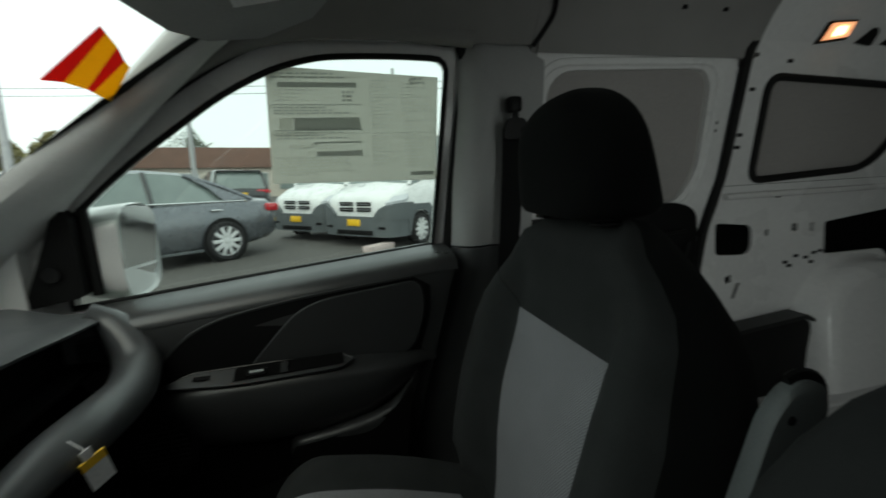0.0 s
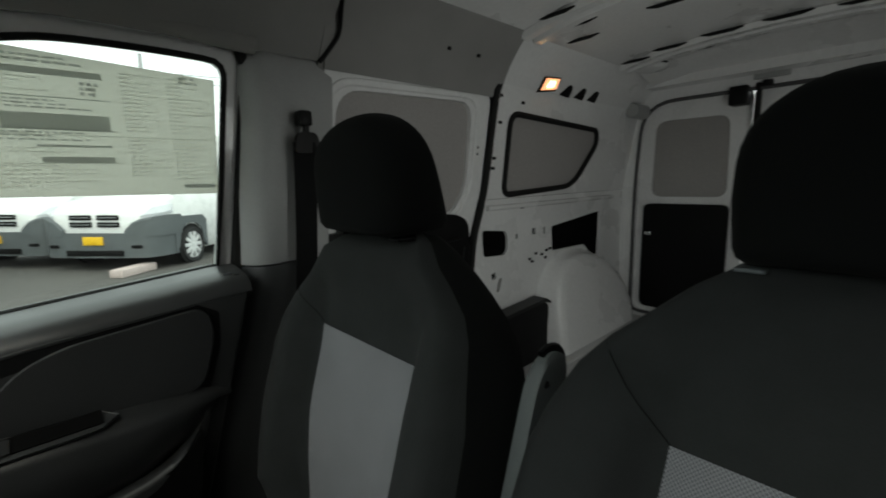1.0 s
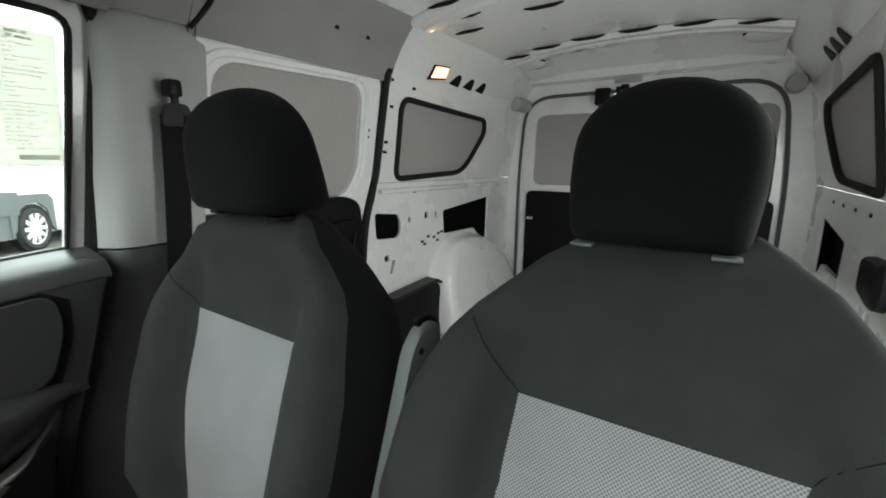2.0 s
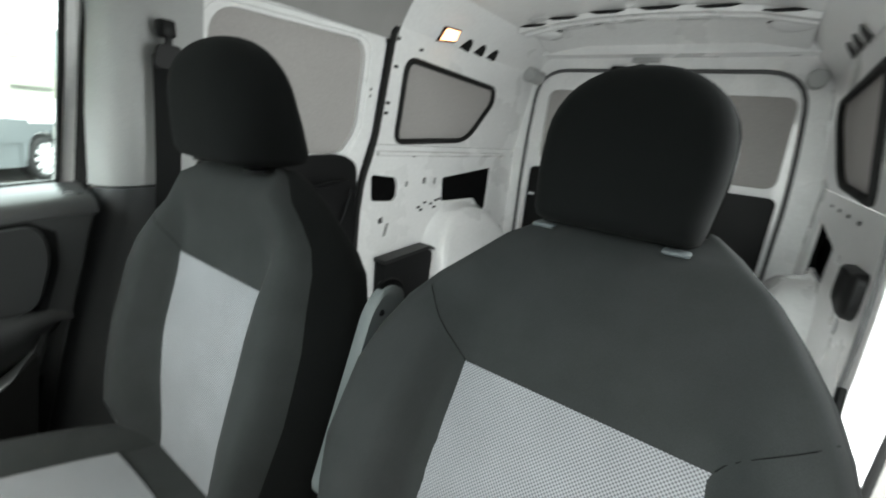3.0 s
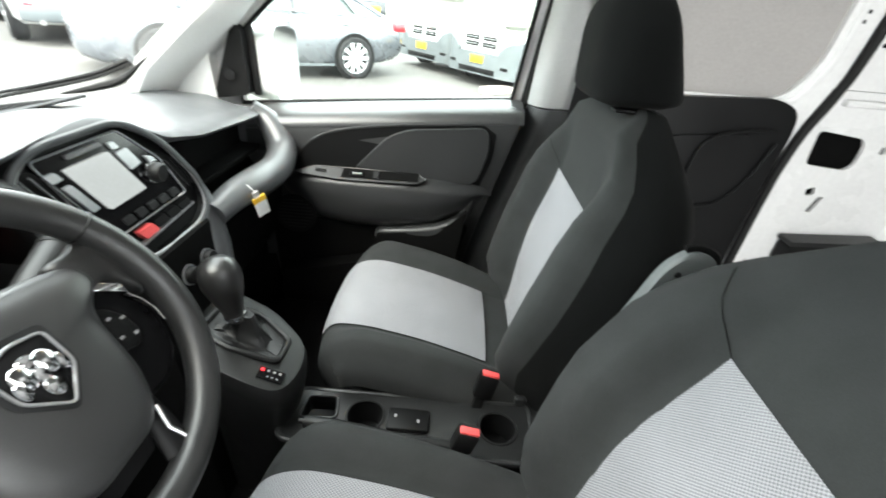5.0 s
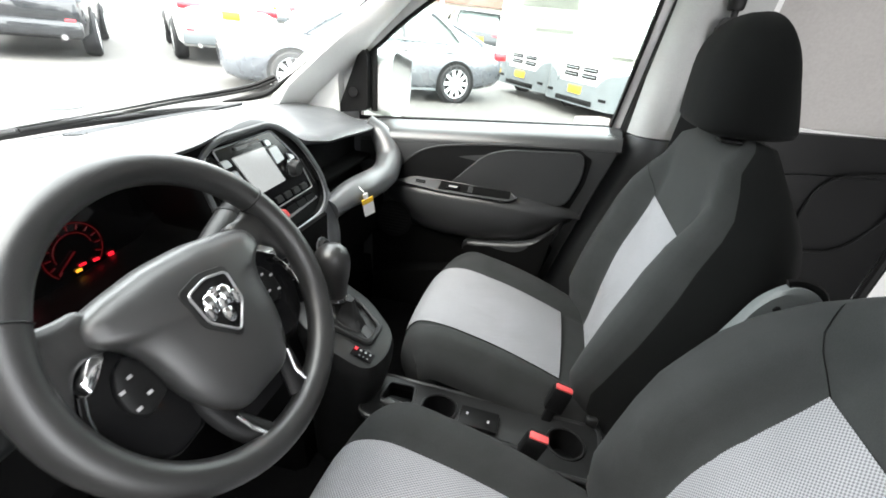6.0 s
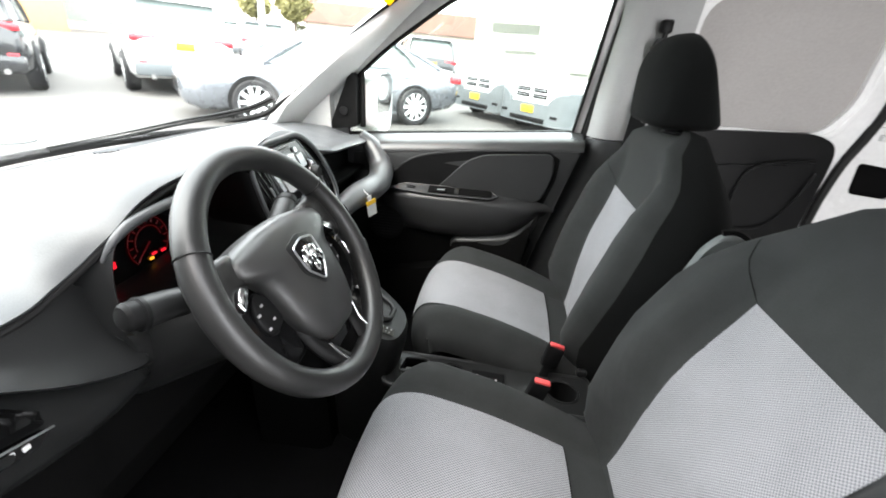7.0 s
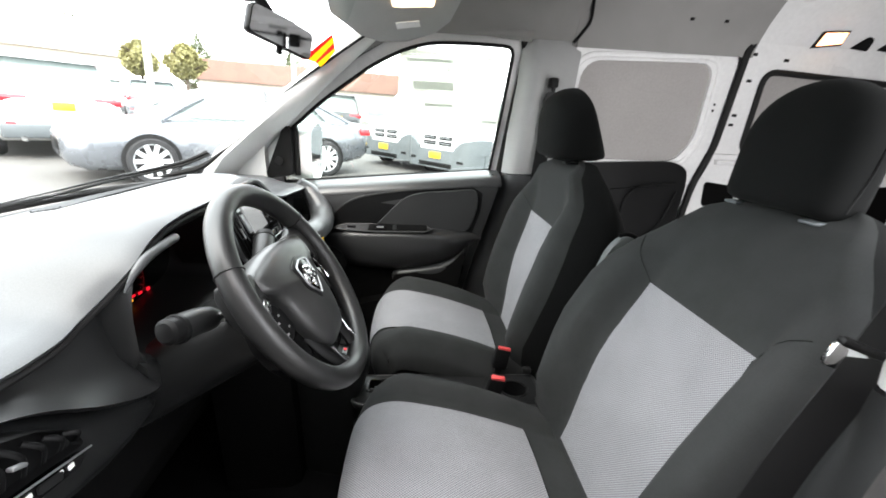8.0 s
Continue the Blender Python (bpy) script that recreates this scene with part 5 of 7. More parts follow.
part("defrost_vent", loft([[(slot_point(u, v)[0], slot_point(u, v)[1], slot_point(u, v)[2] + dz) for v, dz in ((0.0, 0.002), (1.0, 0.002), (1.0, -0.004), (0.0, -0.004))] for u in (k / 12 for k in range(13))]), DARK, dash, "dark defroster slot")
for k in range(5):
    part("defrost_fin", tube([(x, y, z + 0.003) for x, y, z in (slot_point(u / 12, k / 4) for u in range(13))], 0.0035 if k in (0, 4) else 0.002, 5), PAD, dash)
# fascia, with the footwell's shade put into its black
rings = []
for k in range(61):
    y = -0.43 + 1.5 * k / 60
    back = 0.06 if -0.14 < y < 0.29 else 0.0
    rings.append([(-1.45, y, 1.0), (-1.045 - back, y, pad_edge(y) - 0.03), (-1.045 - back, y, 0.98), (-1.0 - 0.4 * back, y, 0.86), (-1.02, y, 0.70), (-1.12, y, 0.52), (-1.45, y, 0.45)])
part("fascia", loft(rings), SHADEBLACK, dash, "black lower fascia", 30)
# knee panel beside the wheel
rings = []
for y, x, zt, zb in ((-0.44, -0.965, 1.068, 1.055), (-0.40, -0.961, 1.068, 1.054), (-0.36, -0.955, 1.068, 1.05), (-0.31, -0.945, 1.067, 1.043), (-0.27, -0.934, 1.068, 1.025), (-0.24, -0.925, 1.069, 1.005), (-0.21, -0.918, 1.07, 0.985), (-0.18, -0.914, 1.074, 0.968), (-0.155, -0.912, 1.078, 0.955), (-0.135, -0.911, 1.075, 0.947), (-0.118, -0.911, 1.06, 0.942), (-0.105, -0.914, 1.04, 0.942), (-0.098, -0.924, 1.02, 0.947), (-0.095, -0.94, 1.0, 0.955)):
    m = (zt + zb) / 2
    h = zt - zb
    rings.append([(-1.05, y, zt + 0.005), (x - 0.062, y, zt), (x - 0.06, y, zt - 0.2 * h), (x - 0.05, y, m), (x - 0.03, y, zb + 0.28 * h), (x - 0.012, y, zb + 0.1 * h), (x - 0.006, y, zb + 0.03 * h), (x - 0.016, y, zb - 0.004), (-1.05, y, zb - 0.006)])
rings = [[Vector(p) for p in ring] for ring in rings]
finer = []
for a, b, c, d in zip([rings[0]] + rings, rings, rings[1:], rings[2:] + [rings[-1]]):
    finer += [[0.5 * (2 * q + (r - p) * t + (2 * p - 5 * q + 4 * r - w) * t * t + (3 * q - p - 3 * r + w) * t ** 3) for p, q, r, w in zip(a, b, c, d)] for t in (0, 0.33, 0.67)]
finer.append(rings[-1])
part("knee_panel", loft(finer), KNEE, dash, "dark rounded panel beside the column", 60)
rings = []
for y, x, zt, zb in ((-0.44, -0.962, 1.05, 0.925), (-0.36, -0.957, 1.046, 0.905), (-0.3, -0.95, 1.035, 0.89), (-0.25, -0.945, 1.003, 0.882), (-0.2, -0.94, 0.97, 0.878), (-0.15, -0.94, 0.95, 0.877), (-0.1, -0.94, 0.935, 0.883), (-0.06, -0.942, 0.926, 0.893), (0.0, -0.945, 0.922, 0.9), (0.05, -0.95, 0.92, 0.9)):
    rings.append([(-1.08, y, zt), (x - 0.025, y, zt), (x - 0.006, y, zt - 0.02), (x, y, zb + 0.02), (x - 0.006, y, zb + 0.005), (x - 0.02, y, zb), (-1.08, y, zb - 0.01)])
part("lower_panel", loft(rings), DARK, dash, "dark lower dash panel", 50)
part("column_surround", loft([[(-1.05, y, zt), (x - 0.012, y, zt), (x, y, zt - 0.014), (x, y, zb + 0.012), (x - 0.01, y, zb), (-1.05, y, zb)] for y, x, zt, zb in ((-0.112, -0.93, 0.99, 0.925), (-0.07, -0.922, 0.972, 0.914), (-0.062, -0.93, 0.962, 0.918))]), DARK, dash, "dark column surround", 50)
# side vent and switch strip by the driver's door
vent_line = rounded([(-0.425, 1.045), (-0.335, 1.04), (-0.29, 1.018), (-0.25, 0.985), (-0.232, 0.952), (-0.343, 0.976), (-0.43, 0.998)], 0.012, 3)
vent = part("side_vent", loft([[(x, -0.33 + (y + 0.33) * f, 1.0 + (z - 1.0) * f) for y, z in vent_line] for x, f in ((-0.985, 1.0), (-0.94, 1.0), (-0.936, 0.97), (-0.95, 0.93))]), BLACK, dash, "black side vent", 40)
for k in range(8):
    y = -0.418 + 0.0235 * k
    top, low_z = lerp(y, [(-0.43, 1.034), (-0.335, 1.03), (-0.29, 1.008), (-0.24, 0.975)]), lerp(y + 0.012, [(-0.43, 1.006), (-0.343, 0.984), (-0.232, 0.962)])
    part("vent_slat", tube(smooth_path([(-0.941, y - 0.004, top), (-0.932, y + 0.008, (top + low_z) / 2 + 0.004), (-0.94, y + 0.012, low_z)], 5), 0.0034, 8, flat=0.45, up=(1, 0, 0)), BLACK, vent, "curved slat")
part("vent_tab", moved(box(-0.004, 0.004, -0.009, 0.009, -0.0025, 0.0025, 0.002), Matrix.Translation((-0.93, -0.325, 1.003)) @ Matrix.Rotation(radians(-25), 4, "X")), SATIN, vent, "vent tab")
part("vent_edge", tube([(-0.936, -0.43, 0.994), (-0.934, -0.343, 0.973), (-0.932, -0.234, 0.947)], 0.0013, 6), SATIN, vent, "thin satin edge")
strip = part("switch_strip", loft([[(x, y, z) for y, z in rounded([(-0.43, 0.988), (-0.343, 0.968), (-0.236, 0.942), (-0.25, 0.93), (-0.33, 0.945), (-0.43, 0.965)], 0.005)] for x in (-0.96, -0.937)]), SHINY, dash, "gloss switch strip", 40)
part("rocker", loft([[(x, y, z) for y, z in rounded([(-0.307, 0.957), (-0.275, 0.949), (-0.278, 0.939), (-0.308, 0.947)], 0.003)] for x in (-0.94, -0.934)]), DARK, strip, "dark rocker")
for y, z, r in ((-0.263, 0.943, 0.004), (-0.277, 0.9475, 0.003), (-0.318, 0.9555, 0.004)):
    part("switch_mark", box(-0.937, -0.9345, y - r, y + r, z - r * 0.8, z + r * 0.8, 0.001), WHITEMARK, strip, "white switch mark")

# instrument binnacle
ring_out = rounded([(-0.122, 0.985), (-0.124, 1.07), (-0.106, 1.128), (-0.058, 1.156), (0.0, 1.170), (0.20, 1.174), (0.258, 1.145), (0.285, 1.03), (0.25, 0.985), (0.05, 0.955), (-0.09, 0.958)], 0.03, 4)
ring_in = [(0.075 + (y - 0.075) * 0.90, 1.06 + (z - 1.06) * 0.84) for y, z in ring_out]
bm = bmesh.new()
loops = [[bm.verts.new((x, y, z)) for y, z in pts] for x, pts in ((-1.04, ring_out), (-0.945, ring_out), (-0.936, [(0.075 + (y - 0.075) * 0.95, 1.06 + (z - 1.06) * 0.93) for y, z in ring_out]), (-0.945, ring_in), (-1.085, [(0.075 + (y - 0.075) * 0.86, 1.052 + (z - 1.052) * 0.8) for y, z in ring_out]))]
for a, b in zip(loops, loops[1:]):
    for i in range(len(a)):
        j = (i + 1) % len(a)
        bm.faces.new((a[i], a[j], b[j], b[i]))
binn = part("binnacle", bm, KNEE, dash, "dark instrument surround", 50)
part("gauge_face", plate([(0.075 + (y - 0.075) * 0.9, 1.055 + (z - 1.055) * 0.84) for y, z in ring_out], lambda y, z, d: (-1.080 - d, y, z), 0.004), SHINY, binn, "black gauge face")
lip = smooth_path([(-0.935, -0.12, 1.105), (-0.931, -0.112, 1.119), (-0.928, -0.1, 1.131), (-0.927, -0.078, 1.141), (-0.927, -0.05, 1.1455), (-0.928, -0.02, 1.1475), (-0.93, 0.012, 1.148)], 5)
part("hood_lip", tube(lip, [0.002 + 0.0055 * min(1.0, k / 14) for k in range(len(lip))], 10, up=(1, 0, 0)), PAD, binn, "grey grained lip inside the hood")
GX = -1.0775
for cy, cz, r, a0, a1 in ((0.1, 1.024, 0.046, 0.0, 1.0), (0.1, 1.024, 0.03, 0.1, 0.8), (-0.045, 1.03, 0.046, 0.0, 1.0)):
    part("dial_arc", tube([(GX, cy + r * math.cos(q), cz + r * math.sin(q)) for q in (math.pi * (1.25 - 1.5 * (a0 + (a1 - a0) * j / 20)) for j in range(21))], 0.0009, 5), DIMGLOW, binn, "red lit dial ring")
for cy in (0.1, -0.045):
    for j in range(13):
        q = math.pi * (1.25 - 1.5 * j / 12)
        part("dial_tick", tube([(GX, cy + 0.035 * math.cos(q), 1.024 + 0.035 * math.sin(q)), (GX, cy + 0.043 * math.cos(q), 1.024 + 0.043 * math.sin(q))], 0.0013, 4), DIMGLOW, binn)
part("needle", tube([(GX + 0.002, 0.1, 1.024), (GX + 0.002, 0.068, 0.998)], [0.0016, 0.0008], 5), DIMGLOW, binn, "red lit needle")
for y, z, w, h, m in ((-0.05, 0.995, 0.013, 0.009, GLOW), (-0.013, 1.049, 0.009, 0.006, AMBERGLOW), (-0.017, 1.018, 0.012, 0.005, GLOW), (0.004, 1.018, 0.018, 0.006, GLOW), (-0.012, 1.006, 0.008, 0.004, GLOW), (0.006, 1.004, 0.02, 0.006, GLOW), (0.02, 1.012, 0.008, 0.012, GLOW),
                      (0.098, 0.990, 0.009, 0.005, AMBERGLOW), (0.106, 0.997, 0.011, 0.004, GLOW), (0.128, 0.995, 0.010, 0.005, GLOW), (0.154, 0.993, 0.009, 0.007, GLOW), (-0.02, 1.033, 0.02, 0.003, DIMGLOW), (-0.02, 0.985, 0.05, 0.004, DIMGLOW)):
    part("warning_light", box(GX - 0.0015, GX + 0.0015, y - w / 2, y + w / 2, z - h / 2, z + h / 2, 0.001), m, binn, "lit warning light")

for k in range(9):
    y, z = -0.062 + 0.013 * (k % 3) + 0.004 * (k // 3), 0.984 + 0.009 * (k // 3)
    part("warning_light", box(GX - 0.0015, GX + 0.0015, y - 0.0042, y + 0.0042, z - 0.0024, z + 0.0024, 0.001), DIMGLOW, binn, "dim warning light")

# central stack
stack_line = rounded([(0.238, 1.03), (0.226, 1.15), (0.285, 1.180), (0.46, 1.182), (0.54, 1.128), (0.60, 1.03), (0.602, 0.968), (0.555, 0.942), (0.42, 0.94), (0.30, 0.962)], 0.04, 5)
def stack_x(z):
    return -0.905 - 0.22 * (z - 0.95)


bm = bmesh.new()
def scaled(pts, f, c=(0.42, 1.062)):
    return [(c[0] + (y - c[0]) * f, c[1] + (z - c[1]) * f) for y, z in pts]
loops = [[bm.verts.new((stack_x(z) + dx, y, z)) for y, z in scaled(stack_line, f)] for dx, f in ((-0.13, 1.04), (-0.02, 1.04), (-0.004, 1.02), (0.003, 0.985), (0.002, 0.95), (-0.012, 0.93))]
for a, b in zip(loops, loops[1:]):
    for i in range(len(a)):
        j = (i + 1) % len(a)
        bm.faces.new((a[i], a[j], b[j], b[i]))
bm.faces.new(loops[-1])
stack = part("centre_panel", bm, BLACK, dash, "black central stack in a rounded surround", 35)
part("stack_trim", tube([(stack_x(z) + 0.004, y, z) for y, z in scaled(stack_line, 0.97)], 0.0065, 8, closed=True, up=(1, 0, 0), flat=0.6), PAD, stack, "grey grained surround")
part("stack_edge", tube([(stack_x(z) + 0.002, y, z) for y, z in scaled(stack_line, 0.935)], 0.0022, 6, closed=True, up=(1, 0, 0)), SATIN, stack, "thin satin edge")
def stack_plate(name, pts, off, m, label, thick=0.012, r=0.006):
    return part(name, plate(rounded(pts, r, 3), lambda y, z, d: (stack_x(z) + off - d, y, z), thick), m, stack, label, 30)
radio = [(0.283, 1.160), (0.452, 1.163), (0.518, 1.095), (0.548, 1.015), (0.36, 1.012), (0.315, 1.06)]
stack_plate("radio", radio, -0.002, SHINY, "gloss black radio front")
part("radio_edge", tube([(stack_x(z) - 0.001, y, z) for y, z in rounded(radio, 0.008, 3)], 0.0016, 6, closed=True, up=(1, 0, 0)), SATIN, stack, "bright radio edge")
stack_plate("screen", [(0.322, 1.137), (0.412, 1.139), (0.452, 1.060), (0.362, 1.057)], 0.003, SCREEN, "display with its sky reflection put in as a pale glow", 0.006, 0.004)
for pts in ([(0.288, 1.138), (0.307, 1.139), (0.314, 1.126), (0.295, 1.125)], [(0.305, 1.115), (0.320, 1.116), (0.345, 1.068), (0.330, 1.066)], [(0.418, 1.150), (0.432, 1.150), (0.438, 1.138), (0.424, 1.138)],
            [(0.425, 1.132), (0.452, 1.134), (0.468, 1.102), (0.440, 1.098)], [(0.482, 1.110), (0.500, 1.104), (0.508, 1.088), (0.490, 1.092)]):
    stack_plate("key", pts, 0.003, SATIN, "silver key", 0.006, 0.003)
stack_plate("disc_slot", [(0.335, 1.154), (0.405, 1.156), (0.408, 1.150), (0.338, 1.148)], 0.003, COLLAR, "grey disc slot", 0.005, 0.002)
for k in range(5):
    y = 0.372 + 0.032 * k
    stack_plate("small_key", [(y, 1.034), (y + 0.022, 1.035), (y + 0.026, 1.022), (y + 0.004, 1.021)], 0.003, DARK, "dark key", 0.006, 0.002)
part("radio_knob", moved(lathe([(0.0, 0.0), (0.018, 0.0), (0.018, 0.014), (0.015, 0.02), (0.0, 0.02)], 20), Matrix.Translation((stack_x(1.078) + 0.0, 0.487, 1.078)) @ Matrix.Rotation(radians(90), 4, "Y")), DARK, stack, "dark knob")
part("knob_ring", moved(lathe([(0.0175, 0.0), (0.0215, 0.0), (0.0215, 0.005), (0.0175, 0.006)], 24), Matrix.Translation((stack_x(1.078) + 0.0, 0.487, 1.078)) @ Matrix.Rotation(radians(90), 4, "Y")), CHROME, stack, "bright ring")
stack_plate("hazard_switch", [(0.386, 1.003), (0.424, 1.004), (0.434, 0.986), (0.396, 0.984)], 0.004, RED, "red hazard switch", 0.012, 0.004)
for k in range(3):
    y = 0.432 + 0.038 * k
    stack_plate("switch", [(y, 1.003), (y + 0.034, 1.004), (y + 0.042, 0.987), (y + 0.008, 0.986)], 0.0, BLACK, "black switch", 0.008, 0.003)
stack_plate("chrome_strip", [(0.385, 0.980), (0.555, 0.990), (0.556, 0.986), (0.386, 0.975)], 0.0, SATIN, "thin satin strip", 0.006, 0.001)
for y0, y1 in ((0.236, 0.30), (0.525, 0.575)):
    left_vent = y0 < 0.4
    v = part("air_vent", plate(rounded([(y0, 1.150), (y1 - 0.015, 1.150), (y1 + 0.045, 1.01), (y0 + 0.055, 1.0)] if left_vent else [(y0 - 0.01, 1.105), (y1 - 0.02, 1.09), (y1 + 0.012, 1.02), (y0 + 0.028, 1.015)], 0.012), lambda y, z, d: (stack_x(z) - 0.006 - d, y, z), 0.03), RUBBER, stack, "black air vent")
    for k in range(4 if left_vent else 2):
        y = y0 + 0.006 + (0.016 if left_vent else 0.02) * k
        top_z = 1.142 if left_vent else 1.085
        part("vent_slat", tube([(stack_x(top_z) - 0.003, y, top_z), (stack_x(1.07) + 0.003, y + 0.026 * (top_z - 1.07) / 0.072, 1.07), (stack_x(1.015) - 0.002, y + 0.05, 1.015)] if left_vent else [(stack_x(top_z) - 0.003, y, top_z), (stack_x(1.02) - 0.002, y + 0.03, 1.022)], 0.0045, 6, flat=0.45), DARK, v, "angled slat")
    if left_vent:
        part("vent_tab", tube([(stack_x(1.09) + 0.004, y0 + 0.043, 1.09), (stack_x(1.065) + 0.004, y0 + 0.052, 1.065)], 0.0045, 6), SATIN, v, "vent tab")
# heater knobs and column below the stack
part("stack_foot", loft([[(x + dx, y, z) for x, y in ((-1.08, y0), (-0.91, y0 + 0.01), (-0.885, y0 + 0.03), (-0.885, y1 - 0.03), (-0.91, y1 - 0.01), (-1.08, y1))] for z, dx, y0, y1 in ((0.95, 0.0, 0.3, 0.58), (0.86, 0.01, 0.29, 0.56), (0.74, 0.03, 0.28, 0.53), (FLOOR, 0.05, 0.27, 0.52))]), SHADEBLACK, stack, "black tapered column", 40)
for y in (0.37, 0.435, 0.5):
    part("heater_knob", moved(lathe([(0.0, 0.0), (0.019, 0.0), (0.018, 0.012), (0.015, 0.016), (0.0, 0.016)], 20), Matrix.Translation((-0.877, y, 0.885)) @ Matrix.Rotation(radians(80), 4, "Y")), BLACK, stack, "black heater knob")
    part("knob_ring", moved(lathe([(0.0185, -0.001), (0.0215, -0.001), (0.0215, 0.005), (0.0185, 0.005)], 20), Matrix.Translation((-0.879, y, 0.885)) @ Matrix.Rotation(radians(80), 4, "Y")), SATIN, stack, "satin ring")
# passenger shelf and grab band
part("shelf_floor", box(-1.2, -0.98, 0.6, 1.06, 0.955, 0.97, 0.004), SHADEBLACK, dash, "dark open shelf")
band = smooth_path([(-0.915, 0.615, 0.93), (-0.90, 0.70, 0.945), (-0.885, 0.80, 0.945), (-0.885, 0.92, 0.94), (-0.90, 1.01, 0.958), (-0.925, 1.055, 1.0), (-0.965, 1.07, 1.045), (-1.0, 1.06, 1.075)], 6)
part("grab_band", tube(band, [0.033 + 0.012 * smoothstep(0, 12, k) - 0.018 * smoothstep(30, 42, k) for k in range(len(band))], 14, flat=0.9), PAD, dash, "grained grab band under the shelf", 70)
part("band_inlay", tube([(p.x + 0.034, p.y + 0.012, p.z + 0.006) for p in band[24:37]], 0.008, 6), BUMPER, dash, "grey inlay at the end of the band")
part("stack_flank", loft([[(-1.05 + 0.16 * w * max(0.0, math.sin(q)) ** 0.7 + dx, y0 + 0.055 * math.cos(q), z) for q in (math.pi * k / 10 for k in range(11))] for z, w, dx, y0 in ((1.03, 0.5, 0.0, 0.62), (1.0, 0.72, 0.0, 0.62), (0.96, 0.86, 0.0, 0.62), (0.92, 0.95, 0.0, 0.615), (0.87, 1.0, 0.01, 0.60), (0.8, 1.0, 0.02, 0.58), (0.72, 0.9, 0.02, 0.56))], closed=False), PAD, dash, "grained flank of the central panel", 60)
# lid coloured as dark as the shade below the dashboard
part("glovebox", loft([[(x, y, z) for x, z in ((-1.08, 0.91), (-0.95, 0.90), (-0.925, 0.87), (-0.95, 0.70), (-1.0, 0.62), (-1.08, 0.60))] for y in (0.64, 1.05)]), SHADEBLACK, dash, "black glovebox lid", 30)
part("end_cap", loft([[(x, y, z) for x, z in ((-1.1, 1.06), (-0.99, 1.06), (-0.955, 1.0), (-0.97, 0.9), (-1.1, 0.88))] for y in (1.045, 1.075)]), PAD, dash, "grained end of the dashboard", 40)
# bulkhead and kick panels carry the footwell's shade in their colour
part("bulkhead", box(-1.5, -1.44, -0.46, 1.22, FLOOR, 1.04), SHADEBLACK, dash, "black bulkhead lining")
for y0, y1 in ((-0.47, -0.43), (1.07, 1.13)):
    part("kick_panel", box(-1.5, -0.98, y0, y1, FLOOR, 1.06, 0.01), SHADEBLACK, dash, "black kick panel")
# tag hanging from the shelf
tag = thing("key_tag", (-0.845, 0.72, 0.885), "white and yellow paper tag hanging from the grab band", "tag")
turn = Matrix.Translation((-0.845, 0.708, 0.93)) @ Matrix.Rotation(radians(20), 4, "X") @ Matrix.Rotation(radians(-35), 4, "Z") @ Matrix.Diagonal((1, 1.0, 1.03, 1))
part("card", moved(box(-0.0008, 0.0008, -0.017, 0.017, -0.045, 0.012, 0), turn), WHITEMARK, tag, "white card")
part("yellow_band", moved(box(-0.0014, 0.0014, -0.0175, 0.0175, -0.002, 0.014, 0), turn), YELLOW, tag, "yellow band")
part("eyelet", moved(box(-0.0008, 0.0008, -0.011, 0.004, 0.012, 0.032, 0), turn), WHITEMARK, tag, "white tab")
part("string", tube([turn @ Vector((0, -0.003, 0.03)), (-0.868, 0.70, 0.975)], 0.001, 4), WHITEMARK, tag, "string")

# ---- steering wheel and column ----
e = radians(33.2)
HUB = Vector((-0.727, -0.007, 1.0776))
AX = Matrix(((0, -math.sin(e), math.cos(e), HUB.x), (1, 0, 0, HUB.y), (0, math.cos(e), math.sin(e), HUB.z), (0, 0, 0, 1)))
wheel = thing("steering_wheel", HUB, "dark leather steering wheel with padded hub and silver accents", "steering wheel")


def wpart(name, bm, m, label="", parent=None, smooth=50):
    return part(name, moved(bm, AX), m, parent or wheel, label, smooth)


R = 0.1735
prof = [(R + 0.0185 * math.cos(q), 0.0195 * math.sin(q)) for q in (2 * math.pi * j / 16 for j in range(16))]
bm = bmesh.new()
rr = [[((r) * math.cos(a), (r) * math.sin(a), h) for r, h in prof] for a in (2 * math.pi * k / 72 for k in range(72))]
loft(rr + [rr[0]], caps=False, bm=bm)
bmesh.ops.remove_doubles(bm, verts=bm.verts[:], dist=1e-5)
rim = wpart("rim", bm, LEATHER, "dark leather rim")
for a in (30, 150):
    q = radians(a)
    wpart("rim_seam", tube([((R + 0.0188 * math.cos(p)) * math.cos(q), (R + 0.0188 * math.cos(p)) * math.sin(q), 0.0198 * math.sin(p)) for p in (2 * math.pi * j / 16 for j in range(16))], 0.0013, 5, closed=True, up=(0.3, 0.2, 1)), BLACK, "sewn joint", rim)
half = [(0.03, 0.079), (0.085, 0.071), (0.112, 0.062), (0.117, 0.042), (0.109, 0.032), (0.095, 0.021), (0.085, 0.0), (0.081, -0.03), (0.076, -0.06), (0.062, -0.092), (0.038, -0.115)]
hub_line = rounded([(-x, y) for x, y in half] + half[::-1], 0.014, 4)
bm = loft([[(x * f, y * (g if y > 0 else f), h) for x, y in hub_line] for f, g, h in ((0.93, 0.95, -0.055), (0.95, 0.99, -0.03), (0.965, 1.0, -0.02), (0.985, 0.985, -0.012), (1.0, 0.955, -0.003), (0.985, 0.92, 0.003), (0.93, 0.86, 0.0085), (0.83, 0.76, 0.0135), (0.66, 0.62, 0.0175), (0.42, 0.42, 0.02), (0.2, 0.2, 0.0215))])
hub = wpart("hub", bm, HUBPAD, "dark padded hub cover")
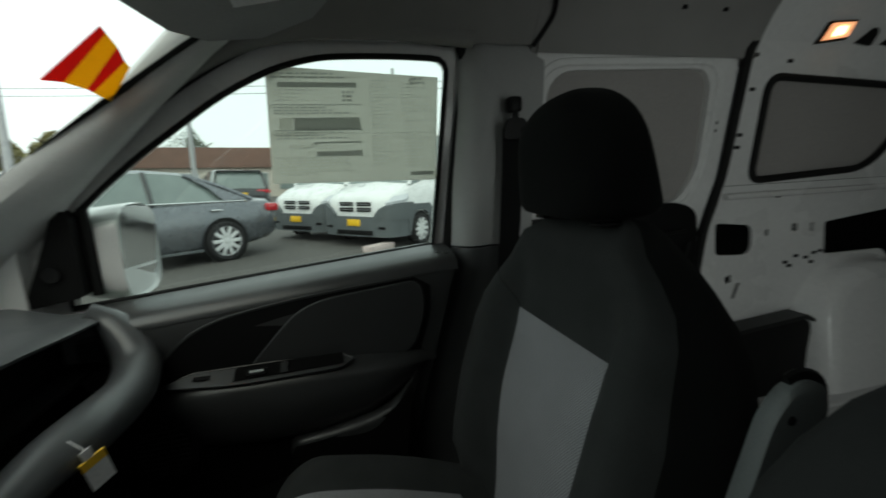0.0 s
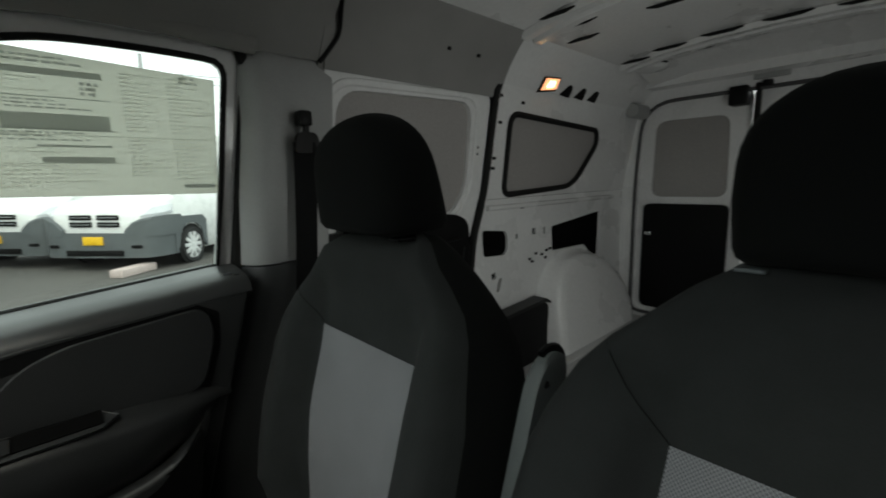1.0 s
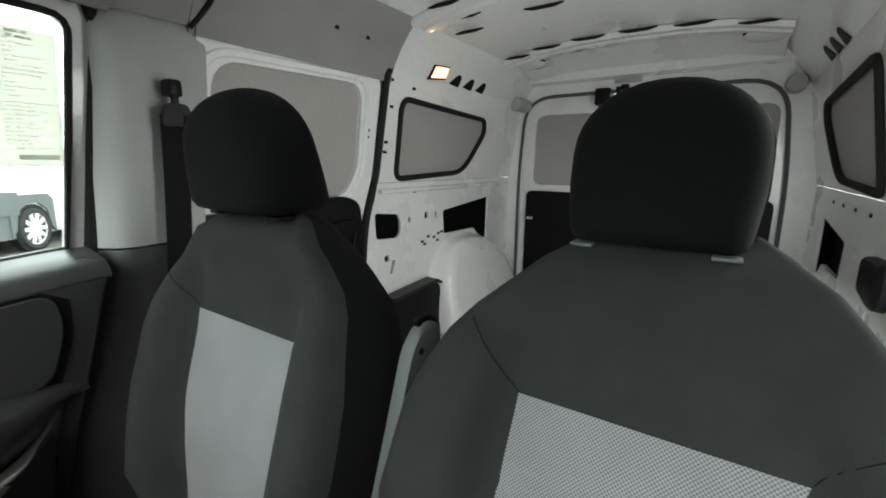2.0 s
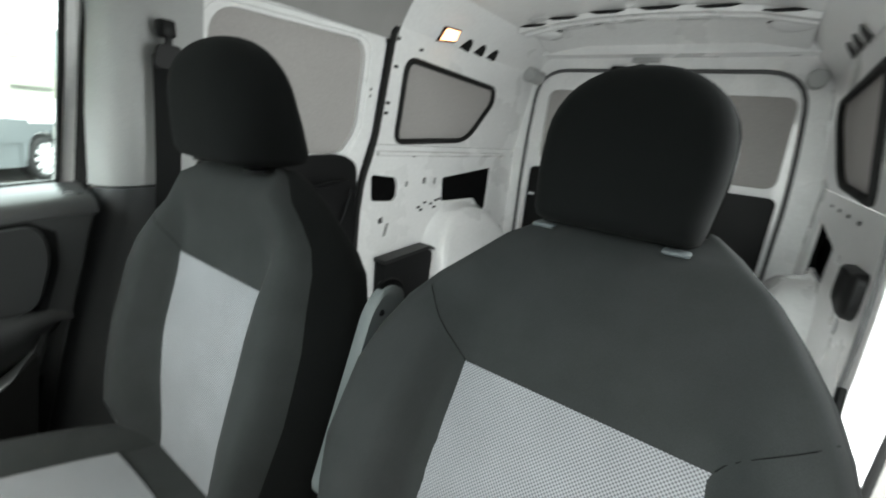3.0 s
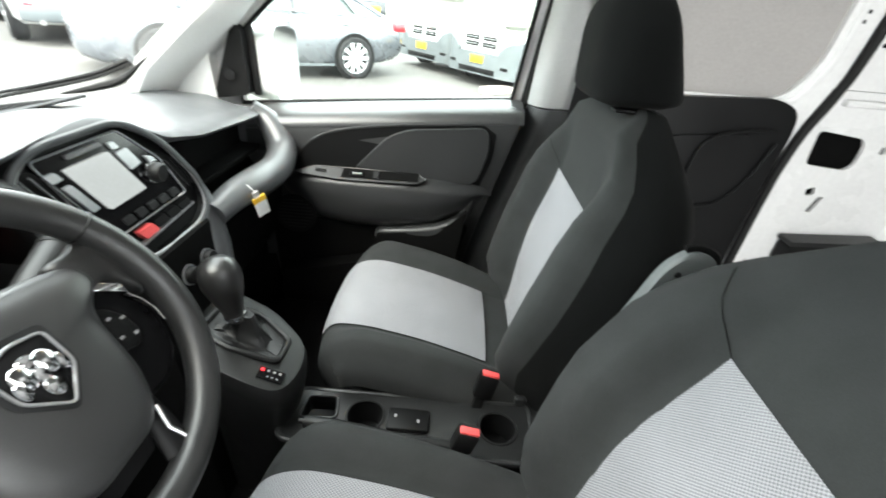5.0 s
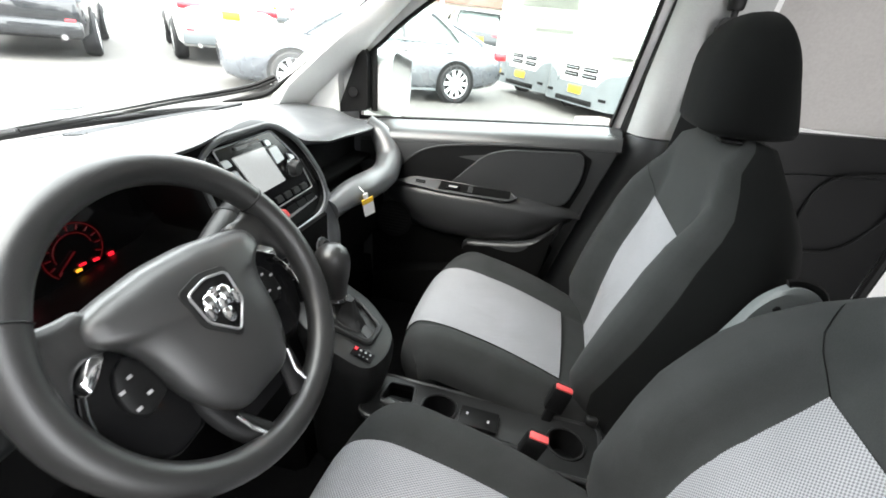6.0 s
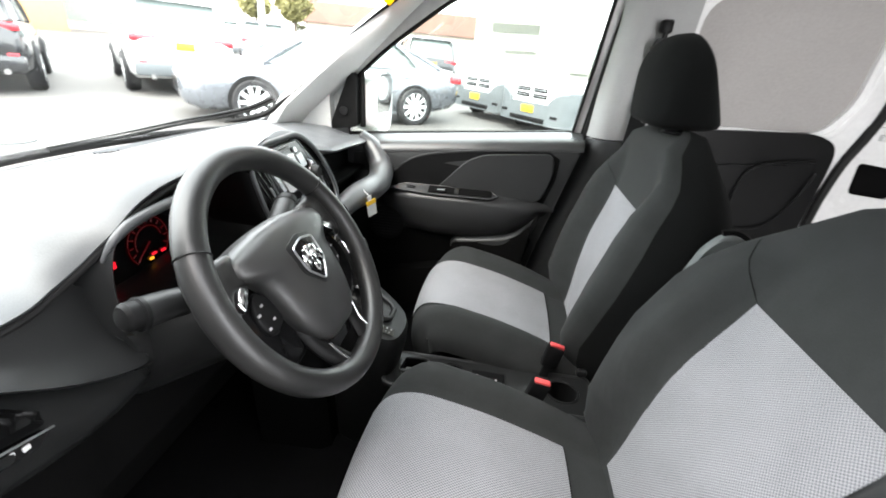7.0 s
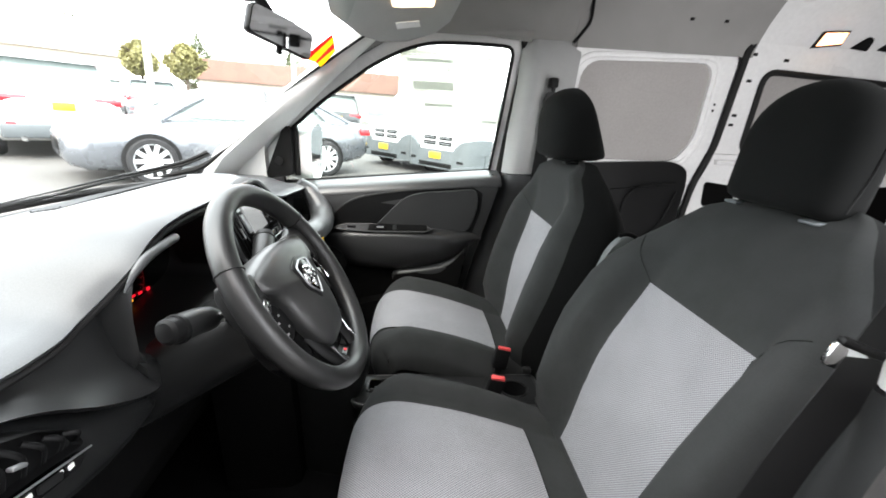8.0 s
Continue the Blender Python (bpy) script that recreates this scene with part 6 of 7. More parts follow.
shield = rounded([(-0.027, 0.028), (0.0, 0.034), (0.027, 0.028), (0.025, -0.007), (0.0, -0.034), (-0.025, -0.007)], 0.006, 3)
wpart("crest_rim", loft([[(x * f, y * f, h) for x, y in shield] for f, h in ((1.32, 0.014), (1.27, 0.0215), (1.1, 0.0225))]), DARK, "raised crest surround", hub)
bm = bmesh.new()
wpart("crest", loft([[(x * f, y * f, h) for x, y in shield] for f, h in ((1.08, 0.017), (1.08, 0.0235), (0.98, 0.0245))]), SHINY, "dark glossy shield", hub)
wpart("crest_edge", tube([(x * 1.04, y * 1.04, 0.0245) for x, y in shield], 0.0016, 6, closed=True), SATIN, "silver edge", hub)
for x, y, w, h in ((-0.011, 0.008, 0.009, 0.012), (0.011, 0.008, 0.009, 0.012), (0.0, -0.012, 0.007, 0.010), (0.0, 0.017, 0.009, 0.006), (-0.019, 0.0, 0.005, 0.009), (0.019, 0.0, 0.005, 0.009), (0.0, 0.002, 0.006, 0.008)):
    bm = lathe([(0.0, 0.0), (1.0, 0.0), (0.8, 0.8), (0.0, 1.0)], 14)
    wpart("crest_relief", moved(bm, Matrix.Translation((x, y, 0.0252)) @ Matrix.Diagonal((w, h, 0.003, 1))), CHROME, "bright relief", hub)
for s in (-1, 1):
    line = [(s * x, y) for x, y in rounded([(0.095, 0.073), (0.125, 0.072), (0.158, 0.084), (0.17, 0.04), (0.168, -0.005), (0.155, -0.012), (0.138, 0.02), (0.125, 0.029), (0.095, 0.024)], [0.01, 0.02, 0.006, 0.02, 0.006, 0.01, 0.016, 0.008, 0.01], 4)]
    wpart("spoke", loft([[(x, y, h - 40 * max(0, abs(x) - 0.14) * 0.002) for x, y in [(s * 0.142 + (x - s * 0.142) * f, 0.045 + (y - 0.045) * f) for x, y in line]] for f, h in ((0.7, -0.036), (0.95, -0.026), (0.99, -0.013), (0.95, -0.006), (0.85, -0.002), (0.6, 0.001))]), LEATHER, "dark padded spoke")
    line = [(s * x, y) for x, y in rounded([(0.085, 0.03), (0.118, 0.036), (0.14, 0.012), (0.156, -0.02), (0.154, -0.052), (0.138, -0.085), (0.105, -0.105), (0.065, -0.1), (0.065, -0.05)], 0.01, 3)]
    sp = wpart("switch_panel", loft([[(s * 0.11 + (x - s * 0.11) * f, -0.03 + (y + 0.03) * f, h) for x, y in line] for f, h in ((1.0, -0.045), (1.0, -0.024), (0.95, -0.019), (0.85, -0.0175))]), PIANO, "gloss black switch panel")
    acc = [(s * x, y) for x, y in rounded([(0.118, 0.033), (0.107, 0.027), (0.124, 0.012), (0.137, 0.002), (0.139, 0.016)], 0.003, 3)]
    wpart("accent", loft([[(s * 0.125 + (x - s * 0.125) * f, 0.013 + (y - 0.013) * f, h) for x, y in acc] for f, h in ((1.0, -0.022), (1.0, -0.003), (0.8, 0.0))]), CHROME, "silver accent", sp)
    wpart("accent_line", tube([(s * x, y, -0.008) for x, y in ((0.138, 0.004), (0.146, -0.012), (0.150, -0.03), (0.148, -0.048))], 0.0011, 5), CHROME, "thin silver line", sp)
    pod = [(s * x, y) for x, y in rounded([(0.092, 0.014), (0.109, 0.005), (0.119, -0.014), (0.12, -0.036), (0.107, -0.05), (0.08, -0.04), (0.08, -0.004)], 0.007, 3)]
    wpart("switch_pod", loft([[(s * 0.088 + (x - s * 0.088) * f, -0.025 + (y + 0.025) * f, h) for x, y in pod] for f, h in ((1.0, -0.02), (1.0, -0.0125), (0.93, -0.0105), (0.6, -0.010))]), BLACK, "dark switch pod", sp)
    for x, y in ((0.101, -0.006), (0.114, -0.014), (0.096, -0.03), (0.112, -0.036)):
        wpart("switch_mark", box(s * x - 0.0026, s * x + 0.0026, y - 0.0016, y + 0.0016, -0.0112, -0.0096), DIMMARK, "pale switch mark", sp)
    leg = smooth_path([(s * 0.052, -0.058, -0.02), (s * 0.056, -0.09, -0.016), (s * 0.05, -0.125, -0.010), (s * 0.036, -0.158, -0.004)], 5)
    wpart("lower_spoke", tube(leg, 0.016, 10, flat=0.6), BLACK, "black lower spoke")
trim = [(-0.052, -0.11, 0.002), (-0.046, -0.135, 0.002), (-0.036, -0.161, 0.006), (0.036, -0.164, 0.006), (0.05, -0.157, 0.005), (0.046, -0.128, 0.002), (0.056, -0.102, 0.0)]
pts = []
for a, b in zip(trim, trim[1:]):
    pts += [Vector(a).lerp(Vector(b), t / 4) for t in range(4)]
wpart("lower_trim", tube(pts + [Vector(trim[-1])], 0.0025, 8, flat=0.8), CHROME, "bright V-shaped trim")
wpart("centre_web", loft([[(x, y, h) for x, y in rounded([(-0.05, -0.07), (0.05, -0.07), (0.034, -0.135), (-0.034, -0.135)], 0.01)] for h in (-0.03, -0.012)]), PIANO, "gloss black web between the lower spokes")
col = thing("steering_column", HUB - Vector((0.1, 0, 0.08)), "black steering column shroud with two stalks", "steering column")
part("shroud", moved(loft([[(w * sgnpow(math.cos(q), 0.7), h * sgnpow(math.sin(q), 0.7) - 0.012, z) for q in (2 * math.pi * j / 24 for j in range(24))] for w, h, z in ((0.08, 0.06, -0.36), (0.086, 0.062, -0.2), (0.1, 0.06, -0.1), (0.096, 0.056, -0.06), (0.07, 0.045, -0.045))]), AX), KNEE, col, "dark shroud", 60)
for s, tip in ((-1, Vector((-0.842, -0.176, 1.079))), (1, Vector((-0.842, 0.175, 1.10)))):
    base = Vector((-0.81, -0.015 + s * 0.06, 1.055))
    line = smooth_path([base, base.lerp(tip, 0.35) + Vector((0, 0, 0.002)), base.lerp(tip, 0.7) + Vector((0, 0, 0.003)), tip], 6)
    st_ = part("stalk", tube(line, [0.0085 + 0.0115 * smoothstep(4, 9, k) + 0.001 * smoothstep(12, 18, k) for k in range(19)], 16, flat=0.9), DARK, col, "dark control stalk", 60)
    way = (tip - base).normalized()
    part("stalk_tip", tube([tip - way * 0.004, tip + way * 0.001, tip + way * 0.002, tip + way * 0.014, tip + way * 0.018], [0.0225, 0.0225, 0.0195, 0.019, 0.014], 16, flat=0.9), BLACK, st_, "black ribbed stalk end")
    for k in range(5):
        p = base.lerp(tip, 0.42 + 0.06 * (k % 3)) + Vector((0.0155, 0, 0.009 - 0.011 * (k // 3)))
        part("stalk_mark", box(p.x - 0.0022, p.x + 0.0022, p.y - 0.0022, p.y + 0.0022, p.z - 0.0022, p.z + 0.0022, 0.001), DIMMARK, st_, "white mark")

# ---- tunnel console ----
con = thing("centre_console", (-0.5, 0.36, FLOOR), "grey-black tunnel console with cup holders and shifter", "console")
pod_line = [(-0.93, 0.47), (-0.86, 0.53), (-0.75, 0.51), (-0.655, 0.44), (-0.645, 0.36), (-0.665, 0.295), (-0.76, 0.30), (-0.86, 0.335)]
def pod_z(x):
    return 0.735 - 0.33 * (x + 0.7)


rl = rounded(pod_line, 0.04, 4)
pod = part("shifter_pod", loft([[(-0.77 + (x + 0.77) * f, 0.405 + (y - 0.405) * f, (pod_z(x) + dz) if dz > -0.2 else FLOOR) for x, y in rl] for f, dz in ((0.8, -0.5), (0.86, -0.12), (1.0, -0.05), (1.02, -0.02), (0.98, 0.0), (0.9, 0.004))]), DARK, con, "dark rounded shifter pod", 45)
bez = rounded([(-0.85, 0.385), (-0.845, 0.478), (-0.76, 0.472), (-0.69, 0.43), (-0.69, 0.365), (-0.79, 0.36)], 0.016, 4)
part("boot_frame", tube([(x, y, pod_z(x) + 0.008) for x, y in bez], 0.007, 8, closed=True), DARK, pod, "dark boot frame")
rings = []
for k in range(13):
    t = k / 12
    f = 1 - 0.76 * t ** 0.55
    fold = 0.07 * math.sin(t * 17) * (1 - 0.5 * t)
    rings.append([(-0.768 + (x + 0.768) * f * (1 + fold * (0.6 + 0.6 * math.sin(1.3 * i)) + 0.05 * math.sin(5 * t + 2.1 * i)), 0.413 + (y - 0.413) * f * (1 + fold * (0.6 + 0.6 * math.cos(1.7 * i)) + 0.05 * math.cos(6 * t + 1.7 * i)), pod_z(x) * (1 - t) + 0.815 * t - 0.016 * math.sin(math.pi * t) + 0.006 * math.sin(3 * i + 8 * t) * (1 - t)) for i, (x, y) in enumerate(bez)])
part("shift_boot", loft(rings), DARK, pod, "creased black leather boot", 70)
knob_m = Matrix.Translation((-0.782, 0.405, 0.806)) @ Matrix.Rotation(radians(-8), 4, "Y") @ Matrix.Diagonal((1.28, 1.28, 1.08, 1))
part("shift_knob", moved(lathe([(0.0, 0.0), (0.014, 0.0), (0.0155, 0.018), (0.019, 0.038), (0.0255, 0.062), (0.030, 0.085), (0.0305, 0.102), (0.027, 0.118), (0.019, 0.129), (0.009, 0.134), (0.0, 0.135)], 24), knob_m), LEATHER, pod, "black shifter knob", 70)
part("knob_collar", moved(lathe([(0.0, 0.0), (0.0165, 0.0), (0.0165, 0.008), (0.0, 0.008)], 20), knob_m @ Matrix.Translation((0, 0, 0.006))), CHROME, pod, "bright collar")
def on_pod(x0, x1, y0, y1, off):
    return loft([[(x, y, pod_z(x) + o) for x, y in ((x0, y0), (x1, y0), (x1, y1), (x0, y1))] for o in (off, off + 0.002)])
part("gear_plate", on_pod(-0.715, -0.668, 0.318, 0.345, 0.003), SHINY, pod, "gloss gear display")
part("gear_mark", on_pod(-0.712, -0.706, 0.334, 0.341, 0.0055), GLOW, pod, "red lit gear mark")
for k in range(3):
    part("gear_mark", on_pod(-0.70 + 0.011 * k, -0.696 + 0.011 * k, 0.3355, 0.3395, 0.0055), DIMMARK, pod, "pale gear mark")
    part("gear_mark", on_pod(-0.697 + 0.009 * k, -0.6945 + 0.009 * k, 0.323, 0.325, 0.0055), DIMMARK, pod, "pale gear mark")
top = rounded([(-0.69, 0.30), (-0.675, 0.425), (-0.15, 0.43), (-0.15, 0.285), (-0.6, 0.28)], 0.02, 4)
tray_hole = rounded([(-0.655, 0.345), (-0.65, 0.405), (-0.585, 0.408), (-0.575, 0.35)], 0.012, 3)
cup = [(-0.515 + 0.041 * math.cos(q), 0.365 + 0.041 * math.sin(q)) for q in (2 * math.pi * j / 28 for j in range(28))]
cup2 = [(-0.225 + 0.041 * math.cos(q), 0.362 + 0.041 * math.sin(q)) for q in (2 * math.pi * j / 28 for j in range(28))]
def con_z(x):
    return 0.60 + 0.0 * x
part("console_top", plate(top, lambda x, y, d: (x, y, con_z(x) - d), 0.02, [tray_hole, cup, cup2]), KNEE, con, "dark grey console top", 30)
part("console_body", loft([[(x, 0.36 + (y - 0.36) * f, z) for x, y in top] for z, f in ((FLOOR, 0.9), (0.53, 0.98))]), BLACK, con, "dark console sides", 40)
for c, cx_ in ((cup, -0.515), (cup2, -0.225)):
    cy_ = sum(p[1] for p in c) / len(c)
    part("cup_ring", tube([(x, y, 0.601) for x, y in c], 0.0035, 6, closed=True), DARK, con, "dark cup holder rim")
    part("cup_wall", loft([[(cx_ + (x - cx_) * f, cy_ + (y - cy_) * f, z) for x, y in c] for f, z in ((1.0, 0.598), (0.9, 0.535))], caps=False), BLACK, con, "dark cup well")
part("tray_rim", tube([(x, y, 0.601) for x, y in tray_hole], 0.0035, 6, closed=True), DOORTRIM, con, "raised tray rim")
part("console_rim", tube([(x, y, 0.597) for x, y in top], 0.006, 8, closed=True), DOORTRIM, con, "rounded console edge")
part("tray_well", loft([[(x, y, z) for x, y in tray_hole] for z in (0.598, 0.555)], caps=False), BLACK, con, "dark tray well")
part("switch_block", box(-0.465, -0.375, 0.33, 0.385, 0.598, 0.612, 0.005), BLACK, con, "black switch block")
for x, y in ((-0.448, 0.362), (-0.398, 0.352)):
    part("switch_mark", box(x - 0.0025, x + 0.0025, y - 0.0035, y + 0.0035, 0.6115, 0.6128), DIMMARK, con, "white switch mark")
hb = thing("handbrake", (-0.4, 0.31, 0.60), "dark handbrake lever lying on the console", "handbrake")
part("lever", tube(smooth_path([(-0.63, 0.318, 0.625), (-0.55, 0.314, 0.622), (-0.45, 0.31, 0.612), (-0.32, 0.31, 0.60)], 5), [0.013] * 8 + [0.012, 0.011] + [0.010] * 6, 10), DARK, hb, "dark grip")
part("button", tube([(-0.642, 0.319, 0.6255), (-0.63, 0.318, 0.625)], 0.006, 8), DARK, hb, "dark button")

for (x, y, z), lean in (((-0.296, 0.278, 0.695), 6), ((-0.249, 0.423, 0.698), -4)):
    b = thing("belt_buckle", (x, y, 0.6), "black seat belt buckle with red push button between the seats", "buckle", "belt buckles")
    m = Matrix.Translation((x, y, z)) @ Matrix.Rotation(radians(lean), 4, "X") @ Matrix.Rotation(radians(12), 4, "Y")
    part("housing", moved(box(-0.022, 0.022, -0.014, 0.014, -0.065, 0.0, 0.006), m), BLACK, b, "black housing")
    part("push_button", moved(box(-0.019, 0.019, -0.011, 0.004, -0.002, 0.006, 0.003), m), RED, b, "red push button")
    part("slot", moved(box(-0.018, 0.018, 0.005, 0.0115, -0.002, 0.002), m), RUBBER, b, "dark slot")
    part("stem", moved(box(-0.012, 0.012, -0.006, 0.006, -0.16, -0.06, 0.004), m), BLACK, b, "black stem")

# folded armrest on the driver's seat
ar = thing("folding_armrest", (-0.12, 0.356, 0.75), "grey vinyl armrest folded upright beside the driver's backrest", "armrest")
ang = radians(27)
line = rounded([(0.008, -0.02), (-0.036, 0.30), (-0.02, 0.345), (0.03, 0.35), (0.048, 0.30), (0.034, -0.02)], [0.015, 0.03, 0.03, 0.03, 0.03, 0.015], 5)
def arm_pt(a, h, y):
    return (-0.115 + h * math.sin(ang) + a * math.cos(ang), y, 0.768 + h * math.cos(ang) - a * math.sin(ang))
VINYL = mat("grey_vinyl", (0.105, 0.115, 0.115), 0.6, fine=500, bump=0.2, dist=0.0006)
part("side", loft([[arm_pt(a * f, 0.15 + (h - 0.15) * f, y) for a, h in line] for y, f in ((0.344, 0.96), (0.348, 1.0), (0.364, 1.0), (0.368, 0.96))]), VINYL, ar, "grey vinyl side", 40)
part("edge_cap", tube([arm_pt(a * 1.04, 0.15 + (h - 0.15) * 1.012, 0.358) for a, h in line[13:32]], 0.010, 8, flat=0.55, up=(0, 1, 0)), BLACK, ar, "black edge pad")
part("screw", moved(lathe([(0.0, 0.0), (0.006, 0.0), (0.0045, 0.002), (0.0, 0.002)], 14), Matrix.Translation(Vector(arm_pt(-0.012, 0.296, 0.344))) @ Matrix.Rotation(radians(90), 4, "X")), BLACK, ar, "dark screw")

# ---- overhead ----
mir = thing("rear_view_mirror", (-0.84, 0.39, 1.52), "dark rear-view mirror hanging from the windscreen", "mirror")
mm = look((-0.84, 0.39, 1.524), (-0.354, 0.042, 1.50)) @ Matrix.Rotation(radians(13), 4, "Z") @ Matrix.Scale(0.87, 4)
line = rounded([(-0.1, -0.036), (0.1, -0.036), (0.098, 0.034), (0.0, 0.038), (-0.098, 0.034)], 0.014, 4)
part("shell", moved(loft([[(x * f, y * f, z) for x, y in line] for f, z in ((0.75, 0.035), (0.98, 0.018), (1.0, 0.0), (0.97, -0.004))]), mm), BLACK, mir, "black shell", 50)
part("mirror_glass", moved(loft([[(x * 0.95, y * 0.93, z) for x, y in line] for z in (-0.003, -0.0055)]), mm), MIRROR, mir, "mirror glass")
part("dip_tab", moved(box(-0.008, 0.008, -0.055, -0.034, -0.002, 0.008, 0.003), mm), BLACK, mir, "black dipping tab")
part("stem", tube([mm @ Vector((0, 0.01, 0.02)), (-0.88, 0.375, 1.585), (-0.905, 0.37, 1.61)], 0.013, 8), BLACK, mir, "black stem")
part("sensor_pod", box(-0.93, -0.885, 0.33, 0.40, 1.58, 1.625, 0.015), BLACK, mir, "dark sensor pod")

vis = thing("sun_visor", (-0.65, 0.9, 1.65), "light grey sun visor with a small white label, folded up", "sun visor")
corner = [(-0.82, 0.88, 1.665), (-0.73, 0.94, 1.612), (-0.665, 0.94, 1.596), (-0.57, 0.92, 1.598), (-0.475, 0.875, 1.622), (-0.43, 0.82, 1.65), (-0.38, 0.60, 1.735), (-0.80, 0.60, 1.735)]
part("blade", loft([[(x, y, z + dz) for x, y, z in corner] for dz in (0.0, 0.02)]), GREYTRIM, vis, "grey padded blade", 50)
part("label", loft([[(x, y, z - 0.004 - o) for x, y, z in ((-0.60, 0.845, 1.628), (-0.525, 0.825, 1.636), (-0.53, 0.795, 1.647), (-0.605, 0.815, 1.640))] for o in (0.0, 0.002)]), WHITEMARK, vis, "white printed label")
dl = thing("dome_lamp", (-0.62, 0.72, 1.70), "lit front dome lamp with warm lens", "lamp")
part("body", box(-0.68, -0.44, 0.56, 0.80, 1.69, 1.725, 0.012), GREYTRIM, dl, "grey body")
part("lens", box(-0.615, -0.485, 0.70, 0.79, 1.672, 1.692, 0.008), DOMELENS, dl, "glowing warm lens")


def on_screen(t, s, off=0.0):
    return Vector((-1.66 + 0.93 * t + 0.16 * s * s * (1 - 0.4 * t) + 0.62 * off, 0.375 + s * (0.78 - 0.06 * t), 1.05 + 0.66 * t + 0.03 * math.sin(math.pi * t) - 0.02 * s * s - 0.78 * off))


wsn = thing("windscreen_sticker", on_screen(0.75, 0.8), "red and yellow sticker in the windscreen's corner", "sticker")
upper_pts = [(0.84, 0.719), (0.834, 0.745), (0.82, 0.805), (0.80, 0.862), (0.792, 0.893)]
lower_pts = [(0.706, 0.753), (0.715, 0.80), (0.715, 0.868), (0.712, 0.89), (0.703, 0.959)]
for k, film in enumerate((REDFILM, YELLOWFILM, REDFILM, YELLOWFILM)):
    part("red_band" if k % 2 == 0 else "yellow_band", loft([[on_screen(t, s, o) for t, s in (upper_pts[k], upper_pts[k + 1], lower_pts[k + 1], lower_pts[k])] for o in (0.006, 0.008)]), film, wsn, "red film" if k % 2 == 0 else "yellow film")


# ---- outside: the lot slopes gently up towards the van's front ----
LOT = Matrix.Translation((0, 0, 0.08)) @ Matrix.Rotation(radians(1.7), 4, "Y")
bm = bmesh.new()
bmesh.ops.create_grid(bm, x_segments=40, y_segments=40, size=400, matrix=LOT)
structure("ground", bm, ASPHALT, "worn grey asphalt of the car lot", "ground")


def spot(x, y, heading):
    """Where a vehicle stands: the middle of its nose, and the direction it faces in degrees from +x."""
    return LOT @ Matrix.Translation((x, y, 0)) @ Matrix.Rotation(radians(heading + 180), 4, "Z")


def local(name, bm, material, parent, m, label="", smooth=35):
    return part(name, moved(bm, m), material, parent, label, smooth)


def wheel_part(parent, m, x, y, radius, width, spokes, side):
    """A road wheel; x back from the nose, y to the left of it."""
    w = m @ Matrix.Translation((x, y, radius)) @ Matrix.Rotation(radians(-90 * side), 4, "X")
    ob = local("wheel", lathe([(radius * 0.745, -width * 0.5), (radius * 0.92, -width * 0.5), (radius, -width * 0.3), (radius, width * 0.3), (radius * 0.92, width * 0.5), (radius * 0.745, width * 0.5), (radius * 0.715, width * 0.3), (radius * 0.715, -width * 0.5)], 28), TYRE, parent, w, "black tyre")
    local("rim", lathe([(0.0, width * 0.1), (radius * 0.69, width * 0.1), (radius * 0.69, width * 0.42), (radius * 0.755, width * 0.47), (radius * 0.765, width * 0.2), (0.0, width * 0.05)], 28), POLE, ob, w, "grey rim barrel")
    for k in range(spokes):
        a = 2 * math.pi * k / spokes
        local("spoke", moved(box(radius * 0.05, radius * 0.735, -radius * 0.09, radius * 0.09, width * 0.3, width * 0.46, 0.008), Matrix.Rotation(a, 4, "Z")), ALLOY, ob, w, "bright alloy spoke")
    local("hub_cap", lathe([(0.0, width * 0.3), (radius * 0.17, width * 0.3), (radius * 0.15, width * 0.5), (0.0, width * 0.52)], 16), ALLOY, ob, w, "bright hub cap")


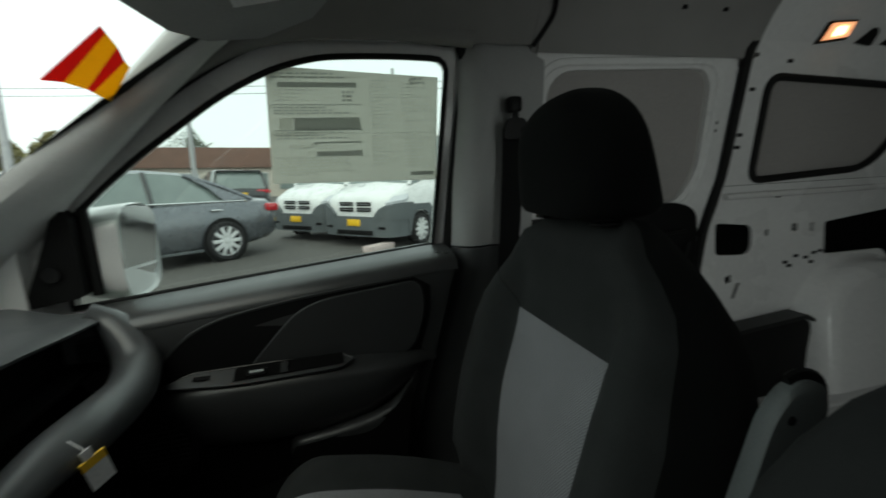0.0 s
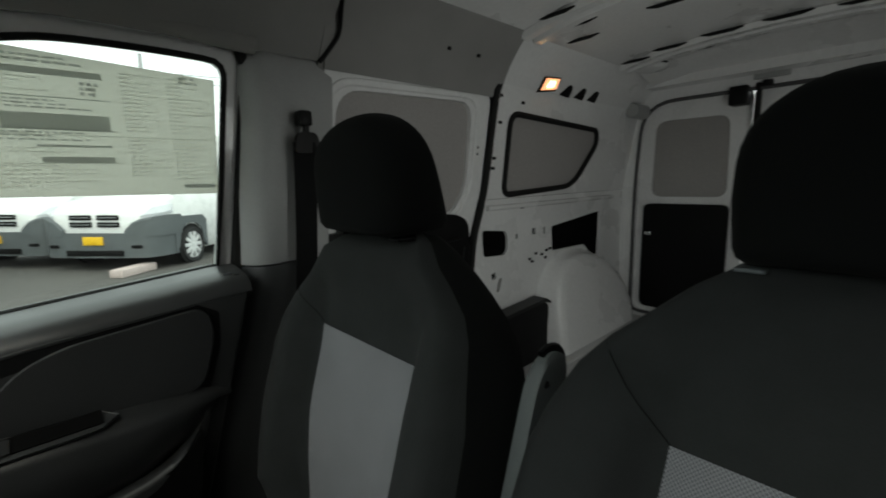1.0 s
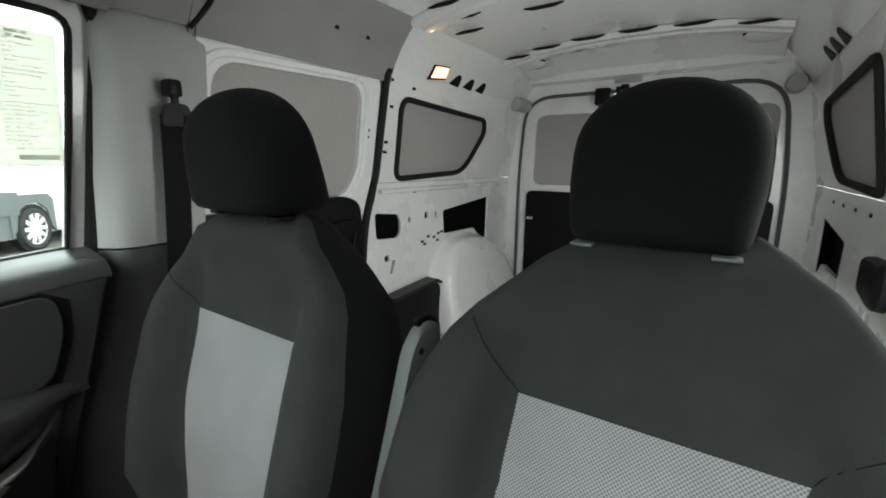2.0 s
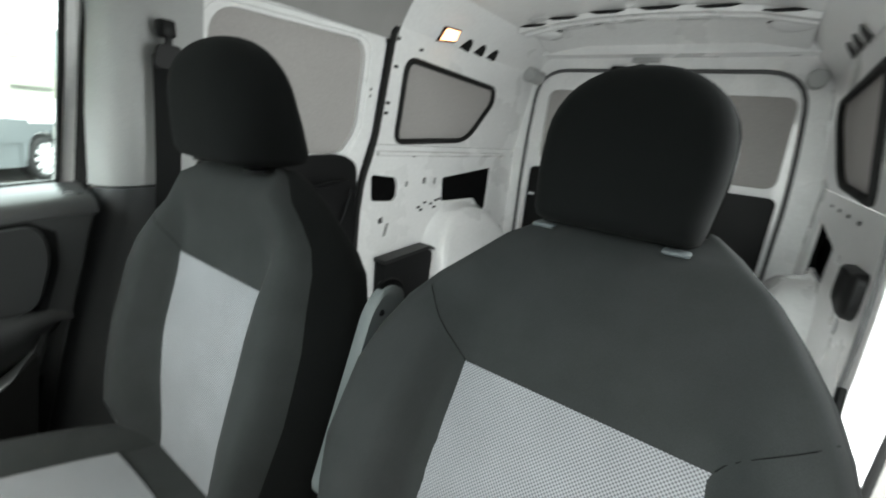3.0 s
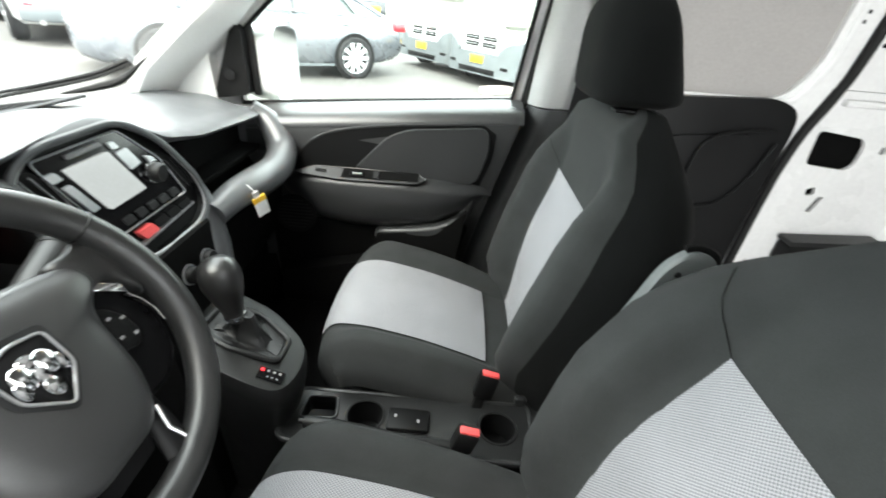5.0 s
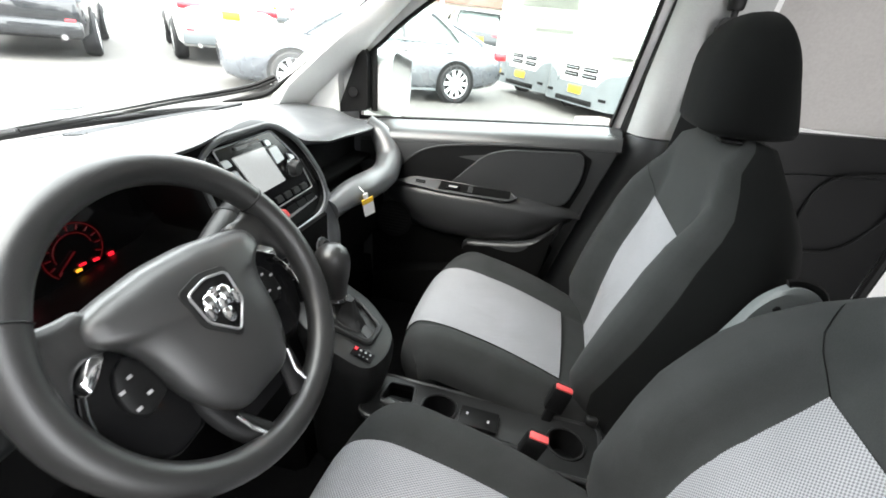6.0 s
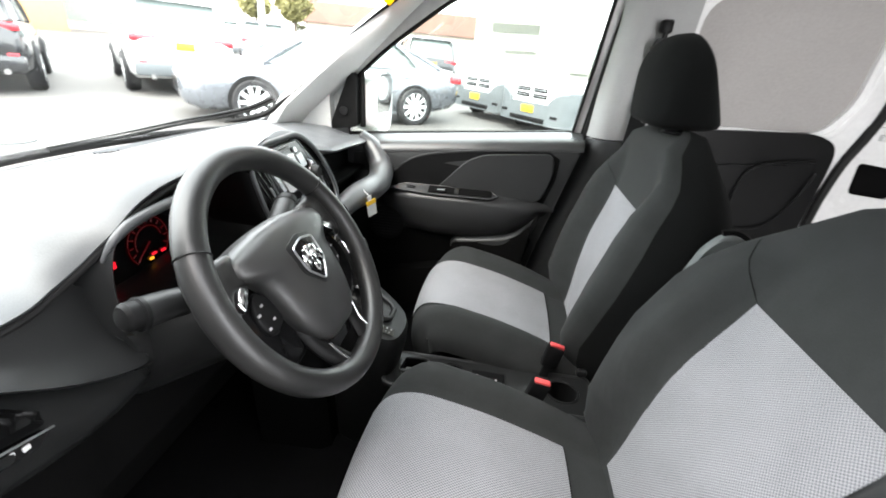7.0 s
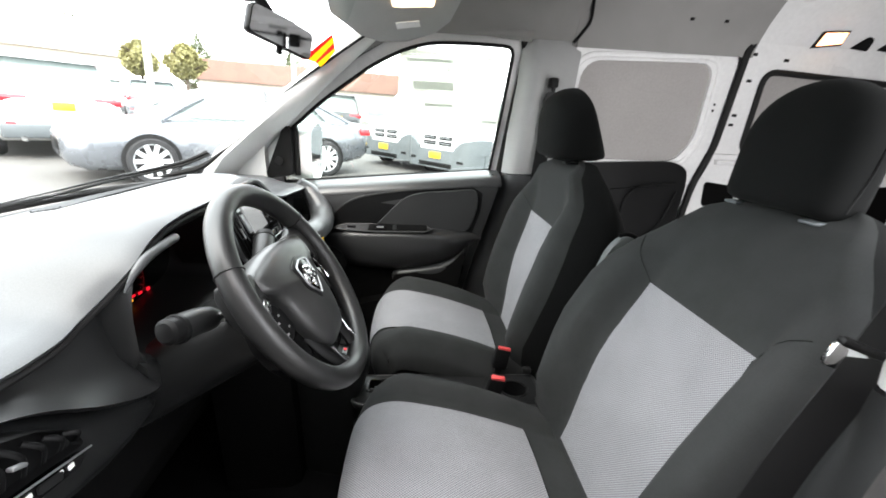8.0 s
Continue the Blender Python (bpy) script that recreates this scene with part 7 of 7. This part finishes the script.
def vehicle(name, m, body, house, paint, label, category, wheels, group="parked vehicles"):
    """body: stations (x, half width, low, high) from nose to tail; house: stations (x, half width at belt, half width at roof, belt, roof)."""
    v = thing(name, m.translation, label, category, group)
    rings = []
    for x, w, lo, hi in body:
        mid = (lo + hi) / 2
        rings.append([(x, w * a, lo + (hi - lo) * b) for a, b in ((-0.86, 0.0), (-0.97, 0.12), (-1.0, 0.45), (-0.99, 0.7), (-0.93, 0.93), (-0.80, 1.0), (0, 1.03), (0.80, 1.0), (0.93, 0.93), (0.99, 0.7), (1.0, 0.45), (0.97, 0.12), (0.86, 0.0))])
    local("body", loft(rings), paint, v, m, "", 45)
    rings = []
    for x, wb, wr, zb, zr in house:
        rings.append([(x, -wb, zb), (x, -(wb * 0.45 + wr * 0.55), zb + (zr - zb) * 0.55), (x, -wr, zr - 0.03), (x, -wr * 0.8, zr), (x, wr * 0.8, zr), (x, wr, zr - 0.03), (x, wb * 0.45 + wr * 0.55, zb + (zr - zb) * 0.55), (x, wb, zb)])
    local("glasshouse", loft(rings), TINTED, v, m, "dark window glass", 35)
    # roof and pillars over the glass
    tops = [h for h in house if h[4] - h[3] > 0.25]
    local("roof", loft([[(x, -wr * 1.01, zr - 0.04), (x, -wr * 0.82, zr + 0.012), (x, 0, zr + 0.022), (x, wr * 0.82, zr + 0.012), (x, wr * 1.01, zr - 0.04), (x, 0, zr - 0.06)] for x, wb, wr, zb, zr in tops]), paint, v, m, "painted roof", 45)
    for s in (-1, 1):
        for (a, b) in ((house[0], tops[0]), (house[-1], tops[-1])):
            local("pillar", tube([(a[0], s * a[1] * 0.98, a[3] + 0.01), ((a[0] + b[0]) / 2, s * (a[1] + b[2]) * 0.5 * 1.01, (a[4] + b[4]) / 2 if a is not b else b[4]), (b[0], s * b[2] * 1.0, b[4] - 0.03)], 0.045, 6), paint, v, m, "painted pillar")
        if len(tops) > 2:
            h = tops[len(tops) // 2]
            local("pillar", tube([(h[0], s * h[1] * 1.0, h[3]), (h[0], s * (h[1] * 0.45 + h[2] * 0.55) * 1.005, h[3] + (h[4] - h[3]) * 0.55), (h[0], s * h[2], h[4] - 0.03)], 0.035, 6), BLACKPAINT if paint is GREYPAINT else paint, v, m, "window pillar")
    for x in wheels[0]:
        for s in (-1, 1):
            wheel_part(v, m, x, s * (wheels[3] - 0.075), wheels[1], wheels[2], 10, s)
            hw = wheels[3]
            local("wheel_opening", lathe([(0.0, 0.0), (wheels[1] * 1.14, 0.0), (wheels[1] * 1.14, 0.008), (0.0, 0.008)], 28), RUBBER, v, m @ Matrix.Translation((x, s * (hw - 0.002), wheels[1] * 1.02)) @ Matrix.Rotation(radians(-90 * s), 4, "X"), "dark wheel opening")
    return v


def block(v, m, name, x0, x1, y0, y1, z0, z1, material, label, r=0.012):
    return local(name, box(x0, x1, y0, y1, z0, z1, r), material, v, m, label)


# grey saloon parked nose towards the van's front
m = spot(-5.58, 5.78, 222)
sedan_body = [(0.0, 0.55, 0.36, 0.62), (0.06, 0.72, 0.26, 0.70), (0.25, 0.84, 0.2, 0.76), (0.7, 0.90, 0.19, 0.84), (1.3, 0.92, 0.19, 0.93), (2.4, 0.925, 0.19, 0.96), (3.6, 0.92, 0.2, 0.99), (4.3, 0.89, 0.24, 1.0), (4.65, 0.84, 0.3, 0.98), (4.8, 0.74, 0.36, 0.9), (4.84, 0.62, 0.42, 0.74)]
sedan_house = [(1.15, 0.80, 0.76, 0.9, 0.93), (1.75, 0.80, 0.66, 0.92, 1.28), (2.15, 0.80, 0.60, 0.93, 1.42), (2.75, 0.80, 0.59, 0.94, 1.455), (3.3, 0.80, 0.59, 0.95, 1.42), (3.9, 0.78, 0.62, 0.97, 1.2), (4.35, 0.74, 0.68, 0.97, 1.0)]
v = vehicle("saloon_car", m, sedan_body, sedan_house, GREYPAINT, "grey metallic four-door saloon parked on the lot", "car", ((0.95, 3.73), 0.33, 0.22, 0.92))
for s in (-1, 1):
    block(v, m, "headlamp", 0.08, 0.5, s * 0.5 - 0.0 if s > 0 else -0.82, s * 0.82 if s > 0 else -0.5, 0.6, 0.72, HEADLAMP, "clear headlamp", 0.03)
    block(v, m, "tail_lamp", 4.55, 4.8, 0.5 if s > 0 else -0.86, 0.86 if s > 0 else -0.5, 0.76, 0.9, TAIL, "red tail lamp", 0.03)
    for x in (1.75, 2.8):
        block(v, m, "door_handle", x + 0.72, x + 0.9, s * 0.925 - 0.015, s * 0.925 + 0.015, 0.82, 0.85, CHROME, "bright door handle", 0.006)
    block(v, m, "belt_strip", 1.5, 4.2, s * 0.815 - 0.01, s * 0.815 + 0.01, 0.955, 0.98, CHROME, "bright window strip", 0.004)
    block(v, m, "sill_strip", 1.3, 3.35, s * 0.905 - 0.02, s * 0.905 + 0.02, 0.2, 0.24, BUMPER, "dark sill strip", 0.006)
for s in (-1, 1):
    local("rear_quarter", loft([[(x, s * (y + d), z) for x, y, z in ((3.30, 0.605, 1.41), (3.55, 0.615, 1.345), (3.95, 0.66, 1.175), (4.32, 0.72, 0.995), (3.80, 0.80, 0.985), (3.62, 0.71, 1.18))] for d in (0.0, 0.022)]), GREYPAINT, v, m, "painted rear quarter beside the back window", 30)
block(v, m, "front_grille", -0.01, 0.05, -0.4, 0.4, 0.42, 0.58, BLACK, "black grille", 0.02)


# tall white delivery vans, nose to the lane
def big_van(x, y, heading, label):
    m = spot(x, y, heading) @ Matrix.Scale(0.9, 4)
    b = [(0.0, 0.72, 0.32, 0.98), (0.08, 0.86, 0.26, 1.08), (0.35, 0.95, 0.22, 1.2), (0.8, 1.0, 0.22, 1.36), (1.3, 1.02, 0.22, 1.5), (2.0, 1.02, 0.22, 1.5), (5.4, 1.02, 0.25, 1.5)]
    h = [(0.75, 0.9, 0.88, 1.3, 1.36), (1.25, 0.95, 0.82, 1.42, 2.0), (1.55, 0.98, 0.84, 1.45, 2.4), (2.2, 1.0, 0.9, 1.48, 2.5), (5.4, 1.0, 0.92, 1.48, 2.52)]
    v = vehicle("delivery_van", m, b, h, WHITEPAINT, label, "van", ((0.98, 4.4), 0.345, 0.23, 1.02), "parked delivery vans")
    block(v, m, "load_body", 2.15, 5.42, -1.03, 1.03, 1.4, 2.54, WHITEPAINT, "white load body", 0.05)
    local("bumper", loft([[(x_, y_, z_) for z_ in (0.24, 0.3, 0.6, 0.66)] + [(x_ + 0.2, y_ * 0.95, z_) for z_ in (0.66, 0.24)] for x_, y_ in ((0.55, -1.03), (0.25, -1.0), (0.06, -0.93), (-0.03, -0.8), (-0.06, -0.4), (-0.07, 0.0), (-0.06, 0.4), (-0.03, 0.8), (0.06, 0.93), (0.25, 1.0), (0.55, 1.03))]), BUMPER, v, m, "dark grey plastic bumper", 40)
    for s in (-1, 1):
        local("wing_guard", loft([[(x_, s * y_, z_) for x_, z_ in ((0.5, 0.26), (0.5, 0.84), (0.62, 0.9), (1.34, 0.9), (1.46, 0.8), (1.46, 0.26), (1.36, 0.36), (1.3, 0.64), (1.1, 0.76), (0.86, 0.76), (0.66, 0.64), (0.6, 0.36))] for y_ in (0.99, 1.045)]), BUMPER, v, m, "dark grey wheel arch guard", 30)
        local("bumper_corner", loft([[(x_ + dx, s * y_, z_) for dx, z_ in ((0.0, 0.6), (0.0, zt - 0.03), (0.03, zt), (0.14, zt), (0.14, 0.6))] for x_, y_, zt in ((-0.06, 0.54, 0.72), (-0.05, 0.66, 0.84), (-0.03, 0.8, 0.9), (0.06, 0.94, 0.93), (0.26, 1.02, 0.95), (0.55, 1.05, 0.95))]), BUMPER, v, m, "dark grey bumper corner", 40)
        local("headlamp", loft([[(x_ + dx, s * (y_ - dy), z_ + dz) for dx, dy, dz in ((0.0, 0.0, 0.0), (0.0, 0.0, 0.05), (0.12, 0.06, 0.16), (0.2, 0.1, 0.1), (0.2, 0.1, 0.0))] for x_, y_, z_ in ((0.03, 0.78, 0.9), (0.12, 0.92, 0.93), (0.3, 0.995, 0.95), (0.5, 1.01, 0.98))]), HEADLAMP, v, m, "clear headlamp", 30)
        block(v, m, "fog_lamp", -0.045, 0.0, s * 0.72 - 0.09, s * 0.72 + 0.09, 0.4, 0.46, BLACK, "dark fog lamp slot", 0.01)
    for z in (0.76, 0.88):
        for s in (-1, 1):
            block(v, m, "grille_opening", -0.03, 0.02, s * 0.24 - 0.19, s * 0.24 + 0.19, z, z + 0.085, BLACK, "black grille opening", 0.012)
            block(v, m, "grille_bar", -0.038, 0.0, s * 0.24 - 0.17, s * 0.24 + 0.17, z + 0.036, z + 0.048, SATIN, "silver grille bar", 0.003)
    block(v, m, "lower_intake", -0.075, -0.03, -0.5, 0.5, 0.27, 0.37, BLACK, "black lower intake", 0.012)
    block(v, m, "front_plate", -0.09, -0.055, -0.17, 0.17, 0.46, 0.6, YELLOW, "yellow dealer plate", 0.004)
    return v


big_van(-0.06, 8.35, 225, "white delivery van with dark grey bumper, nose towards the lane")
big_van(-1.22, 9.8, 225, "white delivery van with dark grey bumper, standing behind its neighbour")


# upright estate cars seen from behind
def suv(name, x, y, heading, paint, label, tone=1.0, low=BUMPER):
    m = spot(x, y, heading)
    b = [(0.0, 0.6, 0.4, 0.8), (0.1, 0.82, 0.3, 0.95), (0.6, 0.93, 0.25, 1.02), (1.4, 0.95, 0.24, 1.06), (3.0, 0.955, 0.25, 1.1), (4.3, 0.94, 0.28, 1.12), (4.68, 0.88, 0.34, 1.1), (4.78, 0.78, 0.45, 1.0)]
    h = [(1.2, 0.84, 0.8, 1.03, 1.06), (1.9, 0.84, 0.7, 1.06, 1.6), (2.4, 0.85, 0.69, 1.07, 1.72), (3.6, 0.85, 0.69, 1.09, 1.74), (4.35, 0.83, 0.68, 1.1, 1.68), (4.68, 0.8, 0.72, 1.08, 1.14)]
    v = vehicle(name, m, b, h, paint, label, "car", ((0.95, 3.85), 0.37, 0.25, 0.95))
    for s in (-1, 1):
        block(v, m, "tail_lamp", 4.5, 4.77, 0.45 if s > 0 else -0.88, 0.88 if s > 0 else -0.45, 0.95, 1.07, TAIL, "red tail lamp", 0.03)
        block(v, m, "reflector", 4.76, 4.80, s * 0.72 - 0.07, s * 0.72 + 0.07, 0.58, 0.63, TAIL, "red reflector", 0.006)
        local("exhaust", tube([(4.5, s * 0.6, 0.36), (4.84, s * 0.6, 0.36)], 0.045, 10), CHROME, v, m, "bright exhaust pipe")
    block(v, m, "rear_bumper", 4.55, 4.84, -0.86, 0.86, 0.36, 0.6, low, "dark lower bumper", 0.05)
    block(v, m, "rear_plate", 4.79, 4.81, -0.16, 0.16, 0.84, 0.98, YELLOW, "yellow dealer plate", 0.004)
    block(v, m, "roof_spoiler", 4.25, 4.5, -0.68, 0.68, 1.66, 1.71, paint, "painted roof spoiler", 0.015)
    return v


suv("estate_car", -10.25, 10.9, 137, WHITEPAINT, "white upright estate car with dark lower bumper, tail to the lane")
suv("estate_car", -12.2, 8.4, 137, BLACKPAINT, "black upright estate car, tail to the lane", low=BLACKPAINT)
suv("estate_car", -15.0, 6.2, 137, WHITEPAINT, "white estate car parked further along the row")
suv("estate_car", -13.0, 21.5, 120, GREYPAINT, "dark grey estate car in the far row")
suv("estate_car", -4.9, 19.6, 110, BLACKPAINT, "black estate car behind the saloon")
suv("estate_car", -16.5, 24.0, 120, WHITEPAINT, "white estate car in the far row")
m = spot(-4.0, 14.5, 27)
v = vehicle("saloon_car", m, sedan_body, sedan_house, WHITEPAINT, "white saloon car in the row behind", "car", ((0.95, 3.73), 0.33, 0.22, 0.92))


# buildings across the street
def building(name, x, y, w, d, h, heading, wall, fascia, label):
    m = LOT @ Matrix.Translation((x, y, 0)) @ Matrix.Rotation(radians(heading), 4, "Z")
    b = thing(name, m.translation, label, "building")
    local("wall", box(-w / 2, w / 2, -d / 2, d / 2, 0, h * 0.62, 0.02), wall, b, m, "plain wall")
    local("fascia", loft([[(sx * (w / 2 + o), sy * (d / 2 + o), z) for sx, sy in ((-1, -1), (1, -1), (1, 1), (-1, 1))] for o, z in ((0.5, h * 0.6), (0.5, h * 0.63), (0.1, h), (-0.3, h))]), fascia, b, m, "sloping fascia roof", 20)
    for k in range(int(w // 3.2)):
        x0 = -w / 2 + 1 + 3.2 * k
        win = local("window", box(x0, x0 + 2.2, -d / 2 - 0.04, -d / 2 + 0.05, 0.7, h * 0.5, 0.02), SATIN, b, m, "framed shop window")
        local("pane", box(x0 + 0.08, x0 + 2.12, -d / 2 - 0.055, -d / 2 - 0.03, 0.78, h * 0.5 - 0.08), TINTED, win, m, "dark pane")
    return b


building("shop_building", -11.5, 52, 22, 10, 4.9, 0, STUCCO, BRICK, "low shop building with a brown sloping fascia roof")
building("shop_building", -46, 44, 30, 12, 7.5, 40, STUCCO, STUCCO, "pale flat-roofed building across the street")
building("shop_building", -40, 30, 9, 6, 6.2, 52, ORANGE, ORANGE, "small orange-brown building at the street corner")


def lamp_post(x, y, h, label, arm=True):
    m = LOT @ Matrix.Translation((x, y, 0))
    p = thing("lamp_post", m.translation, label, "lamp post")
    local("pole", tube([(0, 0, 0), (0, 0, h * 0.5), (0, 0, h)], [0.14, 0.12, 0.09], 12), POLE, p, m, "tapered steel pole")
    local("foot", lathe([(0.0, 0.0), (0.32, 0.0), (0.3, 0.6), (0.0, 0.62)], 16), STUCCO, p, m, "concrete foot")
    if arm:
        local("arm", tube([(0, 0, h - 0.1), (0.6, 0, h), (1.2, 0, h)], 0.04, 8), POLE, p, m, "arm")
        local("lamp_head", box(1.1, 1.8, -0.2, 0.2, h - 0.1, h + 0.06, 0.03), POLE, p, m, "lamp head")


lamp_post(-7.3, 25.0, 9, "grey steel lot lamp post")
lamp_post(-10.8, 17.6, 8, "grey steel lot lamp post on a concrete foot")
lamp_post(3.7, 28.0, 8.3, "thin utility pole above the vans", False)
cab = thing("overhead_cable", LOT @ Vector((-20, 40, 7)), "thin dark overhead cable along the street", "cable")
for dz in (0.0, 0.5):
    part("strand", tube([LOT @ Vector((-70 + 90 * k / 16, 44 - 14 * k / 16, 7.4 + dz + 1.2 * ((k - 8) / 8) ** 2)) for k in range(17)], 0.02, 5), RUBBER, cab)


def leafy(name, x, y, w, h, trunk, material, seed, label, cone=False):
    m = LOT @ Matrix.Translation((x, y, 0))
    t = thing(name, m.translation, label, "shrub" if h < 3 else "tree", "shrubs" if h < 3 else "trees")
    r = random.Random(seed)
    bm = tube([(0, 0, 0), (0.04, 0.02, trunk * 0.6), (0.0, 0.05, trunk + h * 0.4)], [w * 0.07, w * 0.05, w * 0.02], 8)
    for k in range(7):
        a = r.uniform(0, 6.28)
        tube([(0, 0, trunk + h * 0.08 * k), (w * 0.2 * math.cos(a), w * 0.2 * math.sin(a), trunk + h * (0.12 + 0.09 * k)), (w * 0.4 * math.cos(a), w * 0.4 * math.sin(a), trunk + h * (0.25 + 0.09 * k))], [w * 0.025, w * 0.018, w * 0.008], 5, bm=bm)
    local("trunk", bm, BARK, t, m, "branching trunk")
    verts, faces = [], []
    n = 4500 if h < 3 else 4200
    for k in range(n):
        u = r.random()
        a = r.uniform(0, 6.28)
        lump = 0.75 + 0.3 * math.sin(3 * a + seed) * math.sin(5 * u + seed) + 0.12 * r.random()
        rad = w * 0.5 * lump * math.sqrt(r.random()) * (math.sin(math.pi * (0.12 + 0.83 * u)) if not cone else (1 - 0.6 * u))
        c = Vector((rad * math.cos(a), rad * math.sin(a), trunk + h * u * (0.9 + 0.1 * math.sin(4 * a))))
        q = Euler((r.uniform(-1.2, 1.2), r.uniform(-1.2, 1.2), r.uniform(0, 6.28))).to_matrix()
        s = r.uniform(0.5, 1.0) * (0.13 if h < 3 else 0.2)
        i = len(verts)
        verts += [m @ (c + q @ Vector(p)) for p in ((-s, 0, 0), (0, -s * 0.5, 0.1 * s), (s, 0, 0), (0, s * 0.5, 0.1 * s))]
        faces.append((i, i + 1, i + 2, i + 3))
    me = bpy.data.meshes.new("crown")
    me.from_pydata(verts, [], faces)
    me.materials.append(material)
    ob = new("crown", me)
    ob.parent = t
    ob.matrix_parent_inverse = Matrix.Translation(-t.location)
    return t


leafy("clipped_shrub", -13.0, 20.9, 1.75, 1.45, 2.0, LEAF, 1, "yellow-green clipped shrub beside the street")
leafy("clipped_shrub", -10.9, 20.6, 1.85, 1.45, 2.0, LEAF, 2, "yellow-green clipped shrub beside the street")
for k, (x, y, w, h) in enumerate(((-44, 62, 10, 9), (-31, 66, 9, 8), (-58, 58, 11, 9), (-20, 72, 9, 8), (4, 74, 9, 7.5), (-72, 50, 12, 9), (-60, 22, 10, 8), (-66, 8, 11, 9))):
    leafy("street_tree", x, y, w, h, 1.5, LEAFDARK, 10 + k, "distant green street tree")
cover = thing("drain_cover", LOT @ Vector((-5.6, 3.3, 0.004)), "grey iron drain cover in the asphalt", "drain cover")
local("grate", lathe([(0.0, 0.002), (0.2, 0.002), (0.2, 0.012), (0.0, 0.012)], 24), BUMPER, cover, LOT @ Matrix.Translation((-5.6, 3.3, 0)))
slab = thing("wheel_stop", LOT @ Vector((0.35, 7.7, 0)), "pale concrete wheel stop by the van's wheel", "wheel stop")
local("block", box(-0.35, 0.35, -0.1, 0.1, 0.0, 0.12, 0.02), mat("pinkish_concrete", (0.5, 0.42, 0.4), 0.9), slab, LOT @ Matrix.Translation((0.3, 7.75, 0)) @ Matrix.Rotation(radians(45), 4, "Z"))
